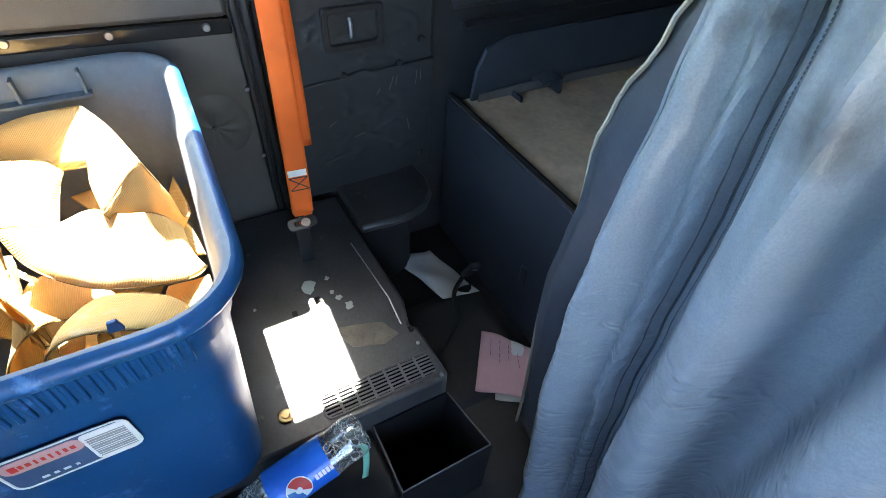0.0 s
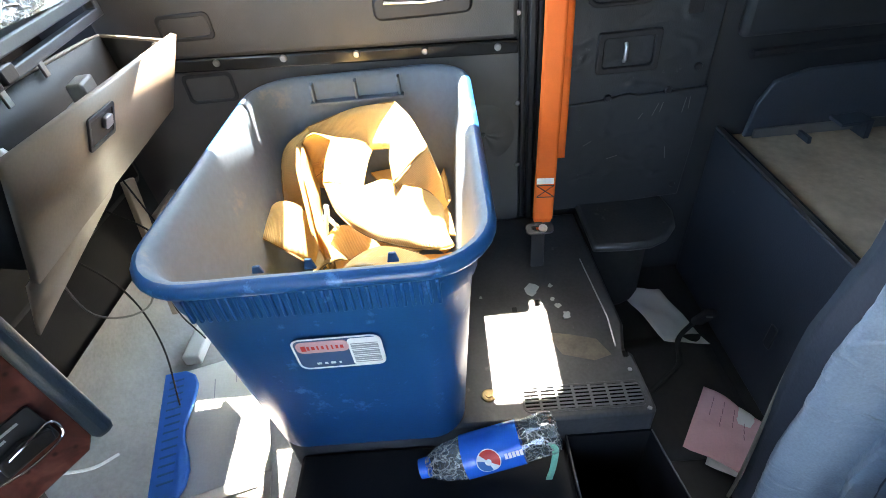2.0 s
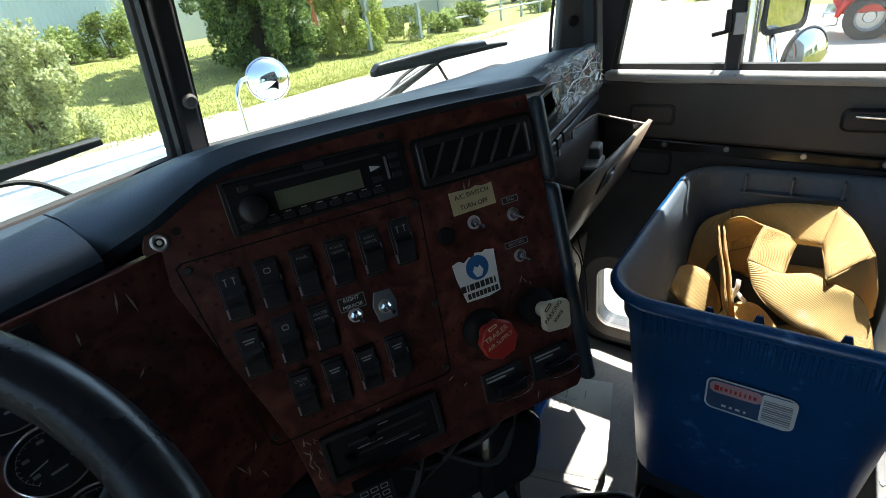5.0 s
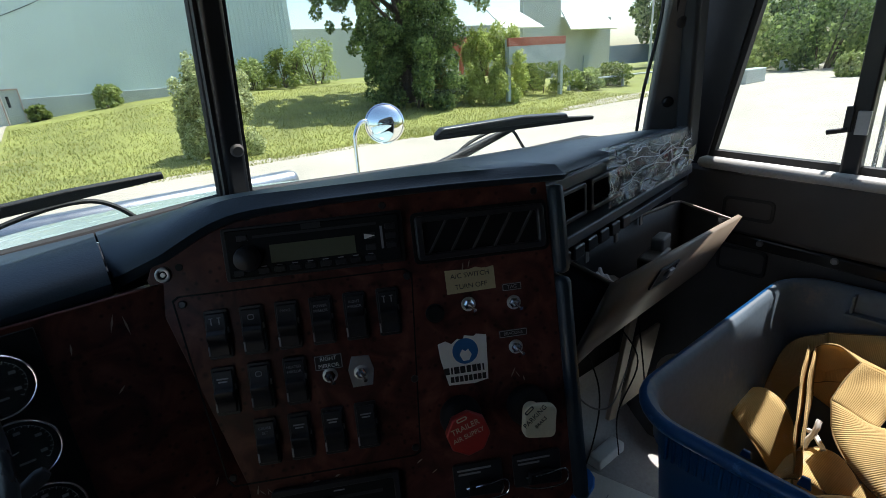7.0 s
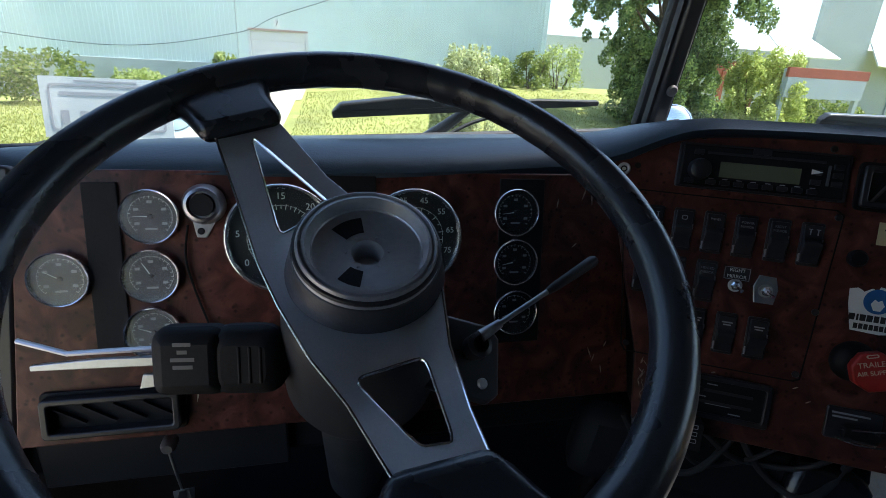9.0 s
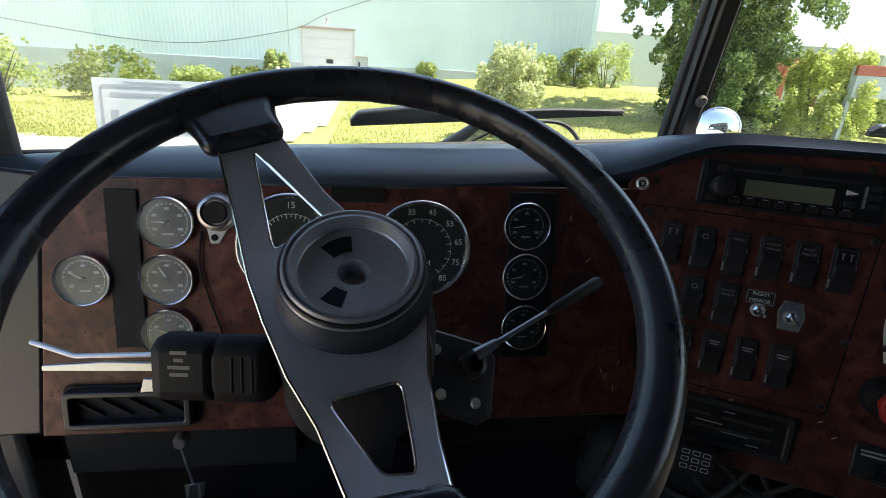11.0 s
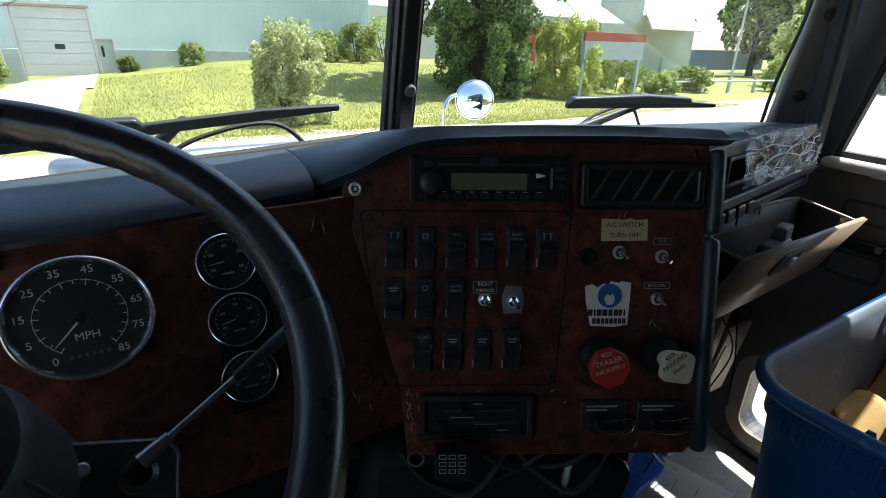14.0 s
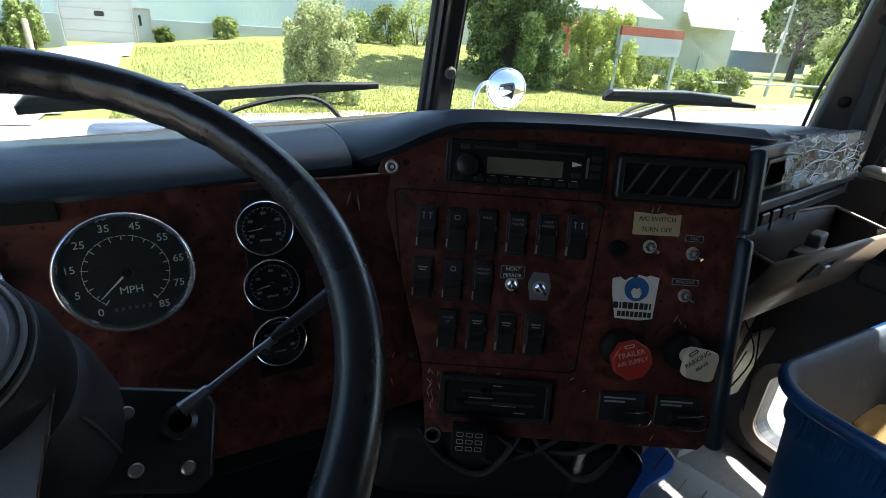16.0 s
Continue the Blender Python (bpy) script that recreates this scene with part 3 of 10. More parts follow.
def build_windshield():
    for side, name in ((-1, "window_1"), (1, "window_2")):
        win = thing(name, "flat windshield pane of dusty clear glass in a black rubber seal", "windshield", kind="structure")
        a, b = V((0.012 * side, 0.730, 1.095)), V((0.915 * side, 0.645, 1.06))
        rake = V((0, -0.10, 0.46))
        inward = V((-0.012 * side, 0, 0))
        bm = bmesh.new()
        vs = [bm.verts.new(p) for p in (a, b, b + rake + inward * 6, a + rake)]
        bm.faces.new(vs)
        pane = part("pane", bm, M_GLASS, win, "clear dusty glass", smooth=False)
        thick(pane, 0.005)
        pane.visible_shadow = False
        bm = bmesh.new()
        tube(bm, curve_pts([a + V((0, 0, 0.012)), b + V((0, 0, 0.012)), b + rake + inward * 6, a + rake], 1) + [a + V((0, 0, 0.012))], 0.010, 8)
        part("rubber_seal", bm, M_RUBBER, win)
    post = thing("windshield_post", "black centre post between two windshield panes with one bolt", "post", kind="structure")
    bm = bmesh.new()
    m = axes((0, 0.722, 1.06), (1, 0, 0), V((0, -0.10, 0.46)))
    prism(bm, [(-0.013, 0), (0.013, 0), (0.013, 0.5), (-0.013, 0.5)], 0.020, m)
    part("post_cover", bm, M_TRIM, post, bevel=0.005)
    for dx in (-0.0155, 0.0155):
        bm = bmesh.new()
        prism(bm, [(dx - 0.0024, 0), (dx + 0.0024, 0), (dx + 0.0024, 0.5), (dx - 0.0024, 0.5)], 0.012, m)
        part("rubber_edge", bm, M_RUBBER, post)
    bm = bmesh.new()
    lathe(bm, [(0.0085, 0.0), (0.0085, 0.003), (0.006, 0.005), (0.0, 0.005)], m @ pose(0.003, 0.125, 0.020))
    part("bolt", bm, M_PILLAR, post, "round dark bolt head")


build_windshield()


def build_a_pillar(side):
    ob = thing("a_pillar", "grey plastic windshield pillar cover with two dark bolts", "pillar", kind="structure")
    lo, hi = V((0.925 * side, 0.628, 1.04)), V((0.875 * side, 0.545, 1.55))
    d = (hi - lo).normalized()
    face = V((-0.62 * side, -0.78, 0.0)).normalized()
    across = d.cross(face).normalized()
    m = Matrix((across, d, face)).transposed().to_4x4()
    m.translation = lo
    bm = bmesh.new()
    prism(bm, [(-0.040, 0), (0.040, 0), (0.036, 0.5), (-0.036, 0.5)], 0.030, m @ pose(0, 0, -0.012))
    part("cover", bm, M_PILLAR, ob, bevel=0.008)
    for h in (0.112, 0.272):
        bm = bmesh.new()
        lathe(bm, [(0.0, -0.002), (0.012, -0.002), (0.012, 0.004), (0.008, 0.007), (0.0, 0.007)], m @ pose(-0.004 * side, h, 0.018))
        part("bolt", bm, M_TRIM, ob, "round dark plastic bolt cap")
    # inner frame of the door opening next to the pillar
    bm = bmesh.new()
    prism(bm, [(0, 0), (0.035, 0), (0.035, 0.5), (0, 0.5)], 0.045, axes((0.945 * side, 0.575, 1.03), (0, -1, 0) if side > 0 else (0, 1, 0), (-0.03 * side, -0.085, 0.49)))
    part("door_seal", bm, M_RUBBER, ob, "black rubber door seal", bevel=0.008)
    return ob


build_a_pillar(1)
build_a_pillar(-1)


# ---------------------------------------------------------------- passenger door lining
def bolt_head(r, h, m, material, parent, name="bolt", label=""):
    bm = bmesh.new()
    lathe(bm, [(0.0, 0.0), (r, 0.0), (r, h * 0.5), (r * 0.75, h), (0.0, h)], m, 16)
    return part(name, bm, material, parent, label)


M_STRIP = mat("shiny_black_strip", (0.022, 0.021, 0.02), rough=0.16, vary=0.2, bump=0.03)
# the sun's glare on the sill is put into the pale base; worn spots are darker
M_SILL = mat("dusty_sunlit_sill", (0.48, 0.47, 0.44), rough=0.5, vary=0.2, bump=0.15, wear=(0.10, 0.095, 0.09), wear_amount=0.3)


def build_door(side):
    """Door lining in the plane x = const; side +1 is the passenger's."""
    name = "door_1" if side > 0 else "door_2"
    ob = thing(name, "closed truck door with dark vinyl pads, a bolted metal strip and a pull handle", "door", kind="structure")
    x0 = 0.974 * side
    fx = (0, -1, 0) if side > 0 else (0, 1, 0)

    def face(y, z, d=0.0):
        return axes((x0 - d * side, y, z), fx, (0, 0, 1))

    s = -1 if side > 0 else 1   # local x runs to -y on the passenger's side

    def slab(n, pts, depth, material, label="", bevel=0.006, d=0.0):
        bm = bmesh.new()
        q = [(s * y, z) for y, z in pts]
        prism(bm, q if s > 0 else q[::-1], depth, face(0, 0, d))
        return part(n, bm, material, ob, label, bevel=bevel)

    slab("upper_pad", [(0.60, 0.872), (0.60, 1.010), (-0.205, 0.985), (-0.205, 0.842)], 0.022, M_PAD, "smooth dark vinyl upper pad", 0.010)
    low = [(0.66, 0.20), (0.66, 0.846), (-0.205, 0.816), (-0.205, 0.25)]
    if side > 0:
        bm = bmesh.new()
        wall_with_holes(bm, [(-y, z) for y, z in low], [[(-y, z) for y, z in peep_outline()]], 0.016, face(0, 0))
        part("lower_pad", bm, M_PAD, ob, "dented dark vinyl lower pad", smooth=False)
        bm = bmesh.new()
        frame_ring(bm, [(-y, z) for y, z in peep_outline(0.034)], [(-y, z) for y, z in peep_outline(-0.004)], 0.008, face(0, 0, 0.016))
        # buttoned hollows with star-shaped wrinkles
        for ty, tz, tr in ((-0.129, 0.643, 0.075), (-0.060, 0.560, 0.055), (0.10, 0.640, 0.070)):
            pm = bmesh.new()
            fc = face(ty, tz, 0.0125)

            def dent(u, v, tr=tr, fc=fc):
                r, a = u * tr, v * 2 * math.pi
                w = math.sin(math.pi * u) * (0.5 + 0.9 * noise.noise(V((2.2 * math.cos(a) + tr * 90, 2.2 * math.sin(a), 0.8 * u))))
                return fc @ V((r * math.cos(a), r * math.sin(a), 0.0036 + 0.0050 * w - 0.0016 * u * u * u * u))
            grid(pm, dent, 12, 72)
            part("buttoned_hollow", pm, M_PAD, ob, "wrinkled buttoned hollow in the vinyl")
            bolt_head(0.005, 0.004, face(ty, tz, 0.0155), M_TRIM, ob, "button", "small vinyl button")
        peep = part("low_window_frame", bm, M_GLOVE, ob, "pale beige frame of a small low window", bevel=0.002)
        bm = bmesh.new()
        prism(bm, peep_outline(-0.002), 0.004, axes((1.0, 0, 0), (0, 1, 0), (0, 0, 1)))
        glass_pane = part("low_pane", bm, M_GLASS, peep, "clear low window pane", smooth=False)
        glass_pane.visible_shadow = False
    else:
        slab("lower_pad", low, 0.016, M_PAD, "dented dark vinyl lower pad", 0.008)
    slab("strip", [(0.56, 0.846), (0.56, 0.872), (-0.205, 0.841), (-0.205, 0.815)], 0.024, M_STRIP, "shiny black metal strip", 0.004)
    slab("sill", [(0.54, 1.006), (0.54, 1.030), (-0.20, 1.004), (-0.20, 0.980)], 0.038, M_SILL, "rounded dusty vinyl window sill, sun glare in its pale colour", 0.011)
    for y, z in ((0.39, 0.856), (0.257, 0.852), (0.113, 0.846), (-0.021, 0.839), (-0.164, 0.832)):
        bolt_head(0.007, 0.005, face(y, z, 0.024), M_STEEL, ob, label="small bright screw head")
    # pull handle: a cup with a bright bar
    h = face(-0.026, 0.925, 0.020)
    bm = bmesh.new()
    prism(bm, rounded(0.185, 0.046, 0.016), 0.016, h)
    cup = part("handle", bm, M_TRIM, ob, "black pull handle with a bright edge", bevel=0.006)
    bm = bmesh.new()
    tube(bm, [h @ V(p) for p in ((-0.07, 0.010, 0.018), (0.0, 0.006, 0.022), (0.07, 0.008, 0.018))], 0.0045)
    part("handle_bar", bm, M_CHROME, cup, "bright worn bar")
    # two rounded recess covers near the hinge
    for y, z, w, hh in ((0.425, 0.925, 0.105, 0.050), (0.425, 0.805, 0.105, 0.062)):
        bm = bmesh.new()
        frame_ring(bm, rounded(w, hh, 0.012), rounded(w - 0.016, hh - 0.016, 0.008), 0.006, face(y, z, 0.018 if z > 0.85 else 0.013))
        part("recess_rim", bm, M_TRIM, ob, bevel=0.002)
    # window frame, divider, panes
    win = part_window(ob, side)
    return ob


def part_window(door, side):
    bm = bmesh.new()
    o = side_window_outline()
    m = axes((0.972 * side, 0, 0), (0, 1, 0), (0, 0, 1))
    cx, cy = 0.15, 1.26
    inner = [(cx + (y - cx) * 0.965, cy + (z - cy) * 0.93) for y, z in o]
    frame_ring(bm, o, inner, 0.02, m @ pose(0, 0, 0.01 if side > 0 else -0.03))
    win = part("window_frame", bm, M_RUBBER, door, "black rubber window frame")
    bm = bmesh.new()
    box(bm, (0.030, 0.030, 0.52), (0.985 * side, 0.272, 1.27))
    part("divider", bm, M_TRIM, win, "upright black divider bar", bevel=0.004)
    bm = bmesh.new()
    q = [bm.verts.new((0.992 * side, y, z)) for y, z in ((0.53, 1.02), (0.285, 1.01), (0.285, 1.56), (0.435, 1.56))]
    bm.faces.new(q)
    p = thick(part("pane", bm, M_GLASS, win, "clear vent pane", smooth=False), 0.004)
    p.visible_shadow = False
    bm = bmesh.new()
    q = [bm.verts.new((0.997 * side, y, z)) for y, z in ((0.262, 1.01), (-0.243, 0.996), (-0.243, 1.56), (0.262, 1.56))]
    bm.faces.new(q)
    p = thick(part("pane", bm, M_GLASS, win, "clear door pane", smooth=False), 0.004)
    p.visible_shadow = False
    # vent window latch
    bm = bmesh.new()
    box(bm, (0.010, 0.012, 0.046), (0.966 * side, 0.287, 1.118))
    tube(bm, [(0.962 * side, 0.285, 1.100), (0.955 * side, 0.315, 1.094)], 0.005)
    part("latch", bm, M_TRIM, win, "black vent window latch", bevel=0.002)
    bm = bmesh.new()
    box(bm, (0.006, 0.020, 0.042), (0.968 * side, 0.266, 1.112))
    part("latch_plate", bm, M_STEEL, win, "grey metal latch plate", bevel=0.001)
    return win


build_door(1)
# the driver's door stands wide open: hinged at its front edge and swung outwards
open_door = build_door(-1)
open_door["label"] = "wide open truck door with dark vinyl pads"
open_door.matrix_basis = Matrix.Translation((-1.0, 0.56, 0)) @ Matrix.Rotation(radians(-82), 4, "Z") @ Matrix.Translation((1.0, -0.56, 0))


# ---------------------------------------------------------------- dashboard
def build_dash_top():
    dash = thing("dashboard", "dark blue-grey padded dashboard with worn vinyl cushions", "dashboard")
    front = [(-0.93, 0.580, 1.072), (-0.70, 0.570, 1.082), (-0.40, 0.566, 1.088), (-0.17, 0.582, 1.097)]
    rear = [(-0.93, 0.655, 1.075), (-0.70, 0.685, 1.095), (-0.40, 0.708, 1.105), (-0.17, 0.722, 1.110)]
    front2 = [(-0.168, 0.597, 1.097), (-0.126, 0.570, 1.116), (-0.061, 0.533, 1.146), (0.024, 0.486, 1.151), (0.144, 0.422, 1.152), (0.259, 0.360, 1.149)]
    rear2 = [(-0.168, 0.722, 1.110), (-0.12, 0.724, 1.111), (-0.055, 0.724, 1.113), (0.03, 0.722, 1.114), (0.15, 0.712, 1.114), (0.285, 0.700, 1.112)]
    front3 = [(0.270, 0.432, 1.128), (0.40, 0.468, 1.120), (0.60, 0.506, 1.113), (0.78, 0.532, 1.102), (0.885, 0.552, 1.092), (0.940, 0.592, 1.080)]
    rear3 = [(0.286, 0.700, 1.112), (0.40, 0.690, 1.110), (0.60, 0.672, 1.104), (0.78, 0.656, 1.096), (0.885, 0.648, 1.088), (0.945, 0.645, 1.078)]
    for f, r, drops, n in ((front, rear, (0.036,), "cushion_driver"), (front2, rear2, (0.038, 0.036, 0.026, 0.020, 0.019, 0.019), "cushion_centre"), (front3, rear3, (0.034,), "cushion_passenger")):
        fp, rp = curve_pts(f, 6), curve_pts(r, 6)
        bm = bmesh.new()
        rows = []
        for i, (a, b) in enumerate(zip(fp, rp)):
            along = i * (len(drops) - 1) / (len(fp) - 1)
            k = min(int(along), max(0, len(drops) - 2))
            drop = drops[k] + (drops[min(k + 1, len(drops) - 1)] - drops[k]) * (along - k)
            back = (b - a)
            back.z = 0
            back.normalize()
            prof = [a + back * 0.040 + V((0, 0, -drop)), a + back * 0.012 + V((0, 0, -drop)), a + V((0, 0, -drop * 0.8)), a - back * 0.006 + V((0, 0, -drop * 0.45)), a + V((0, 0, -0.008)), a + back * 0.014]
            mid = a.lerp(b, 0.5) + V((0, 0, 0.004))
            prof += [a.lerp(b, 0.3) + V((0, 0, 0.004)), mid, a.lerp(b, 0.85) + V((0, 0, -0.002)), b + V((0, 0, -0.02))]
            rows.append([bm.verts.new(p) for p in prof])
        for p, q in zip(rows, rows[1:]):
            for k in range(len(p) - 1):
                bm.faces.new((p[k], q[k], q[k + 1], p[k + 1]))
        for p in (rows[0], rows[-1]):
            bm.faces.new(p)
        part(n, bm, M_DASH, dash, "worn padded vinyl cushion")
    return dash


build_dash_top()


def build_gauge_panel():
    ob = thing("instrument_cluster", "scratched dark red burl instrument board behind the steering wheel", "instrument board")
    bm = bmesh.new()
    prism(bm, [(-0.575, -0.262), (0.185, -0.262), (0.152, 0.048), (-0.546, 0.048)], 0.020, GAUGES @ pose(0, 0, -0.020))
    part("face", bm, M_BURL, ob, bevel=0.002)
    bm = bmesh.new()
    box(bm, (0.034, 0.185, 0.004), (-0.466, -0.058, 0.002), GAUGES)
    part("filler_strip", bm, M_BLACK, ob, "upright black filler strip", bevel=0.001)
    bm = bmesh.new()
    box(bm, (0.060, 0.215, 0.003), (0.010, -0.066, 0.0015), GAUGES)
    part("backing_plate", bm, M_BLACK, ob, "black plate behind three small gauges", bevel=0.001)
    bm = bmesh.new()
    box(bm, (0.062, 0.018, 0.003), (-0.205, 0.034, 0.0015), GAUGES)
    part("warning_strip", bm, M_BLACK, ob, "unlit black warning lamp strip")
    # black end trim at the door side
    bm = bmesh.new()
    prism(bm, [(-0.665, -0.262), (-0.577, -0.262), (-0.548, 0.050), (-0.665, 0.060)], 0.020, GAUGES @ pose(0, 0, -0.024))
    part("end_trim", bm, M_TRIM, ob, "black end trim", bevel=0.004)
    return ob


GAUGE_PANEL = build_gauge_panel()


def build_centre_panel():
    ob = thing("centre_panel", "dark red burl centre dash panel full of switches, scratched", "dash panel")
    out = [(-0.017, -0.004), (-0.010, 0.012), (0.030, 0.036), (0.063, 0.053), (0.100, 0.063), (0.418, 0.065), (0.420, -0.320), (0.410, -0.331), (0.060, -0.331), (0.050, -0.240)]
    bm = bmesh.new()
    prism(bm, out, 0.018, PANEL @ pose(0, 0, -0.018))
    part("face", bm, M_BURL, ob, bevel=0.0015)
    # body behind the face
    bm = bmesh.new()
    prism(bm, [(0.060, -0.325), (0.418, -0.325), (0.418, 0.050), (0.020, 0.050)], 0.130, PANEL @ pose(0, 0, -0.150))
    part("housing", bm, M_BLACK, ob, bevel=0.004)
    # black side trim in two lengths
    for a, b in ((0.050, -0.052), (-0.056, -0.328)):
        bm = bmesh.new()
        prism(bm, [(0.4185, b), (0.437, b), (0.437, a), (0.4185, a)], 0.075, PANEL @ pose(0, 0, -0.066))
        part("side_trim", bm, M_DASH, ob, "rounded black side trim", bevel=0.007)
    return ob


CENTRE = build_centre_panel()


# lighter than the trim: sky light on the rails is put into this grey
M_RAIL = mat("sky_lit_rail", (0.075, 0.082, 0.09), rough=0.4, vary=0.2, bump=0.1)


def build_right_dash():
    ob = thing("passenger_dash", "open passenger side dash with black vents and bare brackets", "dashboard")
    f = axes((0.275, 0.432, 1.082), (0.984, 0.175, 0.0), (0, 0.05, 1.0))
    bm = bmesh.new()
    frame_ring(bm, [(0.0, -0.115), (0.66, -0.115), (0.66, 0.02), (0.0, 0.02)], [(0.02, -0.10), (0.64, -0.10), (0.64, 0.0), (0.02, 0.0)], 0.02, f @ pose(0, 0, -0.022))
    part("rail", bm, M_RAIL, ob, bevel=0.003)
    bm = bmesh.new()
    box(bm, (0.62, 0.10, 0.01), (0.33, -0.05, -0.07), f)
    part("back_plate", bm, M_BLACK, ob)
    for cx in (0.10, 0.24):
        bm = bmesh.new()
        frame_ring(bm, rounded(0.125, 0.050, 0.005, 3, cx, -0.025), rounded(0.108, 0.036, 0.004, 3, cx, -0.025), 0.014, f @ pose(0, 0, -0.012))
        vent = part("vent", bm, M_TRIM, ob, "black air vent", bevel=0.002)
        for k in range(5):
            bm = bmesh.new()
            box(bm, (0.003, 0.036, 0.020), (0, 0, 0), f @ pose(cx - 0.04 + 0.02 * k, -0.025, -0.012, 0, 35, 0))
            part("slat", bm, M_BLACK, vent)
    # rail below the vents
    bm = bmesh.new()
    box(bm, (0.64, 0.018, 0.035), (0.33, -0.075, -0.01), f)
    part("lower_rail", bm, M_RAIL, ob, bevel=0.003)
    # row of blank keys along the lower edge, with bare metal clips behind
    for k in range(7):
        bm = bmesh.new()
        prism(bm, rounded(0.034, 0.022, 0.005, 3), 0.016, f @ pose(0.045 + 0.043 * k, -0.1005, -0.010))
        part("blank_key", bm, M_TRIM, ob, "blank black key", bevel=0.003)
    for k in range(4):
        bm = bmesh.new()
        box(bm, (0.012, 0.022, 0.004), (0.06 + 0.11 * k, -0.122, -0.004), f)
        part("clip", bm, M_WORN_CLIP, ob, "bare metal clip", bevel=0.001)
    return ob


M_WORN_CLIP = mat("bare_clip_metal", (0.40, 0.40, 0.39), rough=0.4, metal=0.8, vary=0.2, bump=0.05)
build_right_dash()


def build_under_dash():
    bm = bmesh.new()
    prism(bm, [(-0.95, 0.70), (-0.95, 0.58), (0.10, 0.58), (0.28, 0.50), (0.28, 0.70)], 0.12, pose(0, 0, 0.66))
    ob = thing("under_dash_cover", "black plastic cover under the dashboard with a rolled edge", "dash cover")
    part("cover", bm, M_BLACK, ob, bevel=0.01)
    bm = bmesh.new()
    tube(bm, [(-0.95, 0.575, 0.775), (0.09, 0.575, 0.775)], 0.007, 10)
    part("rolled_edge", bm, M_TRIM, ob)
    bm = bmesh.new()
    box(bm, (0.30, 0.012, 0.10), (-0.72, 0.570, 0.705))
    part("access_panel", bm, M_TRIM, ob, "flat black access panel", bevel=0.003)


build_under_dash()


# ---------------------------------------------------------------- passenger side floor
def build_platform():
    ob = thing("seat_platform", "scuffed black steel seat platform with a slotted grille", "platform", (0, 0, 0))
    top = [(0.392, 0.262), (0.392, -0.345), (0.400, -0.356), (0.512, -0.352), (0.525, -0.340), (0.585, -0.356), (0.950, -0.345), (0.950, 0.262)]
    bm = bmesh.new()
    prism(bm, top, 0.232, pose(0, 0, FLOOR_Z))
    part("cover", bm, M_PLATE, ob, "scuffed black steel cover", bevel=0.010)
    bm = bmesh.new()
    prism(bm, [(0.262, 0.245), (0.268, -0.204), (0.391, -0.204), (0.391, 0.245)], 0.185, pose(0, 0, FLOOR_Z))
    part("ledge", bm, M_BLACK, ob, "dark lower ledge", bevel=0.008)
    # open bin of thin sheet beside the ledge
    bm = bmesh.new()
    frame_ring(bm, [(0.268, -0.206), (0.270, -0.372), (0.391, -0.352), (0.391, -0.206)], [(0.272, -0.210), (0.274, -0.367), (0.387, -0.348), (0.387, -0.210)], 0.185, pose(0, 0, FLOOR_Z))
    part("open_bin", bm, M_BLACK, ob, "open black sheet-metal bin", smooth=False)
    # near-black sheet paints the shade down in the bin
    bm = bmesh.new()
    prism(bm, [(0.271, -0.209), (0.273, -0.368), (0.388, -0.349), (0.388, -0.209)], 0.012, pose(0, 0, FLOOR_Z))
    part("bin_shade", bm, M_SHADE, ob, "near-black sheet for the shade in the bin", smooth=False)
    zr = FLOOR_Z + 0.186
    for a, b in (((0.389, -0.350), (0.272, -0.3695)), ((0.272, -0.3695), (0.270, -0.208)), ((0.270, -0.208), (0.389, -0.208))):
        bm = bmesh.new()
        tube(bm, [(a[0], a[1], zr), ((a[0] + b[0]) / 2, (a[1] + b[1]) / 2 + 0.001, zr + 0.001), (b[0], b[1], zr)], 0.0013, 6)
        part("bin_edge", bm, M_BAR, ob, "worn pale sheet edge")
    bm = bmesh.new()
    prism(bm, TAPE, 0.0007, pose(0, 0, 0.4121))
    part("tape_patch", bm, M_OLDTAPE, ob, "brown patch of old tape", smooth=False)
    # slotted grille: near-black bed for the shade in its slots, frame and cross bars
    m = axes((0.431, -0.241, 0.4125), (-0.005, -1.0, 0), (1.0, -0.005, 0))
    bm = bmesh.new()
    prism(bm, rounded(0.200, 0.046, 0.010, 4), 0.0010, m)
    grille = part("grille", bm, M_SHADE, ob, "slotted air grille", smooth=False)
    bm = bmesh.new()
    frame_ring(bm, rounded(0.204, 0.050, 0.012, 4), rounded(0.196, 0.042, 0.009, 4), 0.0028, m)
    part("grille_frame", bm, M_PLATE, grille, bevel=0.0008)
    for k in range(1, 7):
        bm = bmesh.new()
        box(bm, (0.0042, 0.044, 0.0026), (-0.100 + 0.0286 * k, 0, 0.0016), m)
        part("bar", bm, M_BAR, grille)
    for k in range(6):
        bm = bmesh.new()
        box(bm, (0.196, 0.0030, 0.0022), (0, -0.0175 + 0.0070 * k, 0.0014), m)
        part("bar", bm, M_BAR, grille)
    for x, y in ((0.395 + 0.006, -0.349 + 0.006), (0.478, -0.335)):
        bolt_head(0.0038, 0.0025, pose(x, y, 0.412), M_STEEL, ob, "screw", "small bright screw")
    bm = bmesh.new()
    lathe(bm, [(0.0, 0), (0.0125, 0), (0.0125, 0.002), (0.0095, 0.0032), (0.0060, 0.0026), (0.0055, 0.005), (0.0, 0.005)], pose(0.446, -0.084, 0.4125), 24)
    part("bolt", bm, M_BRASS, ob, "dull brass washer and bolt")
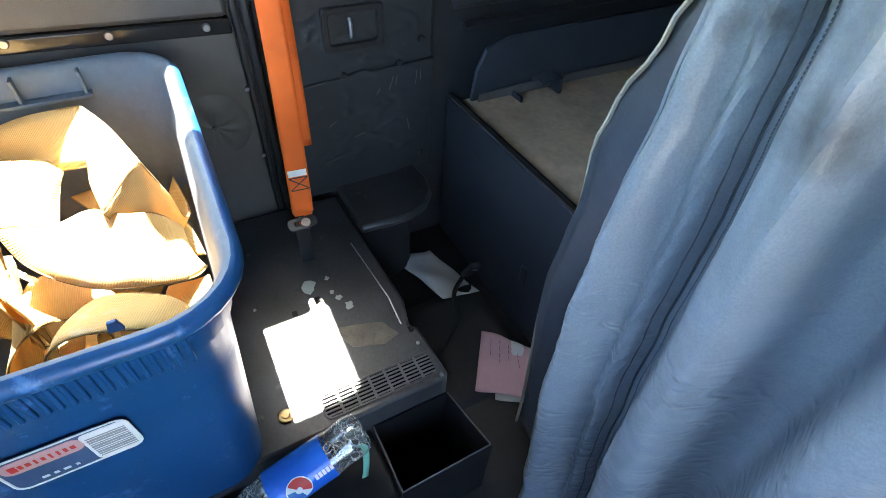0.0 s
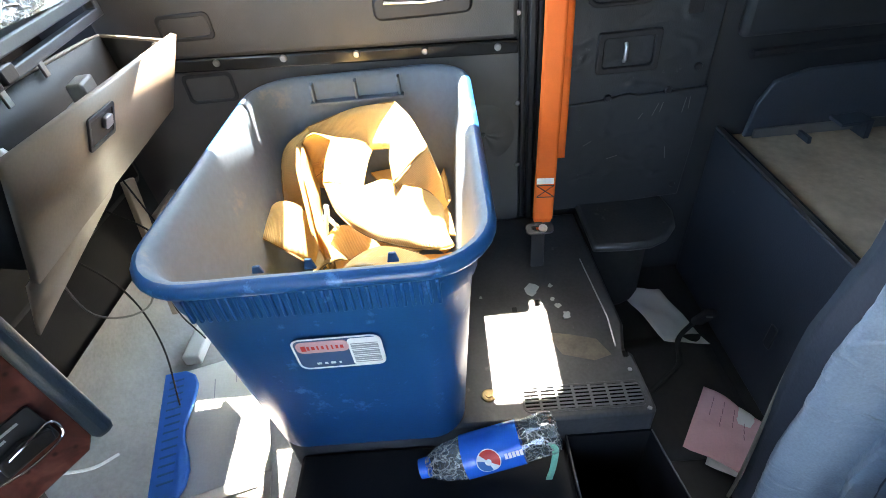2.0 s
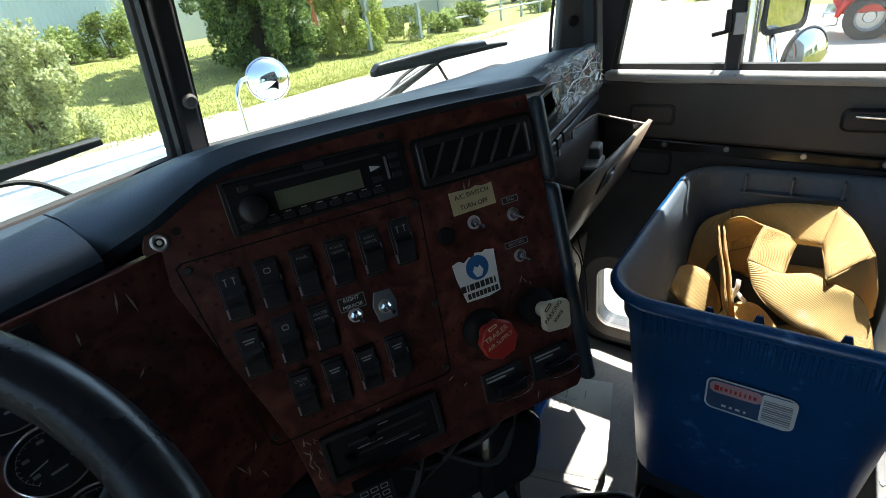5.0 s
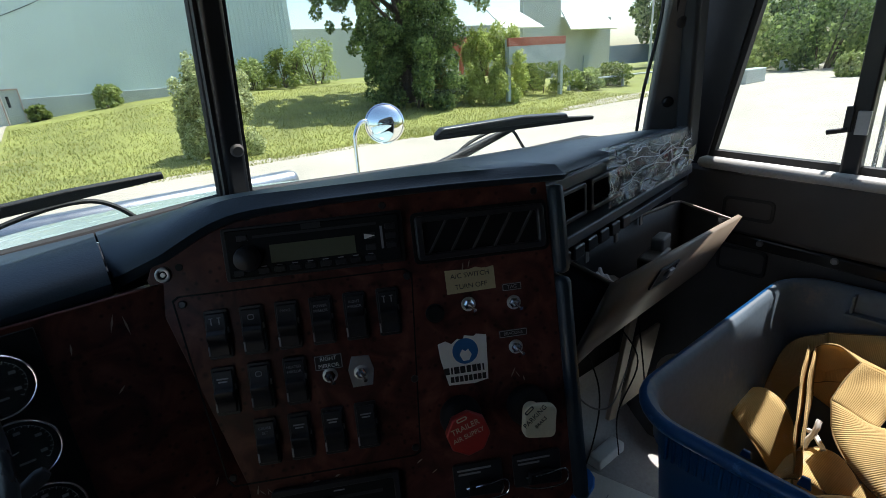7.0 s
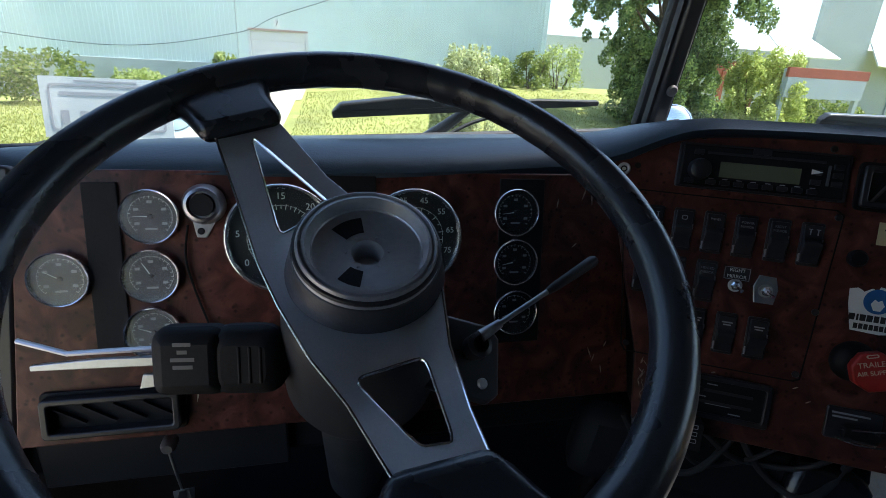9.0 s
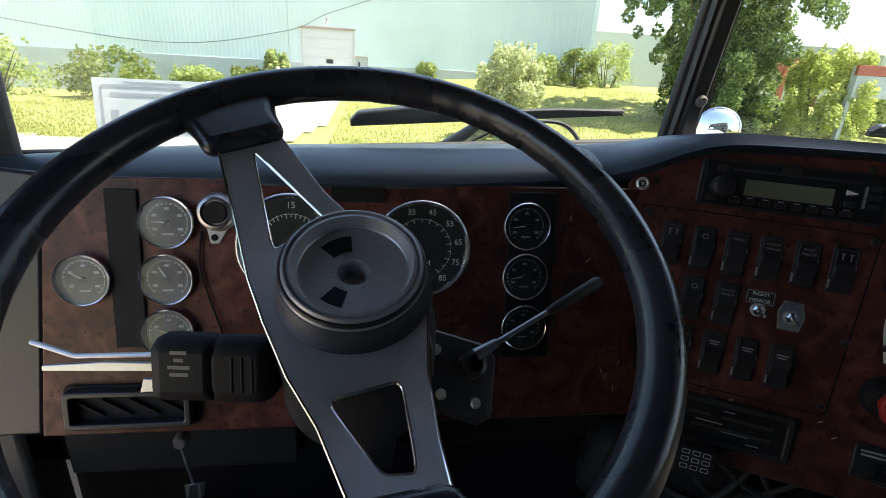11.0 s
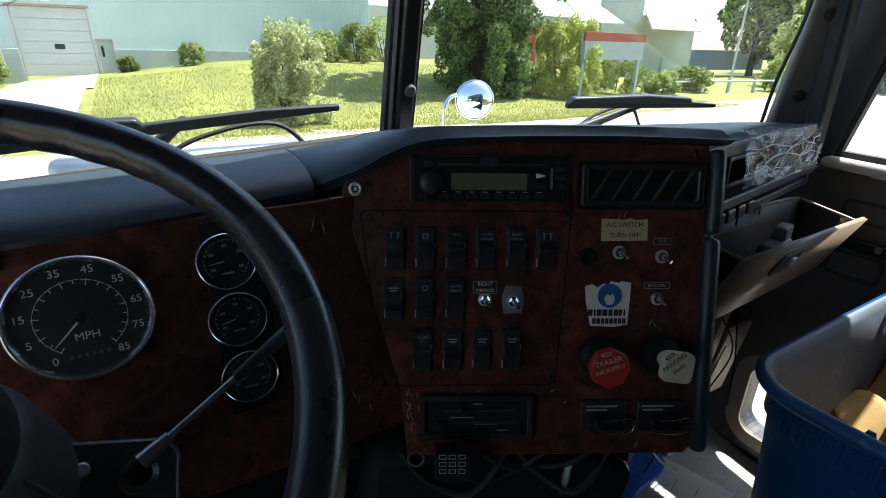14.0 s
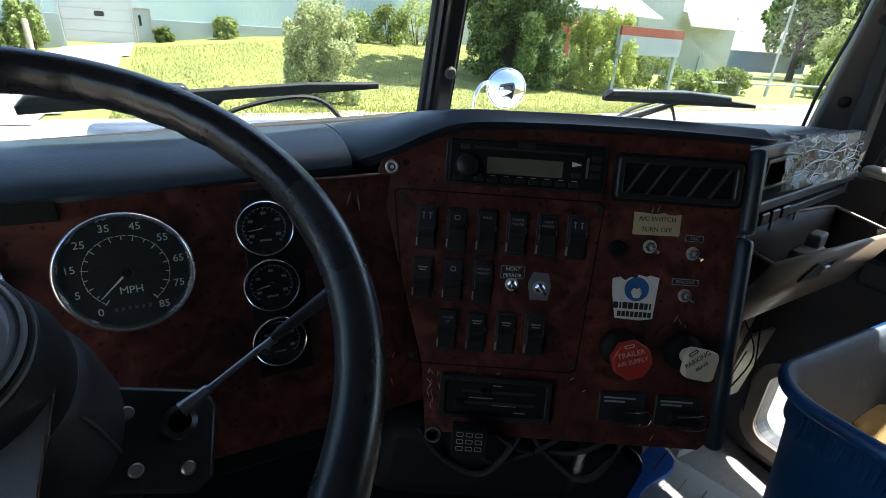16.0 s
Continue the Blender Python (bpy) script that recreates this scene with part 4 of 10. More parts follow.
    for x, y in ((0.640, -0.155), (0.655, -0.205), (0.512, -0.337)):
        bm = bmesh.new()
        prism(bm, rounded(0.013, 0.010, 0.002, 2, x, y), 0.0012, pose(0, 0, 0.4122))
        part("hole", bm, M_BLACK, ob, "small dark bolt hole", smooth=False)
    bm = bmesh.new()
    tube(bm, [(0.775, -0.318, 0.4135), (0.60, -0.330, 0.4135), (0.53, -0.325, 0.4135)], 0.0014, 6)
    part("seam", bm, M_STEEL, ob, "worn bright fold line")
    return ob


M_OLDTAPE = mat("old_brown_tape", (0.105, 0.090, 0.065), rough=0.35, vary=0.4, scale=30, grain=200, bump=0.3)
TAPE = [(0.576, -0.206), (0.522, -0.226), (0.503, -0.280), (0.513, -0.313), (0.551, -0.295), (0.566, -0.250)]
# colour of the painted shade in the bin and the grille's slots
M_SHADE = mat("opening_shade", (0.003, 0.003, 0.003), rough=0.9, spec=0.1, vary=0.1, bump=0.0)
M_BAR = mat("worn_grille_bars", (0.085, 0.085, 0.088), rough=0.5, vary=0.2, bump=0.05)
M_BRASS = mat("dull_brass", (0.45, 0.34, 0.16), rough=0.4, metal=0.9, vary=0.15, bump=0.05)
build_platform()


def scrap(name, pts, z, material, label, category, lift=0.004):
    """A thin uneven flake or sheet of paper lying flat."""
    bm = bmesh.new()
    prism(bm, pts, 0.0012, pose(0, 0, z))
    for v in bm.verts:
        v.co.z += lift * noise.noise(v.co * 13)
    return tagged(part(name, bm, material, smooth=False), label, category)


def build_litter():
    for cx, cy, r in ((0.692, -0.196, 0.017), (0.615, -0.255, 0.010), (0.642, -0.243, 0.007), (0.660, -0.235, 0.005), (0.700, -0.238, 0.005), (0.68, -0.09, 0.004), (0.55, -0.10, 0.006)):
        pts = [(cx + r * random.uniform(0.6, 1.2) * math.cos(a * math.pi / 5), cy + r * random.uniform(0.5, 1.2) * math.sin(a * math.pi / 5)) for a in range(10)]
        tagged(scrap("paint_flake", pts, 0.4135, M_FLAKE, "pale paint flake lying on the black platform", "flake", 0.001), group="flakes on the platform")
    # pink papers on the floor
    ob = thing("pink_papers", "crumpled pink carbon copy papers on the cab floor", "paper", (0.452, -0.570, FLOOR_Z))
    bm = bmesh.new()

    def sheet(u, v):
        p = V((0.122, 0.013, 0)).lerp(V((-0.009, 0.110, 0)), u).lerp(V((0.023, -0.070, 0)).lerp(V((-0.109, -0.012, 0)), u), v)
        x, y = p.x, p.y
        return V((x, y, 0.012 + 0.022 * abs(noise.noise(V((u * 1.8, v * 1.6, 3)))) + 0.015 * u * v))
    grid(bm, sheet, 18, 12)
    thick(part("top_sheet", bm, M_PINK, ob, "pink sheet with faint print"), 0.0008)
    bm = bmesh.new()
    grid(bm, lambda u, v: sheet(u, v) * 1.0 + V((-0.035, -0.03, -0.006)), 10, 8)
    thick(part("under_sheet", bm, M_PAPER, ob, "white sheet below"), 0.0008)
    bm = bmesh.new()
    for i in range(4):
        for j in range(3 + i % 2):
            u, v = 0.12 + 0.10 * j, 0.18 + 0.16 * i
            a, b = sheet(u, v), sheet(u + 0.07, v + 0.01)
            tube(bm, [a + V((0, 0, 0.0012)), b + V((0, 0, 0.0012))], 0.0008, 4)
    part("print", bm, M_PINK_INK, ob, "faint handwriting", smooth=False)
    ob = thing("paper_sheet", "grey creased paper on the dark floor by the bunk", "paper", (0.785, -0.520, FLOOR_Z))
    bm = bmesh.new()
    grid(bm, lambda u, v: V((0.09 - 0.19 * u + 0.02 * v, -0.05 + 0.10 * v - 0.05 * u, 0.012 + 0.022 * noise.noise(V((u * 2, v * 2, 8))))), 10, 8)
    thick(part("sheet", bm, M_PAPER, ob), 0.0008)
    # ratchet tool
    a, b = V((0.735, -0.600, 0.225)), V((0.660, -0.575, 0.345))
    ob = thing("hand_tool", "black hand tool with a flat handle lying on papers", "tool")
    m = axes(a.lerp(b, 0.5), b - a, (0.2, 1, 0.2))
    bm = bmesh.new()
    prism(bm, rounded((b - a).length, 0.026, 0.012, 4), 0.014, m)
    part("handle", bm, M_RUBBER, ob, bevel=0.004)
    bm = bmesh.new()
    lathe(bm, [(0.004, 0.0), (0.007, 0.0), (0.007, 0.002), (0.004, 0.002)], m @ pose(0.052, 0, 0.014), 16, caps=False)
    part("eye", bm, M_STEEL, ob, "small bright eye")
    bm = bmesh.new()
    tube(bm, curve_pts([(0.735, -0.60, 0.22), (0.70, -0.55, 0.20), (0.64, -0.53, 0.19), (0.60, -0.48, 0.188), (0.57, -0.44, 0.187)], 6), 0.006, 8)
    part("cord", bm, M_RUBBER, ob, "dark cord")
    # loose rubber mat edge
    bm = bmesh.new()
    grid(bm, lambda u, v: V((0.42 + 0.30 * u, -0.40 - 0.22 * v, FLOOR_Z + 0.004 + 0.012 * abs(noise.noise(V((u * 3, v * 3, 1)))))), 10, 8)
    tagged(thick(part("rubber_mat", bm, M_FLOOR), 0.004), "worn black rubber mat on the cab floor", "floor mat")


M_FLAKE = mat("paint_flake", (0.42, 0.45, 0.42), rough=0.7, vary=0.15, bump=0.05)
M_PINK_INK = mat("purple_ink", (0.30, 0.14, 0.18), rough=0.7, vary=0.1, bump=0.0)
build_litter()


def build_bottle():
    a, b = V((0.352, -0.182, 0.4505)), V((0.328, 0.052, 0.4010))
    m = axes(a, (0, 0, 1), V((b - a)).cross(V((0, 0, 1))))
    d = (b - a).normalized()
    x = d.cross(V((0, 0, 1))).normalized()
    m = Matrix((x, d.cross(x), d)).transposed().to_4x4()
    m.translation = a
    ob = thing("soda_bottle", "clear plastic soda bottle with a blue label lying on its side", "bottle", m)
    bm = bmesh.new()
    lathe(bm, [(0.0, 0.006), (0.012, 0.004), (0.020, 0.0), (0.030, 0.004), (0.0335, 0.014), (0.0335, 0.030), (0.0310, 0.045), (0.0325, 0.060), (0.0325, 0.148), (0.0310, 0.158), (0.0270, 0.185), (0.0180, 0.205), (0.0130, 0.214), (0.0130, 0.220)], None, 32, caps=False)
    for v in bm.verts:
        if v.co.z < 0.030:
            v.co.xy *= 1 - 0.10 * abs(math.cos(2.5 * math.atan2(v.co.y, v.co.x)))
    part("body", bm, M_CLEAR, ob, "clear plastic body")
    bm = bmesh.new()
    lathe(bm, [(0.0332, 0.060), (0.0332, 0.150)], None, 40, caps=False)
    lab = part("wrapper", bm, M_SODA_BLUE, ob, "bright blue wrapper")
    bm = bmesh.new()
    lathe(bm, [(0.0, 0.222), (0.0150, 0.222), (0.0155, 0.210), (0.0150, 0.207), (0.0135, 0.207)], None, 24, caps=False)
    part("cap", bm, M_SODA_BLUE, ob, "blue screw cap")

    def patch(fn, n, k, material, name, label):
        bm = bmesh.new()
        grid(bm, fn, n, k)
        part(name, bm, material, lab, label)

    for a0, zc in ((math.radians(215), 0.112), (math.radians(35), 0.112)):
        def disc(r0, r1, t0, t1, lift):
            def f(u, v):
                r, t = r0 + (r1 - r0) * u, t0 + (t1 - t0) * v
                return V(((0.0332 + lift) * math.cos(a0 + r * math.cos(t) / 0.0332), (0.0332 + lift) * math.sin(a0 + r * math.cos(t) / 0.0332), zc + r * math.sin(t)))
            return f
        patch(disc(0.0, 0.0185, 0, 2 * math.pi, 0.0004), 4, 28, M_WHITE, "emblem_ground", "white round emblem ground")
        patch(disc(0.004, 0.0170, -2.2, 0.75, 0.0008), 4, 16, M_RED_PRINT, "emblem_red", "red part of the emblem")
        patch(disc(0.006, 0.0170, 1.3, 3.3, 0.0008), 4, 12, M_BLUE_PRINT, "emblem_blue", "blue part of the emblem")
        bm = bmesh.new()
        for k in range(5):
            t = a0 + 0.02
            box(bm, (0.0006, 0.0085, 0.0045), (0, 0, 0), Matrix.Rotation(t, 4, "Z") @ Matrix.Translation((0.0336, 0.0, 0.083 - 0.0058 * k + 0.002)))
        part("lettering", bm, M_WHITE, lab, "white bars of a name", smooth=False)
    st = thing("green_straw", "short pale green plastic strip standing by the bottle", "plastic strip", (0.318, -0.165, 0.366))
    bm = bmesh.new()
    ribbon_simple(bm, [(0.0, 0.0, 0.0), (0.005, -0.006, 0.03), (0.015, -0.010, 0.062), (0.022, -0.004, 0.070)], 0.010)
    thick(part("strip", bm, M_GREEN, st), 0.0012)


def ribbon_simple(bm, ctrl, w):
    pts = curve_pts(ctrl, 5)
    rows = [[bm.verts.new(p + V((0, s * w / 2, 0))) for s in (-1, 1)] for p in pts]
    for r, q in zip(rows, rows[1:]):
        bm.faces.new((r[0], q[0], q[1], r[1]))


M_SODA_BLUE = mat("soda_blue_wrapper", (0.012, 0.14, 0.62), rough=0.25, vary=0.06, bump=0.02)
M_GREEN = mat("pale_green_plastic", (0.20, 0.55, 0.38), rough=0.4, vary=0.1, bump=0.0)
build_bottle()


def build_bunk():
    ob = thing("bunk", "dark vinyl covered sleeper bunk base with dusty plywood top", "bunk")
    bm = bmesh.new()
    box(bm, (1.93, 0.025, 0.42), (0, -0.662, FLOOR_Z + 0.21))
    part("front_board", bm, M_BUNK, ob, "black front board", bevel=0.004)
    bm = bmesh.new()
    box(bm, (1.93, 1.33, 0.018), (0, -1.34, 0.572))
    part("plywood", bm, M_WOOD, ob, "dusty stained plywood sheet")
    bm = bmesh.new()
    box(bm, (1.93, 0.010, 0.006), (0, -0.656, 0.603))
    part("edge_strip", bm, M_STEEL, ob, "thin worn metal edge")
    return ob


M_BUNK = mat("dark_blue_black_board", (0.030, 0.036, 0.046), rough=0.5, vary=0.25, scale=5, grain=300, bump=0.15, wear=(0.08, 0.085, 0.09), wear_amount=0.15)
build_bunk()


# ---------------------------------------------------------------- blue storage tub
def rim_loop(x0, x1, y0, y1, r, z, seg=7):
    return [V((x, y, z)) for x, y in rounded(x1 - x0, y1 - y0, r, seg, (x0 + x1) / 2, (y0 + y1) / 2)]


def build_tub():
    ob = thing("storage_tub", "open blue plastic storage tub, dusty inside, on the seat platform", "storage tub", (0, 0, 0))
    zb, zt = 0.412, 0.822
    # outside and inside skins as stacked loops: x0, x1, y0, y1, radius, z
    skin = [
        (0.378, 0.868, -0.034, 0.262, 0.045, zb), (0.370, 0.876, -0.042, 0.270, 0.055, zb + 0.012),
        (0.355, 0.898, -0.066, 0.290, 0.065, zb + 0.28), (0.352, 0.904, -0.072, 0.296, 0.068, zb + 0.335),
        (0.347, 0.912, -0.078, 0.302, 0.070, zb + 0.345), (0.346, 0.914, -0.081, 0.304, 0.072, zb + 0.385),
        (0.3362, 0.9248, -0.0938, 0.3168, 0.0818, zt - 0.0105 + -0.0103), (0.3326, 0.9284, -0.0974, 0.3204, 0.0854, zt - 0.0105 + -0.0090), (0.3297, 0.9313, -0.1003, 0.3233, 0.0883, zt - 0.0105 + -0.0065),
        (0.3280, 0.9330, -0.1020, 0.3250, 0.0900, zt - 0.0105 + -0.0031), (0.3275, 0.9335, -0.1025, 0.3255, 0.0905, zt - 0.0105 + 0.0007), (0.3285, 0.9325, -0.1015, 0.3245, 0.0895, zt - 0.0105 + 0.0044),
        (0.3307, 0.9303, -0.0993, 0.3223, 0.0873, zt - 0.0105 + 0.0076), (0.3339, 0.9271, -0.0961, 0.3191, 0.0841, zt - 0.0105 + 0.0097), (0.3376, 0.9234, -0.0924, 0.3154, 0.0804, zt - 0.0105 + 0.0105),
    ]
    bm = bmesh.new()
    loops = [[bm.verts.new(p) for p in rim_loop(*row)] for row in skin]
    for a, b in zip(loops, loops[1:]):
        for i in range(len(a)):
            bm.faces.new((a[i], a[(i + 1) % len(a)], b[(i + 1) % len(a)], b[i]))
    bm.faces.new(loops[0][::-1])
    part("shell", bm, M_TUB, ob, "blue plastic shell with a rolled rim")
    inner = [(0.3376, 0.9234, -0.0924, 0.3154, 0.0804, zt), (0.3414, 0.9196, -0.0886, 0.3116, 0.0766, zt - 0.0006), (0.3447, 0.9163, -0.0853, 0.3083, 0.0733, zt - 0.0025), (0.352, 0.910, -0.079, 0.302, 0.068, zt - 0.012), (0.356, 0.906, -0.075, 0.298, 0.068, zt - 0.06), (0.361, 0.898, -0.067, 0.289, 0.064, zb + 0.32), (0.382, 0.868, -0.036, 0.264, 0.05, zb + 0.014)]
    bm = bmesh.new()
    loops = [[bm.verts.new(p) for p in rim_loop(*row)] for row in inner]
    for a, b in zip(loops, loops[1:]):
        for i in range(len(a)):
            bm.faces.new((a[i], a[(i + 1) % len(a)], b[(i + 1) % len(a)], b[i]))
    bm.faces.new(loops[-1])
    part("inside", bm, M_TUBIN, ob, "dusty grey-blue inside")
    return ob


TUB = build_tub()


# ---------------------------------------------------------------- steering wheel and column
WHEEL = axes((-0.481, 0.319, 1.070), (1, 0, 0), (0, 0.866, 0.5))


def soft(poly, cut):
    """A polygon with its corners rounded off by a share of the sides."""
    out = []
    for k, p in enumerate(poly):
        p, a, b = V((*p, 0)), V((*poly[k - 1], 0)), V((*poly[(k + 1) % len(poly)], 0))
        q, r = p.lerp(a, cut), p.lerp(b, cut)
        for i in range(5):
            t = i / 4
            c = q.lerp(p, t).lerp(p.lerp(r, t), t)
            out.append((c.x, c.y))
    return out


def build_wheel():
    ob = thing("steering_wheel", "large black rubber steering wheel with cut-out metal spokes", "steering wheel", WHEEL)
    bm = bmesh.new()
    n, seg = 120, 16
    rings = []
    for i in range(n):
        a = 2 * math.pi * i / n
        grip = 0.0012 * math.sin(a * 40) * (1 if 0.6 < a % (2 * math.pi) < 2.0 else 0.0)
        c, s = math.cos(a), math.sin(a)
        ring = []
        for k in range(seg):
            b = 2 * math.pi * k / seg
            inner = grip if math.cos(b) < -0.3 else 0.0
            ring.append(bm.verts.new(((0.2265 + (0.0155 + inner) * math.cos(b)) * c, (0.2265 + (0.0155 + inner) * math.cos(b)) * s, 0.0175 * math.sin(b))))
        rings.append(ring)
    for i in range(n):
        for k in range(seg):
            bm.faces.new((rings[i][k], rings[(i + 1) % n][k], rings[(i + 1) % n][(k + 1) % seg], rings[i][(k + 1) % seg]))
    part("rim", bm, M_WHEEL, ob, "smooth black rubber rim")

    def dish(x, y):
        return -0.036 + 0.031 * max(0.0, min(1.0, (math.hypot(x, y) - 0.06) / 0.13))

    outline = [(-0.117, 0.132), (-0.067, 0.152), (-0.024, 0.095), (0.002, 0.070), (0.045, 0.045), (0.061, 0.0), (0.056, -0.074), (0.059, -0.124), (0.064, -0.158), (0.012, -0.168), (-0.001, -0.140), (-0.014, -0.112), (-0.037, -0.0755), (-0.059, -0.031), (-0.075, 0.006), (-0.092, 0.059)]
    hole1 = soft([(-0.088, 0.131), (-0.020, 0.066), (-0.061, 0.034)], 0.10)
    hole2 = soft([(-0.010, -0.093), (0.038, -0.080), (0.045, -0.143), (0.025, -0.143)], 0.16)
    bm = bmesh.new()
    wall_with_holes(bm, outline, [hole1, hole2], 0.0035, Matrix.Identity(4))
    for v in bm.verts:
        v.co.z += dish(v.co.x, v.co.y)
    part("spoke_plate", bm, M_SPOKE, ob, "brushed metal spoke plate with two cut-outs", bevel=0.0008)
    # bright bevelled edges of the cut-outs
    for hole in (hole1, hole2):
        bm = bmesh.new()
        tube(bm, [(x, y, dish(x, y) + 0.0033) for x, y in hole], 0.0011, 6, closed=True)
        part("cutout_edge", bm, M_CHROME, ob, "bright cut edge")
    bm = bmesh.new()
    tube(bm, [(x, y, dish(x, y) + 0.0033) for x, y in (outline[0], outline[15], outline[14], outline[13], outline[12], outline[11], outline[10], outline[9])], 0.0011, 6)
    tube(bm, [(x, y, dish(x, y) + 0.0033) for x, y in (outline[5], outline[6], outline[7], outline[8])], 0.0011, 6)
    part("plate_edge", bm, M_CHROME, ob, "bright plate edge")
    # rubber covers where the spokes meet the rim
    for pts in ([(-0.122, 0.116), (-0.060, 0.146), (-0.072, 0.172), (-0.082, 0.222), (-0.118, 0.204), (-0.160, 0.165), (-0.138, 0.140)], [(0.003, -0.158), (0.064, -0.150), (0.082, -0.172), (0.110, -0.202), (0.060, -0.222), (0.000, -0.228), (-0.018, -0.212), (-0.004, -0.180)]):
        bm = bmesh.new()
        prism(bm, pts, 0.020, pose(0, 0, -0.014))
        cover = part("spoke_cover", bm, M_WHEEL, ob, "moulded black rubber spoke cover", bevel=0.0095)
        cover.modifiers["bevel"].segments = 4
    bm = bmesh.new()
    lathe(bm, [(0.0610, -0.055), (0.0600, -0.034), (0.0530, -0.006), (0.0500, 0.0010), (0.0490, 0.0014), (0.0482, -0.0010), (0.0470, -0.0016), (0.0462, 0.0004), (0.0440, 0.0008), (0.0425, -0.0030), (0.0400, -0.0100), (0.0120, -0.0125), (0.0100, -0.0165), (0.0095, -0.030), (0.0, -0.030)], pose(0.004, 0, 0), 56)
    hub = part("hub", bm, M_HUB, ob, "open grey metal hub")
    # sleeve over the hub's side, with the shade there put into its dark grey
    bm = bmesh.new()
    lathe(bm, [(0.0605, -0.056), (0.0616, -0.050), (0.0607, -0.033), (0.0545, -0.0085), (0.0530, -0.0075)], pose(0.004, 0, 0), 56, caps=False)
    part("hub_side_shade", bm, M_SHROUD, hub, "dark sleeve for the shade on the hub's side")
    bm = bmesh.new()
    tube(bm, [(0.004 + 0.0405 * math.cos(a * math.pi / 36), 0.0405 * math.sin(a * math.pi / 36), -0.0088) for a in range(72)], 0.0007, 6, closed=True)
    part("inner_ring", bm, M_STEEL, hub, "fine bright inner ring")
    bm = bmesh.new()
    tube(bm, [(0.004 + 0.0515 * math.cos(a * math.pi / 30), 0.0515 * math.sin(a * math.pi / 30), -0.0035) for a in range(60)], 0.0022, 8, closed=True)
    part("lip_ring", bm, M_TRIM, hub, "black ring round the hub's lip")
    for a0, a1 in ((95, 140), (228, 258)):
        bm = bmesh.new()
        pts = [(0.034 * math.cos(radians(a)), 0.034 * math.sin(radians(a))) for a in range(a0, a1 + 1, 5)] + [(0.019 * math.cos(radians(a)), 0.019 * math.sin(radians(a))) for a in range(a1, a0 - 1, -5)]
        prism(bm, pts, 0.0012, pose(0.004, 0, -0.0118))
        part("slot", bm, M_BLACK, hub, "dark slot in the hub", smooth=False)
    for k in range(6):
        bm = bmesh.new()
        lathe(bm, [(0, 0), (0.0011, 0), (0.0011, 0.0012), (0, 0.0012)], pose(0.004 + 0.0155 * math.cos(radians(60 * k)), 0.0155 * math.sin(radians(60 * k)), -0.0124), 8)
        part("rivet", bm, M_STEEL, hub)
    return ob


build_wheel()


def build_column():
    ob = thing("steering_column", "black plastic steering column shroud under the wheel", "steering column", WHEEL)
    bm = bmesh.new()
    lathe(bm, [(0.0, -0.056), (0.055, -0.056), (0.063, -0.064), (0.068, -0.085), (0.072, -0.13), (0.074, -0.19), (0.070, -0.205), (0.052, -0.215), (0.046, -0.30), (0.040, -0.55), (0.0, -0.55)], pose(0.004, 0, 0), 48)
    part("shroud", bm, M_SHROUD, ob, "worn dark grey column shroud")
    bm = bmesh.new()
    tube(bm, [(0.004 + r * 0.93, -r * 0.37, z) for r, z in ((0.0635, -0.066), (0.0685, -0.085), (0.0725, -0.13), (0.0745, -0.19))], 0.0013, 6)
    part("shroud_seam", bm, M_STEEL, ob, "pale seam line")
    # bracket plate with bolts on the right of the column
    ob = thing("trailer_brake_bracket", "black bracket plate with bolts and a long thin hand lever", "bracket", axes((-0.385, 0.372, 0.941), (0.94, 0.0, -0.25), (0.12, 0.72, 0.69)))
    bm = bmesh.new()
    prism(bm, [(-0.055, -0.036), (0.028, -0.046), (0.040, -0.036), (0.040, 0.018), (0.030, 0.030), (-0.055, 0.036)], 0.010, pose(0, 0, -0.012))
    part("plate", bm, M_TRIM, ob, bevel=0.003)
    for x, y in ((-0.022, 0.014), (-0.012, -0.026), (0.022, -0.028)):
        bolt_head(0.0052, 0.003, pose(x, y, -0.002), M_WORN_CLIP, ob, "bolt", "round worn bolt")
    bm = bmesh.new()
    lathe(bm, [(0.0, -0.002), (0.0122, -0.002), (0.0122, 0.014), (0.0080, 0.016), (0.0072, 0.006), (0.0, 0.006)], pose(0.012, 0.004, 0), 24)
    part("boss", bm, M_TRIM, ob, "open black boss")
    inv = ob.matrix_basis.inverted()
    a, b = V((-0.368, 0.372, 0.955)), V((-0.242, 0.405, 1.016))
    bm = bmesh.new()
    tube(bm, [inv @ a, inv @ a.lerp(b, 0.16)], [0.0062, 0.0042], 12)
    tube(bm, [inv @ a.lerp(b, 0.14), inv @ a.lerp(b, 0.6)], 0.0026, 10)
    part("lever", bm, M_STEEL, ob, "thin dull metal lever")
    bm = bmesh.new()
    tube(bm, [inv @ a.lerp(b, 0.56), inv @ a.lerp(b, 0.62), inv @ a.lerp(b, 0.8), inv @ a.lerp(b, 0.97), inv @ a.lerp(b, 1.0)], [0.0034, 0.0046, 0.0054, 0.0060, 0.0040], 14)
    part("grip", bm, M_RUBBER, ob, "dark blue-black grip")


build_column()


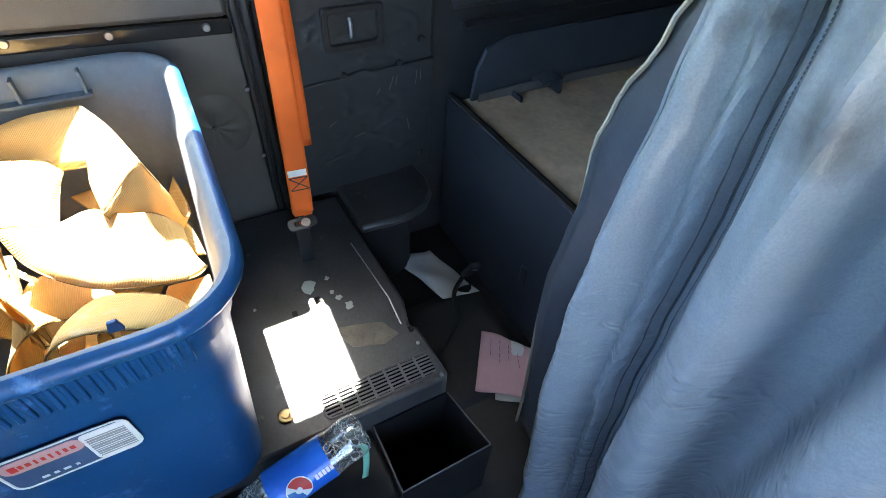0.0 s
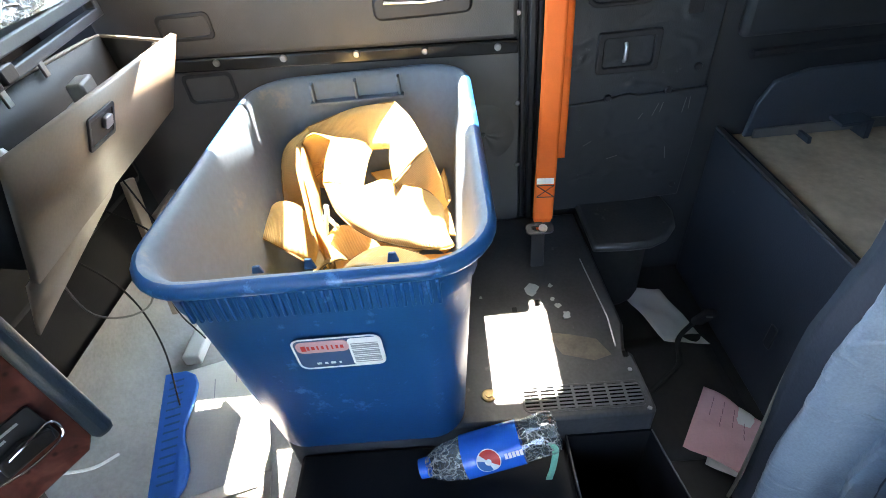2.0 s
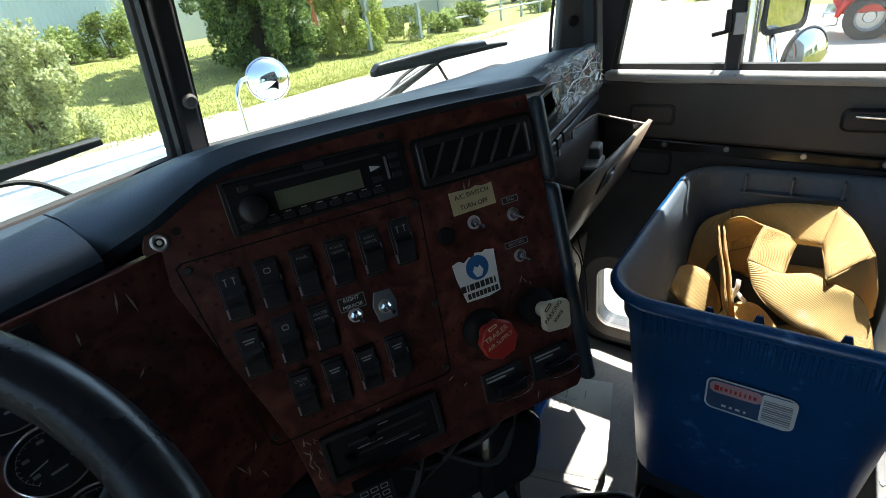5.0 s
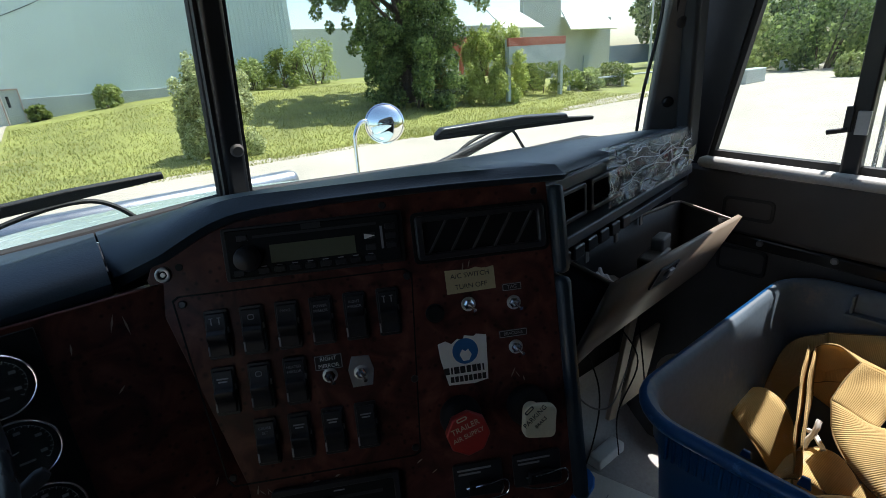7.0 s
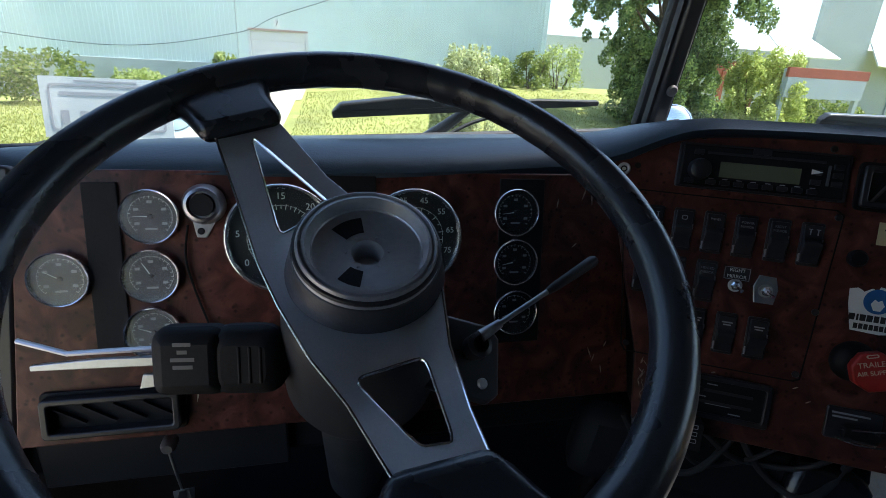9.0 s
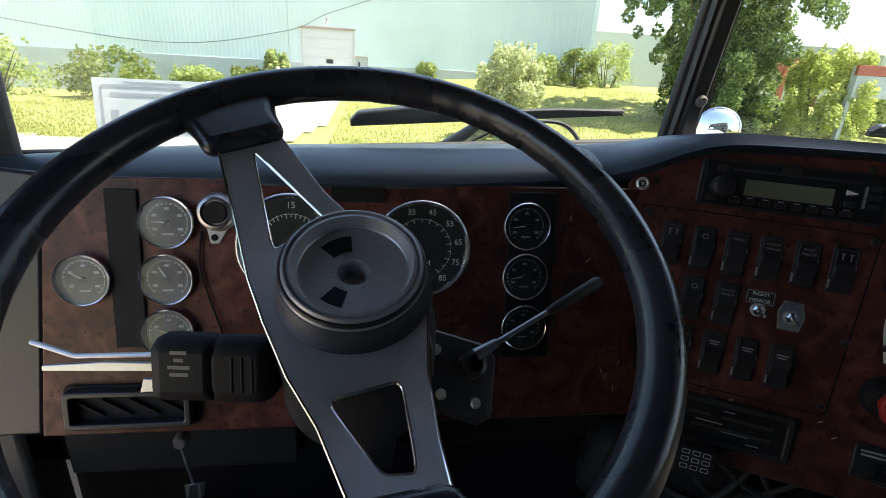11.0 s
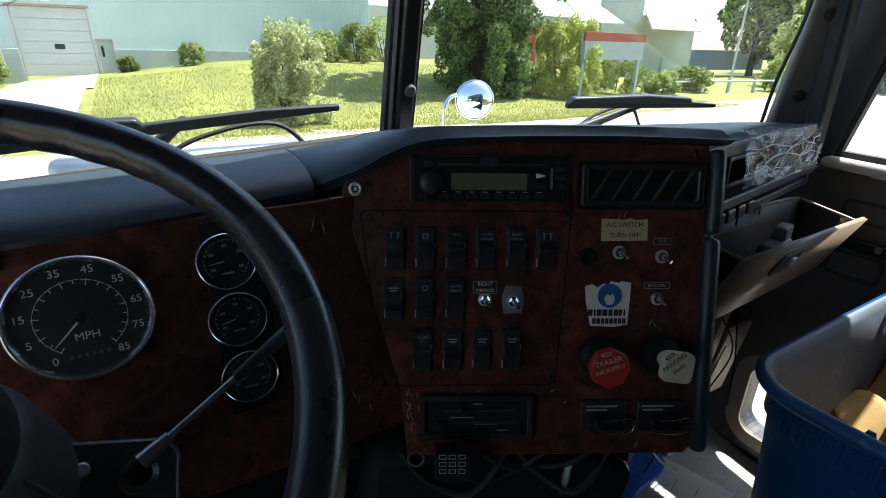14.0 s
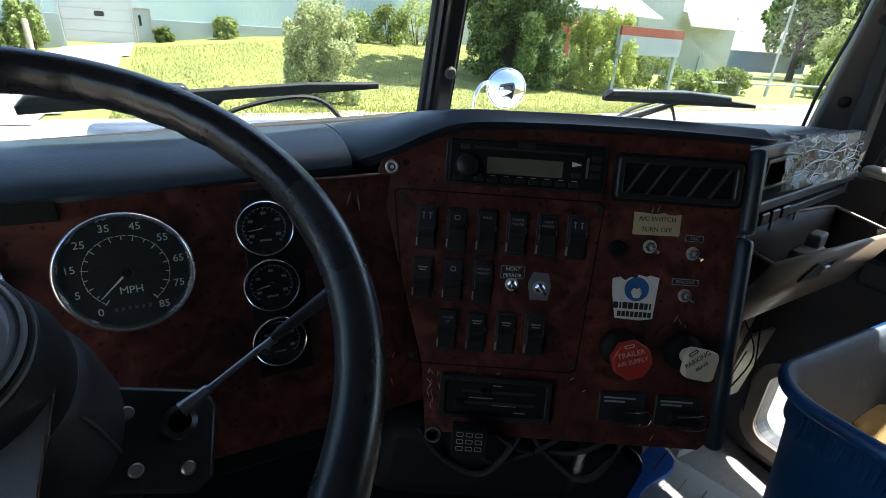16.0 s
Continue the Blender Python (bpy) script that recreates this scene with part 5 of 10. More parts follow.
def build_turn_signal():
    m = axes((-0.602, 0.358, 0.962), (0.98, -0.15, 0.04), (-0.03, 0.25, 0.96)) @ Matrix.Scale(0.76, 4)
    ob = thing("turn_signal_switch", "black turn signal box with a bright lever and moulded print", "turn signal", m)
    bm = bmesh.new()
    prism(bm, rounded(0.078, 0.074, 0.016, 4, -0.018, -0.006), 0.046, pose(0, 0, -0.030))
    part("box", bm, M_BLACK, ob, bevel=0.016)
    bm = bmesh.new()
    prism(bm, rounded(0.082, 0.076, 0.024, 4, 0.040, -0.007), 0.045, pose(0, 0, -0.031))
    part("clamp", bm, M_BLACK, ob, bevel=0.018)
    bars("moulded_print", pose(-0.020, 0.016, 0.0162), [(0, 0.018), (0, 0.010), (0, 0.024), (0, 0.020)], M_PILLAR, ob, 0.004, 0.0080, "faint moulded print")
    for k in range(3):
        bm = bmesh.new()
        box(bm, (0.004, 0.040, 0.004), (0.036 + 0.011 * k, -0.008, 0.0132))
        part("ridge", bm, M_BLACK, ob, bevel=0.0018)
    bm = bmesh.new()
    prism(bm, [(-0.178, -0.0080), (-0.052, -0.0050), (-0.052, 0.0050), (-0.110, 0.0040), (-0.178, -0.0020)], 0.007, pose(0, -0.004, 0.0))
    part("lever", bm, M_STEEL, ob, "bright flat lever", bevel=0.001)
    bm = bmesh.new()
    tube(bm, [(-0.052, 0.010, 0.006), (-0.140, 0.006, 0.006), (-0.190, 0.020, 0.004)], 0.0030, 8)
    part("second_lever", bm, M_STEEL, ob, "thin second lever")
    bm = bmesh.new()
    prism(bm, [(-0.070, -0.034), (-0.052, -0.032), (-0.052, -0.018), (-0.066, -0.018)], 0.006, pose(0, 0, 0))
    part("tab", bm, M_STEEL, ob, "small bright tab", bevel=0.001)


build_turn_signal()


# ---------------------------------------------------------------- switches and fittings of the centre panel
def pm(u, v, w=0.0, turn=0.0):
    return PANEL @ pose(u, v, w, 0, 0, turn)


M_WORN = mat("worn_bright_metal", (0.62, 0.62, 0.60), rough=0.42, metal=0.85, vary=0.12, bump=0.05)
M_CHIP = mat("pale_chipped_lacquer", (0.36, 0.30, 0.24), rough=0.7, vary=0.2, bump=0.0)


def build_sub_panel():
    """A screwed-on inner panel edge: thin dark groove lines and corner screws."""
    bm = bmesh.new()
    o = [(0.004, -0.028), (0.010, -0.024), (0.248, -0.024), (0.256, -0.030), (0.243, -0.236), (0.236, -0.240), (0.036, -0.240), (0.030, -0.232)]
    cx, cy = 0.13, -0.13
    i = [(x + (0.0016 if x < cx else -0.0016), y + (0.0016 if y < cy else -0.0016)) for x, y in o]
    frame_ring(bm, o, i, 0.0007, pm(0, 0, 0))
    part("seam", bm, M_BLACK, CENTRE, "dark seam of the screwed-on switch plate", smooth=False)
    for u, v in ((0.014, -0.033), (0.250, -0.033), (0.037, -0.229), (0.237, -0.230), (0.245, -0.150), (0.246, 0.022), (0.402, 0.045), (0.090, 0.050), (0.232, 0.047)):
        screw = bolt_head(0.0042, 0.0022, pm(u, v, 0.0), M_TRIM, CENTRE, "screw", "small screw head")
    bm = bmesh.new()
    lathe(bm, [(0.0, 0.0022), (0.0022, 0.0022), (0.0024, 0.0010), (0.0042, 0.0010), (0.0046, 0.0030), (0.0062, 0.0034), (0.0078, 0.0026), (0.0084, 0.0)], pm(0, 0, 0), 28, caps=False)
    part("large_bolt", bm, M_WORN, CENTRE, "bright round washer with a dark recess")
    bm = bmesh.new()
    lathe(bm, [(0.0025, 0.0), (0.0025, 0.0014), (0.0041, 0.0014), (0.0041, 0.0)], pm(0, 0, 0), 24, caps=False)
    part("recess", bm, M_BLACK, CENTRE, "dark recess", smooth=False)
    # pale scratches and chips in the lacquer
    rng = random.Random(4)
    for u, v, a, ln in ((0.359, -0.160, 60, 0.012), (0.364, -0.163, 120, 0.010), (0.371, -0.169, 100, 0.006), (0.313, -0.030, 80, 0.010), (0.320, -0.028, 70, 0.009), (0.240, -0.247, 30, 0.008), (0.098, -0.252, 20, 0.007), (0.123, -0.250, 10, 0.009), (0.147, -0.247, 15, 0.006), (0.281, -0.219, 40, 0.008), (0.349, -0.318, 65, 0.012), (0.333, -0.300, 60, 0.010), (0.300, -0.262, 50, 0.006), (0.256, -0.262, 30, 0.007), (0.268, -0.012, 85, 0.008), (0.085, -0.296, 70, 0.010), (0.105, -0.286, 110, 0.007), (0.395, -0.205, 75, 0.008)):
        bm = bmesh.new()
        w = rng.uniform(0.0006, 0.0013)
        prism(bm, [(-ln / 2, -w * 0.3), (-ln * 0.1, -w), (ln / 2, 0.0), (ln * 0.15, w), (-ln * 0.3, w * 0.7)], 0.0003, pm(u, v, 0.0002, a))
        part("scratch", bm, M_CHIP, CENTRE, "pale chip in the lacquer", smooth=False)
    for u, v, a, ln in ((0.097, 0.023, 70, 0.020), (0.108, 0.017, 95, 0.022), (0.087, -0.045, 40, 0.010), (0.119, -0.197, 110, 0.018), (0.138, -0.222, 100, 0.014), (0.142, -0.186, 60, 0.010), (0.060, 0.010, 80, 0.012), (0.125, -0.205, 70, 0.012), (-0.330, -0.205, 60, 0.008), (-0.385, -0.215, 80, 0.016)):
        bm = bmesh.new()
        prism(bm, [(-ln / 2, 0.0), (0.0, -0.0010), (ln / 2, 0.0004), (0.0, 0.0010)], 0.0003, GAUGES @ pose(u, v, 0.0002, 0, 0, a))
        part("scratch", bm, M_CHIP, GAUGE_PANEL, "pale scratch in the lacquer", smooth=False)
    # lacquer flaked away round the panel's lower corner
    for k in range(22):
        bm = bmesh.new()
        ln, w = rng.uniform(0.003, 0.012), rng.uniform(0.0004, 0.0010)
        prism(bm, [(-ln / 2, 0.0), (-ln * 0.1, -w), (ln / 2, w * 0.3), (ln * 0.1, w)], 0.0003, pm(0.060 + 0.055 * rng.random() ** 2, -0.246 - 0.055 * rng.random(), 0.0002, rng.uniform(60, 130)))
        part("scratch", bm, M_CHIP, CENTRE, "pale chip in the lacquer", smooth=False)
    bm = bmesh.new()
    lathe(bm, [(0.0, 0.0), (0.0038, 0.0), (0.0038, 0.0006), (0.0, 0.0006)], pm(0.0165, 0.006, 0.0002), 14)
    part("screw_hole", bm, M_BLACK, CENTRE, "empty dark screw hole", smooth=False)


build_sub_panel()


def build_radio():
    ob = thing("car_radio", "black car radio with a dull unlit display and small buttons", "radio", pm(0.157, 0.0125, 0.0))
    w, h = 0.188, 0.056
    bm = bmesh.new()
    frame_ring(bm, rounded(w, h, 0.003, 3), rounded(w - 0.010, h - 0.008, 0.002, 3), 0.006)
    part("bezel", bm, M_TRIM, ob, bevel=0.0012)
    bm = bmesh.new()
    prism(bm, rounded(w - 0.008, h - 0.006, 0.002, 3), 0.010, pose(0, 0, -0.001))
    face = part("face", bm, M_BLACK, ob, bevel=0.0015)
    bm = bmesh.new()
    box(bm, (0.088, 0.019, 0.0012), (-0.002, -0.003, 0.0096))
    part("display", bm, M_LCD, face, "grey-green unlit display", smooth=False)
    bm = bmesh.new()
    lathe(bm, [(0.0135, 0.009), (0.0135, 0.013), (0.0118, 0.021), (0.0105, 0.022), (0.0, 0.022)], pose(-0.069, -0.005, 0), 28)
    part("knob", bm, M_TRIM, face, "round black volume knob")
    bm = bmesh.new()
    box(bm, (0.128, 0.0028, 0.001), (0.002, 0.0165, 0.0094))
    part("disc_slot", bm, M_DARK_PRINT, face, "narrow disc slot", smooth=False)
    bm = bmesh.new()
    box(bm, (0.020, 0.006, 0.0008), (-0.002, 0.0218, 0.0094))
    part("maker_plate", bm, M_TRIM, face, "small grey maker's plate", smooth=False)
    for k in range(8):
        bm = bmesh.new()
        box(bm, (0.0115, 0.0058, 0.0030), (-0.054 + 0.0158 * k, -0.0195, 0.010))
        part("button", bm, M_TRIM, face, bevel=0.0008)
        bm = bmesh.new()
        box(bm, (0.006, 0.0010, 0.0004), (-0.054 + 0.0158 * k, -0.0150, 0.0094))
        part("print", bm, M_GREY_PRINT, face, smooth=False)
    for k, (x, y) in enumerate(((0.058, 0.004), (0.058, -0.008), (0.080, 0.012), (0.080, 0.002), (0.080, -0.008), (-0.072, 0.0165), (-0.079, -0.0195))):
        bm = bmesh.new()
        box(bm, (0.011, 0.0062, 0.0028), (x, y, 0.010))
        part("button", bm, M_TRIM, face, bevel=0.0008)
    bm = bmesh.new()
    prism(bm, [(0.052, 0.001), (0.064, 0.004), (0.052, 0.007)], 0.0005, pose(0, 0, 0.0116))
    part("arrow_mark", bm, M_WHITE, face, "white arrow mark", smooth=False)
    bm = bmesh.new()
    box(bm, (0.0026, 0.024, 0.0020), (0.0705, 0.001, 0.0098))
    part("bright_strip", bm, M_STEEL, face, "bright upright strip", smooth=False)
    return ob


build_radio()


def build_vent(name, m, w, h, slats, lean, label, blade=None, deep=0.009):
    ob = thing(name, label, "air vent", m)
    bm = bmesh.new()
    frame_ring(bm, rounded(w, h, 0.005, 3), rounded(w - 0.016, h - 0.014, 0.003, 3), deep)
    part("frame", bm, M_TRIM, ob, bevel=0.002)
    bm = bmesh.new()
    frame_ring(bm, rounded(w + 0.008, h + 0.008, 0.006, 3), rounded(w - 0.001, h - 0.001, 0.005, 3), 0.004)
    part("outer_lip", bm, M_BLACK, ob, "thin outer lip", bevel=0.001)
    bm = bmesh.new()
    box(bm, (w - 0.014, h - 0.012, 0.002), (0, 0, 0.0012))
    part("cavity", bm, M_BLACK, ob, "dark cavity", smooth=False)
    for k in range(slats):
        x = -w / 2 + 0.024 + (w - 0.048) * k / (slats - 1)
        bm = bmesh.new()
        box(bm, (0.0020, h - 0.008, 0.006), (0, 0, 0), pose(x, 0, 0.0045, 0, 0, lean))
        part("slat", bm, blade or M_PAD, ob)
    return ob


build_vent("air_vent", pm(0.337, 0.0065, 0.0), 0.146, 0.049, 5, -32, "black plastic air vent with slanted broken slats in the burl panel")
build_vent("air_vent", GAUGES @ pose(-0.4715, -0.224, 0.0), 0.140, 0.047, 4, 58, "black plastic air vent low beside the steering column", M_BLACK, 0.016)


def build_rocker(label):
    ob = thing("rocker_switch", label, "switch", Matrix.Identity(4), group="rocker switches on the centre panel")
    bm = bmesh.new()
    prism(bm, rounded(0.0242, 0.0530, 0.0022, 2), 0.0035)
    part("frame", bm, M_TRIM, ob, bevel=0.0008)
    bm = bmesh.new()
    outline = [(-0.0235, 0.0034), (-0.0228, 0.0058), (-0.0125, 0.0064), (-0.0085, 0.0085), (-0.0035, 0.0122), (0.0015, 0.0124), (0.0045, 0.0084), (0.0065, 0.0072), (0.0228, 0.0066), (0.0235, 0.0034)]
    m = Matrix(((0, 0, 1, -0.0098), (1, 0, 0, 0), (0, 1, 0, 0), (0, 0, 0, 1)))
    prism(bm, outline, 0.0196, m)
    part("rocker", bm, M_TRIM, ob, bevel=0.0009)
    for y, w in ((-0.0185, 0.004), ):
        bm = bmesh.new()
        box(bm, (0.0016, 0.010, 0.0016), (-0.0110, -0.017, 0.0040))
        part("worn_edge", bm, M_GREY_PRINT, ob, "pale worn edge", smooth=False)
        bm = bmesh.new()
        box(bm, (0.0016, 0.006, 0.0016), (0.0110, 0.004, 0.0040))
        part("worn_edge", bm, M_GREY_PRINT, ob, "pale worn edge", smooth=False)
    return ob


def build_rockers():
    spots = [(0.0455 + 0.0360 * k, -0.0690, ROW1[k]) for k in range(6)] + [(0.0440 + 0.0368 * k, -0.1310, ROW2[k]) for k in range(3)] + [(0.0785 + 0.0360 * k, -0.1935, ROW3[k]) for k in range(4)]
    first = build_rocker("black rocker switch with worn white legend on burl panel")
    first.matrix_basis = pm(*spots[0][:2])
    made = [first] + [copy_thing(first, pm(u, v)) for u, v, _ in spots[1:]]
    for ob, (_, _, words) in zip(made, spots):
        label_rocker(ob, words)


def label_rocker(ob, words):
    m = pose(0, 0.0148, 0.0072, -2, 0, 0)
    if words == "=":
        bars("legend", m, [(0, 0.012), (0, 0.009)], M_GREY_PRINT, ob, label="faint white legend")
    elif words == "|":
        bm = bmesh.new()
        for x in (-0.004, 0.004):
            box(bm, (0.0012, 0.007, 0.0004), (x, 0, 0.0003), m)
            box(bm, (0.004, 0.0010, 0.0004), (x, 0.0035, 0.0003), m)
        part("legend", bm, M_GREY_PRINT, ob, "faint white symbol", smooth=False)
    elif words == "o":
        bm = bmesh.new()
        frame_ring(bm, rounded(0.007, 0.006, 0.002, 3), rounded(0.0048, 0.0038, 0.001, 3), 0.0004, m)
        part("legend", bm, M_GREY_PRINT, ob, "faint white symbol", smooth=False)
    else:
        for i, line in enumerate(words.split("/")):
            writing("legend", line, 0.0041, m @ pose(0, 0.002 - 0.0052 * i, 0.0003), M_GREY_PRINT, ob)


ROW1 = ["|", "o", "PANEL", "POWER/MIRROR", "RIGHT/MIRROR", "|"]
ROW2 = ["=", "o", "HEATED/MIRROR"]
ROW3 = ["CRUISE/SET", "=", "=", "="]
build_rockers()


def build_toggle(u, v, label, plate=None, lean=-24):
    ob = thing("toggle_switch", label, "switch", pm(u, v), group="toggle switches on the centre panel")
    z = 0.0
    if plate:
        bm = bmesh.new()
        prism(bm, [(-0.011, -0.016), (0.011, -0.016), (0.014, 0.002), (0.010, 0.018), (-0.009, 0.019), (-0.014, 0.004)], 0.0016)
        part("plate", bm, M_STEEL, ob, "dull pale metal plate", bevel=0.0006)
        z = 0.0016
    bm = bmesh.new()
    lathe(bm, [(0.0082, z), (0.0082, z + 0.0008), (0.0070, z + 0.0012), (0.0, z + 0.0012)], None, 22)
    part("washer", bm, M_WORN, ob, "round steel washer")
    bm = bmesh.new()
    lathe(bm, [(0.0062, z + 0.001), (0.0062, z + 0.0036), (0.0054, z + 0.0042), (0.0036, z + 0.0058), (0.0, z + 0.0058)], None, 6)
    part("nut", bm, M_CHROME, ob, "steel hexagon nut")
    bm = bmesh.new()
    a = V((0, 0, z + 0.005))
    b = a + V((0.0045, -0.0050, 0.010))
    tube(bm, [a, a.lerp(b, 0.5), b], [0.0014, 0.0017, 0.0023], 10)
    part("lever", bm, M_CHROME, ob, "chrome bat lever")
    return ob


build_toggle(0.315, -0.0735, "chrome toggle switch below a yellowed paper label")
build_toggle(0.3675, -0.0785, "chrome toggle switch under a tag label strip")
build_toggle(0.3650, -0.1305, "chrome toggle switch under a beacon label strip")
build_toggle(0.1535, -0.1315, "small chrome toggle switch under a mirror label")
build_toggle(0.1875, -0.1330, "chrome toggle switch on a dull pale plate", plate=True)


def build_label(name, u, v, w, h, material, lines, size, ink, label, turn=0.0, torn=False):
    ob = thing(name, label, "label", pm(u, v, 0.0, turn))
    bm = bmesh.new()
    n = 8
    if torn:
        top = [(w / 2 - w * k / n, h / 2 + random.uniform(-0.0012, 0.0012)) for k in range(n + 1)]
        prism(bm, top + [(-w / 2, -h / 2), (w / 2, -h / 2)], 0.0008)
    else:
        prism(bm, [(-w / 2, -h / 2), (w / 2, -h / 2), (w / 2, h / 2), (-w / 2, h / 2)], 0.0008)
    part("strip", bm, material, ob, smooth=False)
    if material is M_TRIM:
        bm = bmesh.new()
        frame_ring(bm, rounded(w - 0.0008, h - 0.0008, 0.0008, 2), rounded(w - 0.0022, h - 0.0022, 0.0006, 2), 0.0003, pose(0, 0, 0.0008))
        part("border", bm, M_GREY_PRINT, ob, "thin pale engraved border", smooth=False)
    for i, t in enumerate(lines):
        y = (len(lines) - 1) * h * 0.24 - i * h * 0.48
        writing("lettering_line", t, size, pose(0, y, 0.0010), ink, ob)
    return ob


build_label("paper_label", 0.320, -0.0465, 0.056, 0.026, M_TAPE, ["A/C SWITCH", "TURN OFF"], 0.0078, M_DARK_PRINT, "yellowed handwritten paper label taped above a toggle switch", 1.0, True)
build_label("name_strip", 0.3668, -0.0602, 0.0225, 0.0085, M_TRIM, ["TAG"], 0.0058, M_GREY_PRINT, "small black engraved name strip above a toggle")
build_label("name_strip", 0.3632, -0.1140, 0.0330, 0.0085, M_TRIM, ["BEACONS"], 0.0050, M_GREY_PRINT, "long black engraved name strip above a toggle")
build_label("name_strip", 0.1535, -0.1165, 0.0300, 0.0165, M_TRIM, ["RIGHT", "MIRROR"], 0.0062, M_WHITE, "black embossed tape label above a small toggle")


def build_sticker():
    ob = thing("sticker", "torn white sticker with a blue round emblem on the burl panel", "sticker", pm(0, 0, 0.0006))
    bm = bmesh.new()
    prism(bm, [(0.2750, -0.1150), (0.2765, -0.1330), (0.2830, -0.1640), (0.3130, -0.1655), (0.3290, -0.1625), (0.3315, -0.1110), (0.3200, -0.1085), (0.3165, -0.1108), (0.3060, -0.1085), (0.3040, -0.1140), (0.2980, -0.1115), (0.2905, -0.1165), (0.2840, -0.1125)][::-1], 0.0006)
    part("paper", bm, M_PAPER, ob, smooth=False)
    bm = bmesh.new()
    lathe(bm, [(0.0, 0.0), (0.0148, 0.0), (0.0148, 0.0004), (0.0, 0.0004)], pose(0.3055, -0.1265, 0.0008), 30)
    part("emblem", bm, M_BLUE_PRINT, ob, "blue round emblem", smooth=False)
    bm = bmesh.new()
    prism(bm, [(0.2985, -0.130), (0.302, -0.1375), (0.309, -0.1375), (0.3125, -0.131), (0.309, -0.124), (0.3055, -0.1265), (0.302, -0.124)], 0.0004, pose(0, 0, 0.0013))
    part("emblem_shape", bm, M_PAPER, ob, "pale shape on the emblem", smooth=False)
    bm = bmesh.new()
    for x, w in ((0.2822, 0.006), (0.2880, 0.002), (0.2935, 0.006), (0.3005, 0.006), (0.3075, 0.005), (0.3140, 0.005), (0.3195, 0.004), (0.3245, 0.002)):
        box(bm, (w, 0.0078, 0.0004), (x, -0.1475, 0.0009))
    for k in range(8):
        box(bm, (0.0042, 0.0066, 0.0004), (0.2875 + 0.0053 * k, -0.1580, 0.0009))
    part("lettering", bm, M_DARK_PRINT, ob, "two rows of dark blue bars", smooth=False)
    return ob


build_sticker()


def build_air_knob(name, u, v, shape, material, words, label, turn):
    ob = thing(name, label, "knob", pm(u, v))
    bm = bmesh.new()
    lathe(bm, [(0.0245, 0.0), (0.0245, 0.004), (0.021, 0.010), (0.015, 0.0125), (0.013, 0.014), (0.0, 0.014)], None, 32)
    part("boot", bm, M_BLACK, ob, "round black rubber boot")
    bm = bmesh.new()
    lathe(bm, [(0.0095, 0.012), (0.0095, 0.040), (0.0, 0.040)], None, 20)
    part("stem", bm, material, ob)
    bm = bmesh.new()
    m = pose(0, 0, 0.038, 0, 0, turn)
    if shape == "octagon":
        prism(bm, [(0.0240 * math.cos(radians(22.5 + 45 * k)), 0.0240 * math.sin(radians(22.5 + 45 * k))) for k in range(8)], 0.011, m)
    else:
        prism(bm, rounded(0.036, 0.036, 0.007, 4), 0.011, m @ pose(0, 0, 0, 0, 0, -46))
    knob = part("knob_cap", bm, material, ob, bevel=0.002)
    ink = M_CREAM if shape == "octagon" else M_DARK_PRINT
    for i, (t, size) in enumerate(words):
        writing("lettering_line", t, size, pose(0, 0, 0.0492, 0, 0, turn) @ pose(0, 0.009 - i * 0.0095, 0.0002), ink, knob)
    bm = bmesh.new()
    frame_ring(bm, rounded(0.012, 0.004, 0.0018, 3, 0, 0.0185), rounded(0.009, 0.0022, 0.001, 3, 0, 0.0185), 0.0004, pose(0, 0, 0.0492, 0, 0, turn))
    part("mark", bm, ink, knob, "small printed mark", smooth=False)
    return ob


build_air_knob("trailer_air_knob", 0.2925, -0.2015, "octagon", M_RED, [("TRAILER", 0.0086), ("AIR SUPPLY", 0.0070)], "red eight-sided pull knob with worn white lettering", 18)
build_air_knob("parking_brake_knob", 0.3715, -0.2010, "square", M_CREAM, [("PARKING", 0.0078), ("BRAKE", 0.0054)], "cream square pull knob with dark lettering on black boot", 38)


def build_flip_lever(u, v):
    ob = thing("lever_switch", "black lock lever switch with a bright bent wire guard", "switch", pm(u, v), group="lever switches")
    bm = bmesh.new()
    prism(bm, rounded(0.058, 0.040, 0.003, 2), 0.004)
    part("plate", bm, M_TRIM, ob, bevel=0.001)
    bars("legend", pose(0, 0.013, 0.004), [(-0.004, 0.040), (-0.010, 0.026)], M_GREY_PRINT, ob, 0.0022, 0.0048)
    bm = bmesh.new()
    prism(bm, [(-0.014, -0.012), (0.024, -0.014), (0.027, -0.004), (0.010, 0.004), (-0.012, 0.002)], 0.010, pose(0, -0.002, 0.004))
    part("lever", bm, M_BLACK, ob, bevel=0.002)
    bm = bmesh.new()
    tube(bm, curve_pts([(-0.016, -0.006, 0.010), (0.010, 0.000, 0.017), (0.028, 0.003, 0.018), (0.032, -0.006, 0.018), (0.026, -0.016, 0.017), (0.0, -0.018, 0.016), (-0.020, -0.016, 0.010)], 5), 0.0011, 8)
    part("guard", bm, M_CHROME, ob, "bright bent wire guard")
    return ob


build_flip_lever(0.305, -0.279)
build_flip_lever(0.376, -0.279)


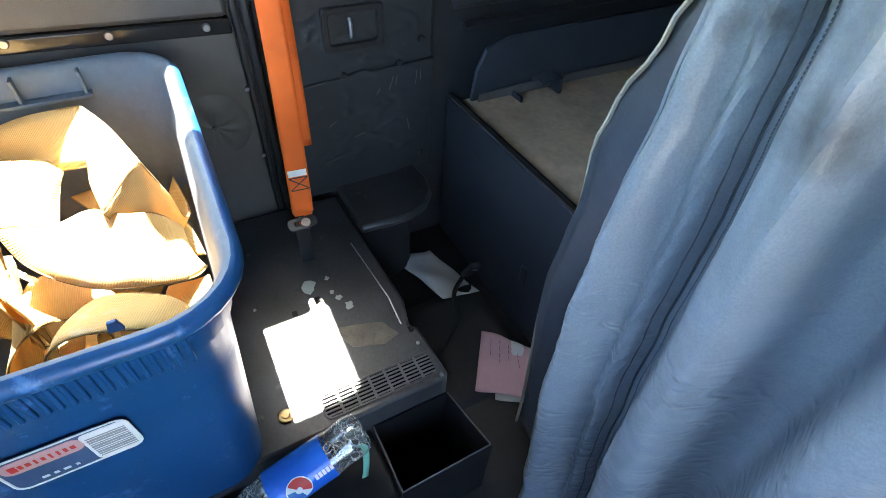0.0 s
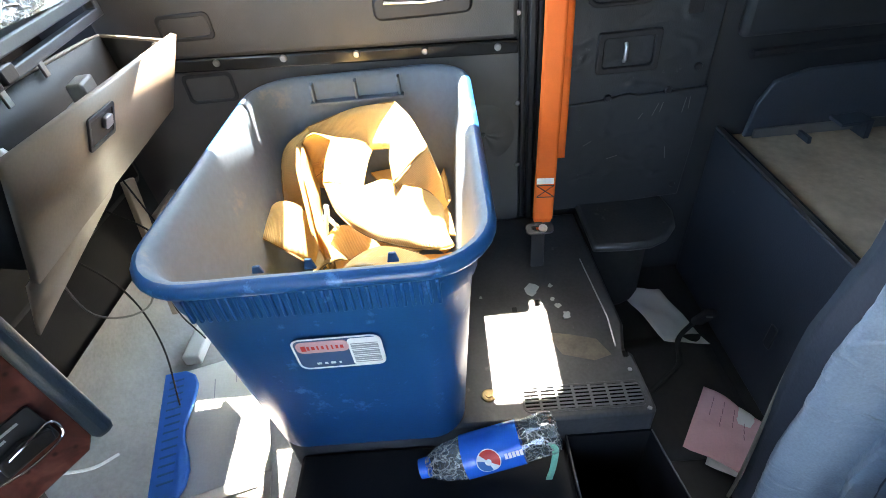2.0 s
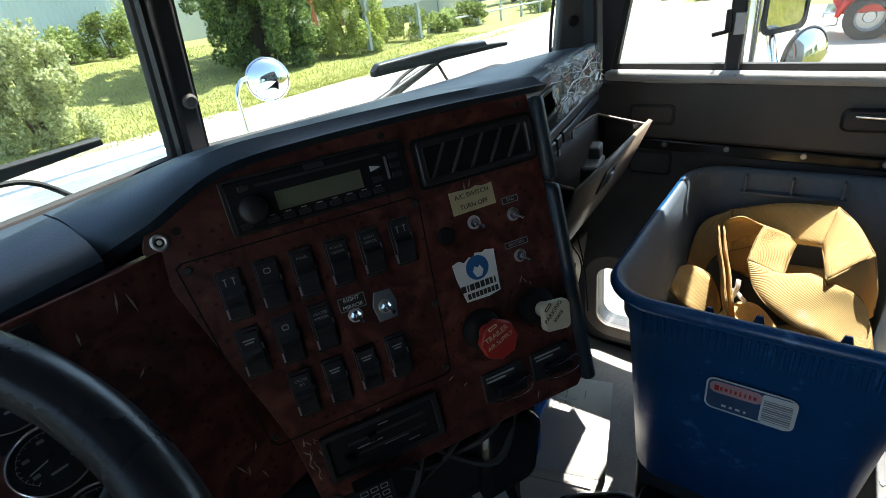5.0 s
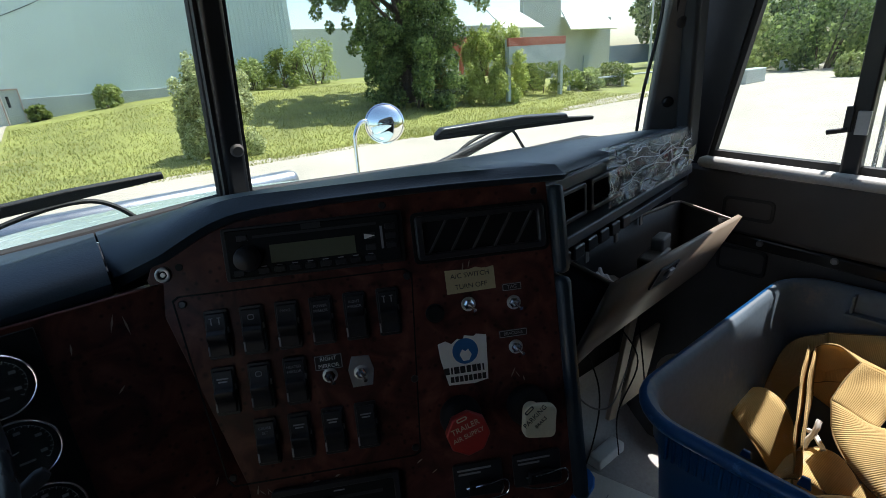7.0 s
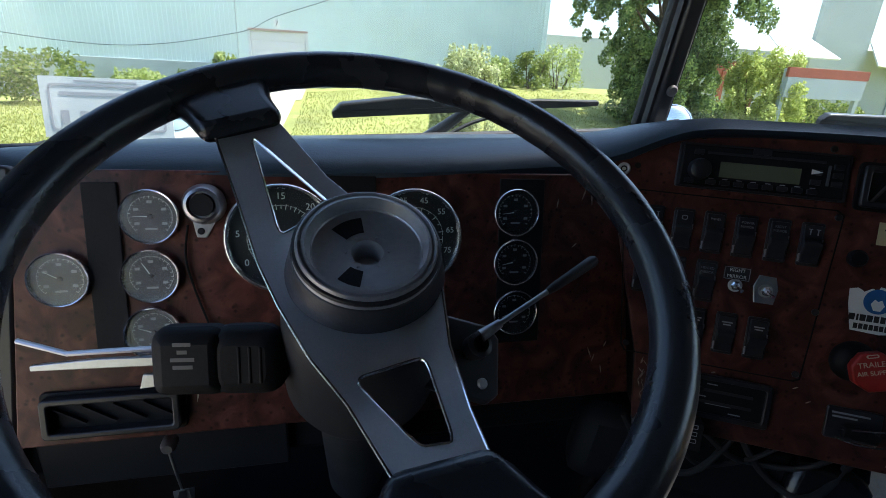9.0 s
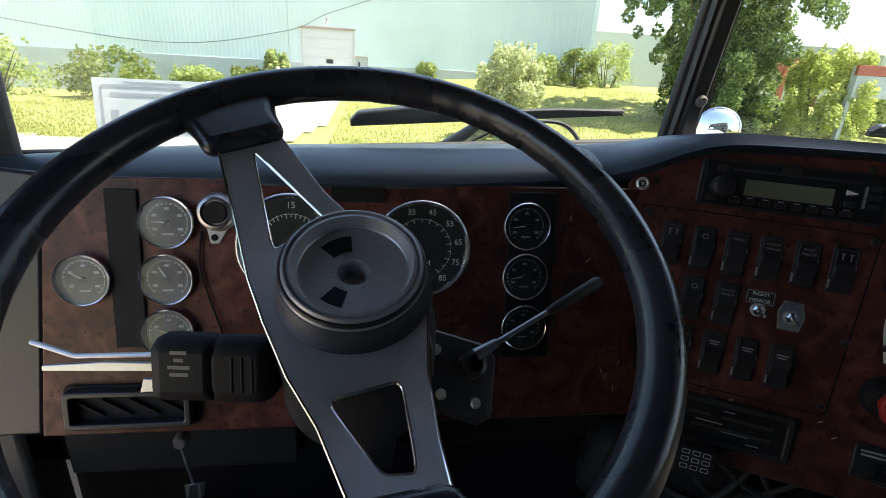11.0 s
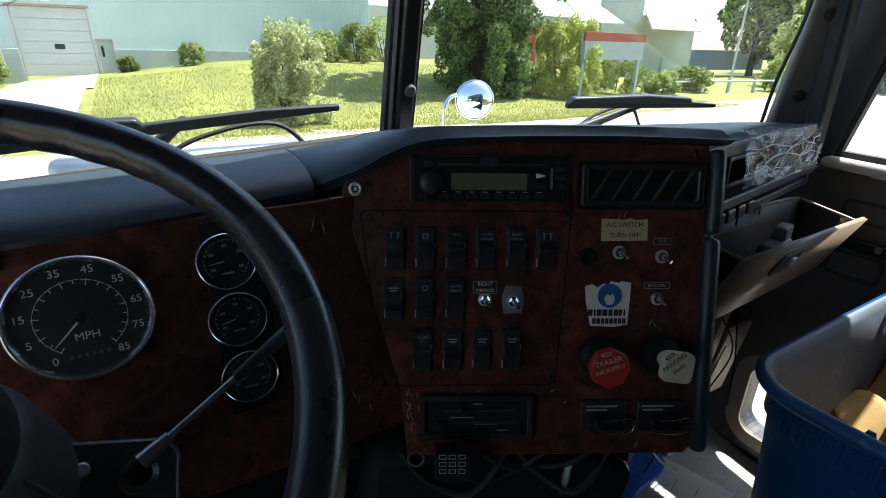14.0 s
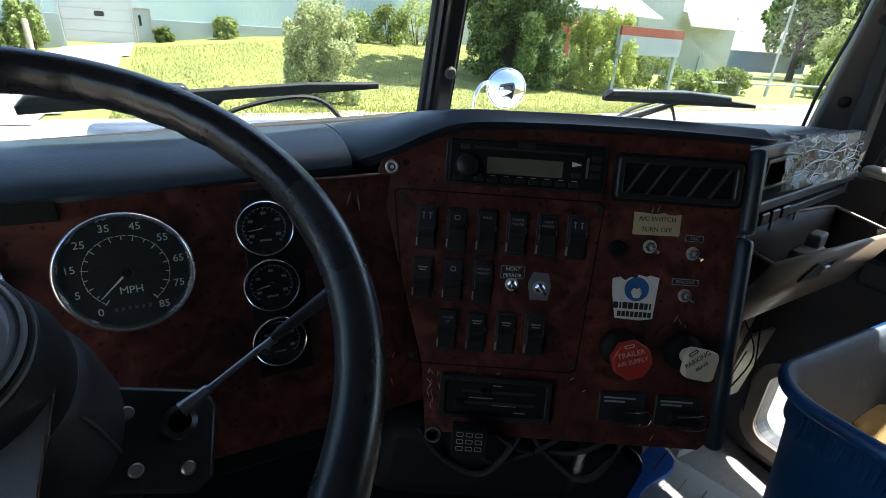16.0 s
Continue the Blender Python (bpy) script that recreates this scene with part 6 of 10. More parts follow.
def build_heater():
    ob = thing("heater_control", "black heater control panel with two slide slots", "heater control", pm(0.145, -0.278))
    bm = bmesh.new()
    frame_ring(bm, rounded(0.140, 0.056, 0.004, 3), rounded(0.126, 0.043, 0.003, 3), 0.0085)
    part("frame", bm, M_TRIM, ob, "raised black frame", bevel=0.0012)
    bm = bmesh.new()
    prism(bm, rounded(0.127, 0.044, 0.003, 3), 0.0050)
    part("face", bm, M_BLACK, ob, bevel=0.0005)
    for y in (0.008, -0.007):
        bm = bmesh.new()
        box(bm, (0.092, 0.0036, 0.001), (0.004, y, 0.0054))
        part("slot", bm, M_DARK_PRINT, ob, "slide slot", smooth=False)
        bm = bmesh.new()
        box(bm, (0.010, 0.0085, 0.009), (-0.030 + y * 2, y, 0.010))
        part("slider", bm, M_BLACK, ob, bevel=0.0015)
    bars("legend", pose(0.002, 0.0165, 0.0052), [(0.0, 0.012), (0.03, 0.020), (-0.02, 0.03), (0.01, 0.03), (0.03, 0.014)], M_GREY_PRINT, ob, 0.0014, 0.0085)
    return ob


build_heater()
bm = bmesh.new()
lathe(bm, [(0.0, 0.0), (0.0105, 0.0), (0.0105, 0.004), (0.008, 0.007), (0.0, 0.006)], pm(0.276, -0.0785), 24)
tagged(part("push_button", bm, M_BLACK), "round black push button on the burl panel", "button")


def build_below_panel():
    """Things hanging in the dark below the centre panel."""
    ob = thing("diagnostic_socket", "black diagnostic block with pale square print under the panel", "socket", axes((-0.085, 0.400, 0.790), (0.877, -0.481, 0), (0.1, 0.2, 0.97)) @ Matrix.Scale(0.70, 4))
    bm = bmesh.new()
    box(bm, (0.060, 0.052, 0.03), (0, -0.012, -0.016))
    part("body", bm, M_BLACK, ob, bevel=0.002)
    for i in range(3):
        for j in range(3):
            bm = bmesh.new()
            frame_ring(bm, rounded(0.012, 0.008, 0.001, 1, -0.017 + 0.016 * i, 0.006 - 0.013 * j), rounded(0.0098, 0.0058, 0.001, 1, -0.017 + 0.016 * i, 0.006 - 0.013 * j), 0.0005, pose(0, 0, -0.0008))
            part("print", bm, M_GREY_PRINT, ob, smooth=False)
    ob = thing("power_socket", "round black power socket with a bright ring", "socket", axes((-0.105, 0.455, 0.757), (0.877, -0.481, 0), (0.1, 0.2, 0.97)) @ Matrix.Scale(0.75, 4))
    bm = bmesh.new()
    lathe(bm, [(0.0, -0.03), (0.013, -0.03), (0.013, 0.004), (0.010, 0.004), (0.010, -0.02), (0.0, -0.02)], None, 24)
    part("barrel", bm, M_TRIM, ob)
    bm = bmesh.new()
    lathe(bm, [(0.0145, 0.001), (0.0145, 0.006), (0.0115, 0.006), (0.0115, 0.001)], None, 24, caps=False)
    part("ring", bm, M_STEEL, ob, "dull bright ring")
    bm = bmesh.new()
    prism(bm, [(-0.05, -0.46), (0.315, -0.46), (0.345, -0.34), (-0.03, -0.34)], 0.10, PANEL @ pose(0.03, 0.005, -0.135))
    ob = thing("lower_console", "black rounded console below the centre panel", "console")
    part("body", bm, M_BLACK, ob, bevel=0.028)
    bm = bmesh.new()
    prism(bm, [(0.215, -0.455), (0.300, -0.450), (0.330, -0.372), (0.300, -0.348), (0.235, -0.345)], 0.030, PANEL @ pose(0.03, 0.005, -0.045))
    part("corner_cover", bm, M_GLOSSBLACK, ob, "smooth glossy black corner cover", bevel=0.014)
    # loose cables below the panel
    for k, (x0, x1, sag) in enumerate(((0.10, 0.24, 0.050), (0.15, 0.30, 0.035), (0.05, 0.19, 0.070), (0.20, 0.33, 0.060))):
        cable = thing("hanging_cable", "black cable looping below the centre panel", "cable", group="cables below the panel")
        bm = bmesh.new()
        q = [PANEL @ V((x0 + (x1 - x0) * i / 12, -0.332 - sag * math.sin(math.pi * i / 12) + 0.0012 * math.sin(i * 1.1 + k), -0.022 + 0.010 * math.sin(i * 0.6 + k))) for i in range(13)]
        tube(bm, q, 0.0032 + 0.0006 * k, 8)
        part("cable_run", bm, M_RUBBER, cable)


M_GLOSSBLACK = mat("glossy_black_moulding", (0.010, 0.010, 0.011), rough=0.22, vary=0.3, scale=20, grain=160, bump=0.25)
build_below_panel()


# ---------------------------------------------------------------- gauges
def build_gauge(u, v, r, label, name="gauge", numbers=(), a0=225, a1=-45, needle=200, ticks=21, word="", group="", size=0.1, cover=None):
    ob = thing(name, label, "gauge", GAUGES @ pose(u, v, 0.0), group=group)
    bm = bmesh.new()
    lathe(bm, [(r, 0.0), (r, 0.004), (r * 0.992, 0.0070), (r * 0.975, 0.0092), (r * 0.948, 0.0102), (r * 0.920, 0.0096), (r * 0.895, 0.0070), (r * 0.880, 0.0025)], None, 48, caps=False)
    part("bezel", bm, M_BEZEL, ob, "polished chrome ring")
    bm = bmesh.new()
    lathe(bm, [(0.0, 0.0015), (r * 0.90, 0.0015), (r * 0.90, 0.0025), (0.0, 0.0025)], None, 40)
    dial = part("dial", bm, M_DIAL, ob, "black dial face", smooth=False)
    bm = bmesh.new()
    inner = 0.60 if numbers else 0.72
    for k in range(ticks):
        a = radians(a0 + (a1 - a0) * k / (ticks - 1))
        long = k % 2 == 0
        box(bm, (r * (0.10 if long else 0.06), r * 0.014, 0.0003), (r * (inner - 0.03), 0, 0.0029), pose(0, 0, 0, 0, 0, math.degrees(a)))
    for k in range(36):
        a = a0 + (a1 - a0) * (k + 0.5) / 36
        box(bm, (r * 0.010, r * 0.062, 0.0003), (r * inner, 0, 0.0029), pose(0, 0, 0, 0, 0, a))
    part("scale", bm, M_WHITE, dial, "fine pale scale", smooth=False)
    for k, t in enumerate(numbers):
        a = radians(a0 + (a1 - a0) * k / (len(numbers) - 1))
        writing("numeral", t, r * size * 2, pose(r * 0.76 * math.cos(a), r * 0.76 * math.sin(a), 0.0030), M_WHITE, dial)
    if word:
        writing("word", word, r * 0.17, pose(r * 0.02, -r * 0.30, 0.0030), M_WHITE, dial)
        for k in range(6):
            bm = bmesh.new()
            box(bm, (r * 0.045, r * 0.06, 0.0003), (r * (-0.24 + 0.095 * k), -r * 0.60, 0.0029))
            part("odometer_figure", bm, M_DIM_PRINT, dial, smooth=False)
    elif not numbers:
        bm = bmesh.new()
        for a in (210, 150, 90, 30, -30):
            box(bm, (r * 0.17, r * 0.10, 0.0003), (r * 0.52 * math.cos(radians(a)), r * 0.52 * math.sin(radians(a)), 0.0029))
        box(bm, (r * 0.4, r * 0.07, 0.0003), (0, -r * 0.45, 0.0029))
        part("print", bm, M_GREY_PRINT, dial, "small pale print", smooth=False)
    bm = bmesh.new()
    prism(bm, [(-r * 0.08, -r * 0.020), (r * 0.56, -r * 0.006), (r * 0.56, r * 0.006), (-r * 0.08, r * 0.020)], 0.0008, pose(0, 0, 0.0042, 0, 0, needle))
    part("needle", bm, M_WHITE, ob, "thin white needle", smooth=False)
    bm = bmesh.new()
    lathe(bm, [(0.0, 0.0028), (r * 0.09, 0.0028), (r * 0.08, 0.0060), (0.0, 0.0064)], None, 18)
    part("needle_cap", bm, M_BLACK, ob)
    bm = bmesh.new()
    lathe(bm, [(0.0, 0.0078), (r * 0.90, 0.0072)], None, 40, caps=False)
    g = part("cover_glass", bm, cover or M_DIALGLASS, ob, "dusty cover glass")
    g.visible_shadow = False
    return ob


M_DIM_PRINT = mat("dim_grey_print", (0.10, 0.10, 0.10), rough=0.6, vary=0.1, bump=0.0)
M_DIALGLASS = window_glass("dusty_dial_glass")
M_DIALDUST = window_glass("hazy_dial_glass", 0.20, 0.42)
build_gauge(-0.1290, -0.0300, 0.0605, "large round speedometer with white numerals and chrome ring", "speedometer", ["0", "5", "15", "25", "35", "45", "55", "65", "75", "85"], 234, -54, 224, 19, "MPH", size=0.084)
build_gauge(-0.2825, -0.0288, 0.0640, "large round tachometer with white numerals and chrome ring", "tachometer", ["0", "5", "10", "15", "20", "25", "30"], 215, -35, 216, 31, "", size=0.084)
for u, v, ndl in ((0.0015, -0.0005, 187), (0.0025, -0.0645, 192), (0.0045, -0.1315, 200)):
    build_gauge(u, v, 0.0305, "small round dark gauge with a chrome ring beside the speedometer", group="small gauges", needle=ndl)
for u, v, ndl in ((-0.4187, -0.0021, 178), (-0.4225, -0.0679, 120), (-0.4247, -0.1334, 160), (-0.5113, -0.0685, 150)):
    build_gauge(u, v, 0.0305, "small round gauge with dusty pale glass and a chrome ring", group="small gauges", needle=ndl, cover=M_DIALDUST)


def build_ignition():
    ob = thing("ignition_switch", "worn grey ignition switch with a broken mounting ear", "ignition switch", GAUGES @ pose(-0.3633, 0.011, 0))
    bm = bmesh.new()
    lathe(bm, [(0.0, 0.0), (0.0225, 0.0), (0.0225, 0.006), (0.0185, 0.016), (0.0150, 0.018), (0.0140, 0.012), (0.0, 0.012)], None, 30)
    part("body", bm, M_STEEL, ob, "dull worn metal body")
    bm = bmesh.new()
    lathe(bm, [(0.0, 0.011), (0.0128, 0.011), (0.0120, 0.017), (0.0, 0.016)], None, 24)
    part("lock", bm, M_BLACK, ob, "black key lock")
    bm = bmesh.new()
    prism(bm, [(-0.014, -0.016), (0.010, -0.020), (0.000, -0.038), (-0.010, -0.037)], 0.003)
    part("ear", bm, M_STEEL, ob, "pale metal mounting ear", bevel=0.001)
    bolt_head(0.0038, 0.003, pose(-0.005, -0.030, 0.003), M_BLACK, ob, "screw")
    ob = thing("loose_wire", "thin dark wire hanging on the burl panel", "wire", GAUGES)
    bm = bmesh.new()
    tube(bm, curve_pts([(-0.382, -0.012, 0.003), (-0.386, -0.05, 0.004), (-0.378, -0.09, 0.003), (-0.366, -0.13, 0.004), (-0.360, -0.165, 0.003)], 6), 0.0013, 6)
    part("strand", bm, M_BLACK, ob)
    ob = thing("key_ring", "small keys hanging on a knob below the dash", "keys", (-0.700, 0.520, 0.735))
    bm = bmesh.new()
    lathe(bm, [(0.0, 0), (0.009, 0), (0.009, 0.012), (0.006, 0.018), (0, 0.018)], pose(0, 0, 0.015, 90), 16)
    part("knob", bm, M_STEEL, ob)
    bm = bmesh.new()
    tube(bm, curve_pts([(0, -0.014, 0.012), (0.005, -0.016, -0.02), (0.008, -0.014, -0.05)], 5), 0.0016, 6)
    part("chain", bm, M_STEEL, ob)
    for k in range(2):
        bm = bmesh.new()
        prism(bm, [(-0.009, 0), (0.009, 0), (0.010, -0.018), (0.003, -0.022), (0.003, -0.048), (-0.003, -0.048), (-0.003, -0.022), (-0.010, -0.018)], 0.002, pose(0.008 + 0.006 * k, -0.016, -0.048, 80, 20 * k - 8, 25 * k))
        part("key", bm, M_STEEL, ob)


build_ignition()


# ---------------------------------------------------------------- glove box, film, things under the dash
def quad_sheet(bm, a, b, c, d, n=1, m=1):
    a, b, c, d = V(a), V(b), V(c), V(d)
    return grid(bm, lambda u, v: a.lerp(b, u).lerp(d.lerp(c, u), v), n, m)


def build_glovebox():
    ob = thing("glovebox", "open beige glove box hanging down from the dash", "glove box")
    tl, tr = V((0.388, 0.371, 0.953)), V((0.845, 0.399, 0.937))
    bl, br = V((0.380, 0.432, 0.806)), V((0.832, 0.450, 0.822))
    k = V((0.0, 0.135, 0.006))
    bm = bmesh.new()
    quad_sheet(bm, tl + V((-0.006, 0, 0.004)), tr + V((0.006, 0, 0.004)), br, bl)
    thick(part("front_panel", bm, M_GLOVE, ob, "pale beige front panel", bevel=0.0), 0.009, 0)
    rim_l, rim_r = tl + V((0.03, 0.128, 0.012)), tr + V((-0.015, 0.112, 0.018))
    fl, fr = bl + V((0.012, 0.06, 0.022)), br + V((-0.012, 0.05, 0.022))
    # liner on all inner faces; the shade inside is put into its colour
    bm = bmesh.new()
    t1, t2 = tl + V((0.010, 0.008, -0.002)), tr + V((-0.010, 0.008, -0.002))
    g1, g2 = bl + V((0.014, 0.006, 0.010)), br + V((-0.012, 0.006, 0.010))
    quad_sheet(bm, t1, rim_l, fl, g1, 4, 3)
    quad_sheet(bm, rim_l, rim_r, fr, fl, 8, 3)
    quad_sheet(bm, rim_r, t2, g2, fr, 4, 3)
    quad_sheet(bm, g1, g2, fr, fl, 4, 2)
    quad_sheet(bm, t1, t2, g2, g1, 4, 2)
    thick(part("bin", bm, M_BIN, ob, "inside of the bin, its shade put into near-black"), 0.004, 0)
    bm = bmesh.new()
    tube(bm, [t1, rim_l + V((-0.012, 0, 0)), rim_l + V((0.02, 0.004, 0.002)), rim_r + V((-0.03, 0.004, 0.002)), rim_r, t2], 0.0032, 8)
    part("bin_rim", bm, M_GLOVE, ob, "worn pale rim")
    # recessed latch on the front panel
    c = tl.lerp(tr, 0.385).lerp(bl.lerp(br, 0.385), 0.26)
    face = axes(c, tr - tl, tl - bl)
    bm = bmesh.new()
    frame_ring(bm, rounded(0.070, 0.046, 0.004, 2), rounded(0.058, 0.034, 0.003, 2), 0.003, face @ pose(0, 0, 0.0045))
    latch = part("latch_frame", bm, M_TRIM, ob, "dark latch frame", bevel=0.0008)
    bm = bmesh.new()
    box(bm, (0.058, 0.034, 0.002), (0, 0, 0.0050), face)
    part("latch_cup", bm, M_BIN, latch)
    bm = bmesh.new()
    prism(bm, rounded(0.020, 0.016, 0.003, 2), 0.006, face @ pose(0.010, 0.004, 0.006))
    part("latch_tongue", bm, M_STEEL, latch, "grey latch tongue", bevel=0.001)
    # lower flap under the panel
    bm = bmesh.new()
    quad_sheet(bm, bl + V((0, 0.012, -0.004)), br + V((-0.16, 0.012, -0.004)), br + V((-0.20, 0.045, -0.058)), bl + V((0, 0.05, -0.085)))
    thick(part("lower_flap", bm, M_GLOVE, ob, "pale lower flap"), 0.004)
    # contents
    can = thing("catch_block", "small grey plastic catch inside the glove box", "catch", (0.600, 0.432, 0.905))
    bm = bmesh.new()
    box(bm, (0.085, 0.035, 0.045), (0, 0, 0), pose(0, 0, 0, 0, 0, 12))
    part("block", bm, M_PILLAR, can, bevel=0.006)
    bm = bmesh.new()
    box(bm, (0.045, 0.022, 0.030), (0.03, 0.0, 0.030), pose(0, 0, 0, 0, 0, 12))
    part("lug", bm, M_PILLAR, can, bevel=0.004)
    rag = thing("crumpled_paper", "crumpled white paper lying in the glove box", "paper", (0.455, 0.432, 0.893))
    bm = bmesh.new()
    grid(bm, lambda u, v: V((u * 0.075 - 0.0375, v * 0.06 - 0.03, 0.02 + 0.03 * noise.noise(V((u * 4, v * 4, 7))))), 12, 8)
    thick(part("sheet", bm, M_PAPER, rag), 0.001)


# near-black for the shade in the bin and the latch cup
M_BIN = mat("bin_inside_shade", (0.018, 0.017, 0.016), rough=0.6, vary=0.3, scale=8, bump=0.1)
build_glovebox()


M_FOLD = mat("bright_film_fold", (0.62, 0.65, 0.68), rough=0.2, vary=0.1, bump=0.0)


def build_film():
    """Crumpled clear film taped over the outer vent of the passenger's dash."""
    ob = thing("plastic_film", "crumpled shiny clear film taped over a dash vent", "plastic film")
    a, b = V((0.505, 0.478, 1.112)), V((0.900, 0.545, 1.096))
    c, d = V((0.478, 0.455, 1.030)), V((0.870, 0.520, 1.015))

    def at(u, v):
        p, q = a.lerp(b, u), c.lerp(d, u)
        if v < 0.25:
            r = p + V((-0.004, 0.018, 0.003)) * (1 - v / 0.25)
        else:
            r = p.lerp(q, (v - 0.25) / 0.75)
        n1 = noise.noise(V((u * 5, v * 3, 1.5)))
        n2 = noise.noise(V((u * 11 + n1 * 4, v * 5 + u * 3, 5.5)))
        return r + V((0.1, -0.95, 0.3)) * (0.006 + 0.004 * n1 + 0.005 * (1 - abs(n2) * 2.2))
    bm = bmesh.new()
    grid(bm, at, 60, 30)
    film = part("film", bm, M_FOIL, ob, "crumpled clear film", smooth=True)
    for u0, v0, u1, v1 in ((0.0, 0.45, 0.9, 0.55), (0.1, 0.8, 0.75, 0.40), (0.05, 0.25, 0.35, 0.95), (0.45, 0.3, 0.95, 0.65), (0.2, 0.62, 0.98, 0.72), (0.02, 0.30, 0.42, 0.36), (0.30, 0.95, 0.62, 0.30), (0.08, 0.70, 0.50, 0.90), (0.55, 0.85, 0.96, 0.40), (0.62, 0.28, 0.70, 0.95), (0.35, 0.28, 0.55, 0.60), (0.75, 0.90, 0.99, 0.82), (0.12, 0.50, 0.30, 0.30)):
        bm = bmesh.new()
        tube(bm, [at(u0 + (u1 - u0) * k / 14, min(1, max(0, v0 + (v1 - v0) * k / 14 + 0.03 * math.sin(k)))) + V((0, -0.003, 0.001)) for k in range(15)], 0.0009, 5)
        part("fold", bm, M_FOLD, ob, "bright folded edge")
    bm = bmesh.new()
    quad_sheet(bm, (0.855, 0.516, 1.060), (0.930, 0.540, 1.058), (0.930, 0.542, 1.026), (0.855, 0.514, 1.026), 4, 2)
    thick(part("tape", bm, M_TAPE, ob, "strip of yellowed clear tape"), 0.001)


build_film()


def build_brackets():
    """Bare brackets, wires and ducts in the open space under the passenger's dash."""
    ob = thing("heater_duct", "bare black heater box and brackets under the open dash", "heater box", (0.60, 0.62, 0.62))
    bm = bmesh.new()
    box(bm, (0.62, 0.10, 0.24), (0.0, 0.05, 0.14))
    part("box", bm, M_BLACK, ob, bevel=0.02)
    for x in (-0.23, -0.18, -0.13, -0.08, -0.03):
        bm = bmesh.new()
        box(bm, (0.040, 0.018, 0.060), (x, -0.105, 0.345), pose(0, 0, 0, 0, 0, 0))
        part("fuse_block", bm, M_TRIM, ob, bevel=0.003)
    bm = bmesh.new()
    box(bm, (0.030, 0.012, 0.30), (0.16, -0.05, -0.02), pose(0, 0, 0, 0, 14, 0))
    part("bracket", bm, M_GLOVE, ob, "pale bare bracket", bevel=0.002)
    bm = bmesh.new()
    box(bm, (0.10, 0.010, 0.22), (0.235, -0.06, -0.10), pose(0, 0, 0, 8, 0, 0))
    part("bracket", bm, M_GLOVE, ob, "pale bare bracket", bevel=0.003)
    for k, pts in enumerate(([(-0.1, -0.10, 0.16), (-0.06, -0.13, 0.02), (-0.04, -0.11, -0.14), (-0.06, -0.08, -0.30)], [(0.02, -0.11, 0.13), (0.06, -0.14, 0.03), (0.03, -0.12, -0.10), (0.08, -0.10, -0.26)], [(-0.12, -0.11, 0.15), (-0.14, -0.14, 0.05), (-0.05, -0.15, -0.02), (0.05, -0.13, 0.04)], [(0.12, -0.09, 0.14), (0.10, -0.13, 0.0), (0.15, -0.12, -0.16)])):
        bm = bmesh.new()
        tube(bm, curve_pts(pts, 7), 0.0017, 6)
        part("cable", bm, M_BLACK if k != 2 else M_PILLAR, ob, "hanging thin cable")
    return ob


build_brackets()


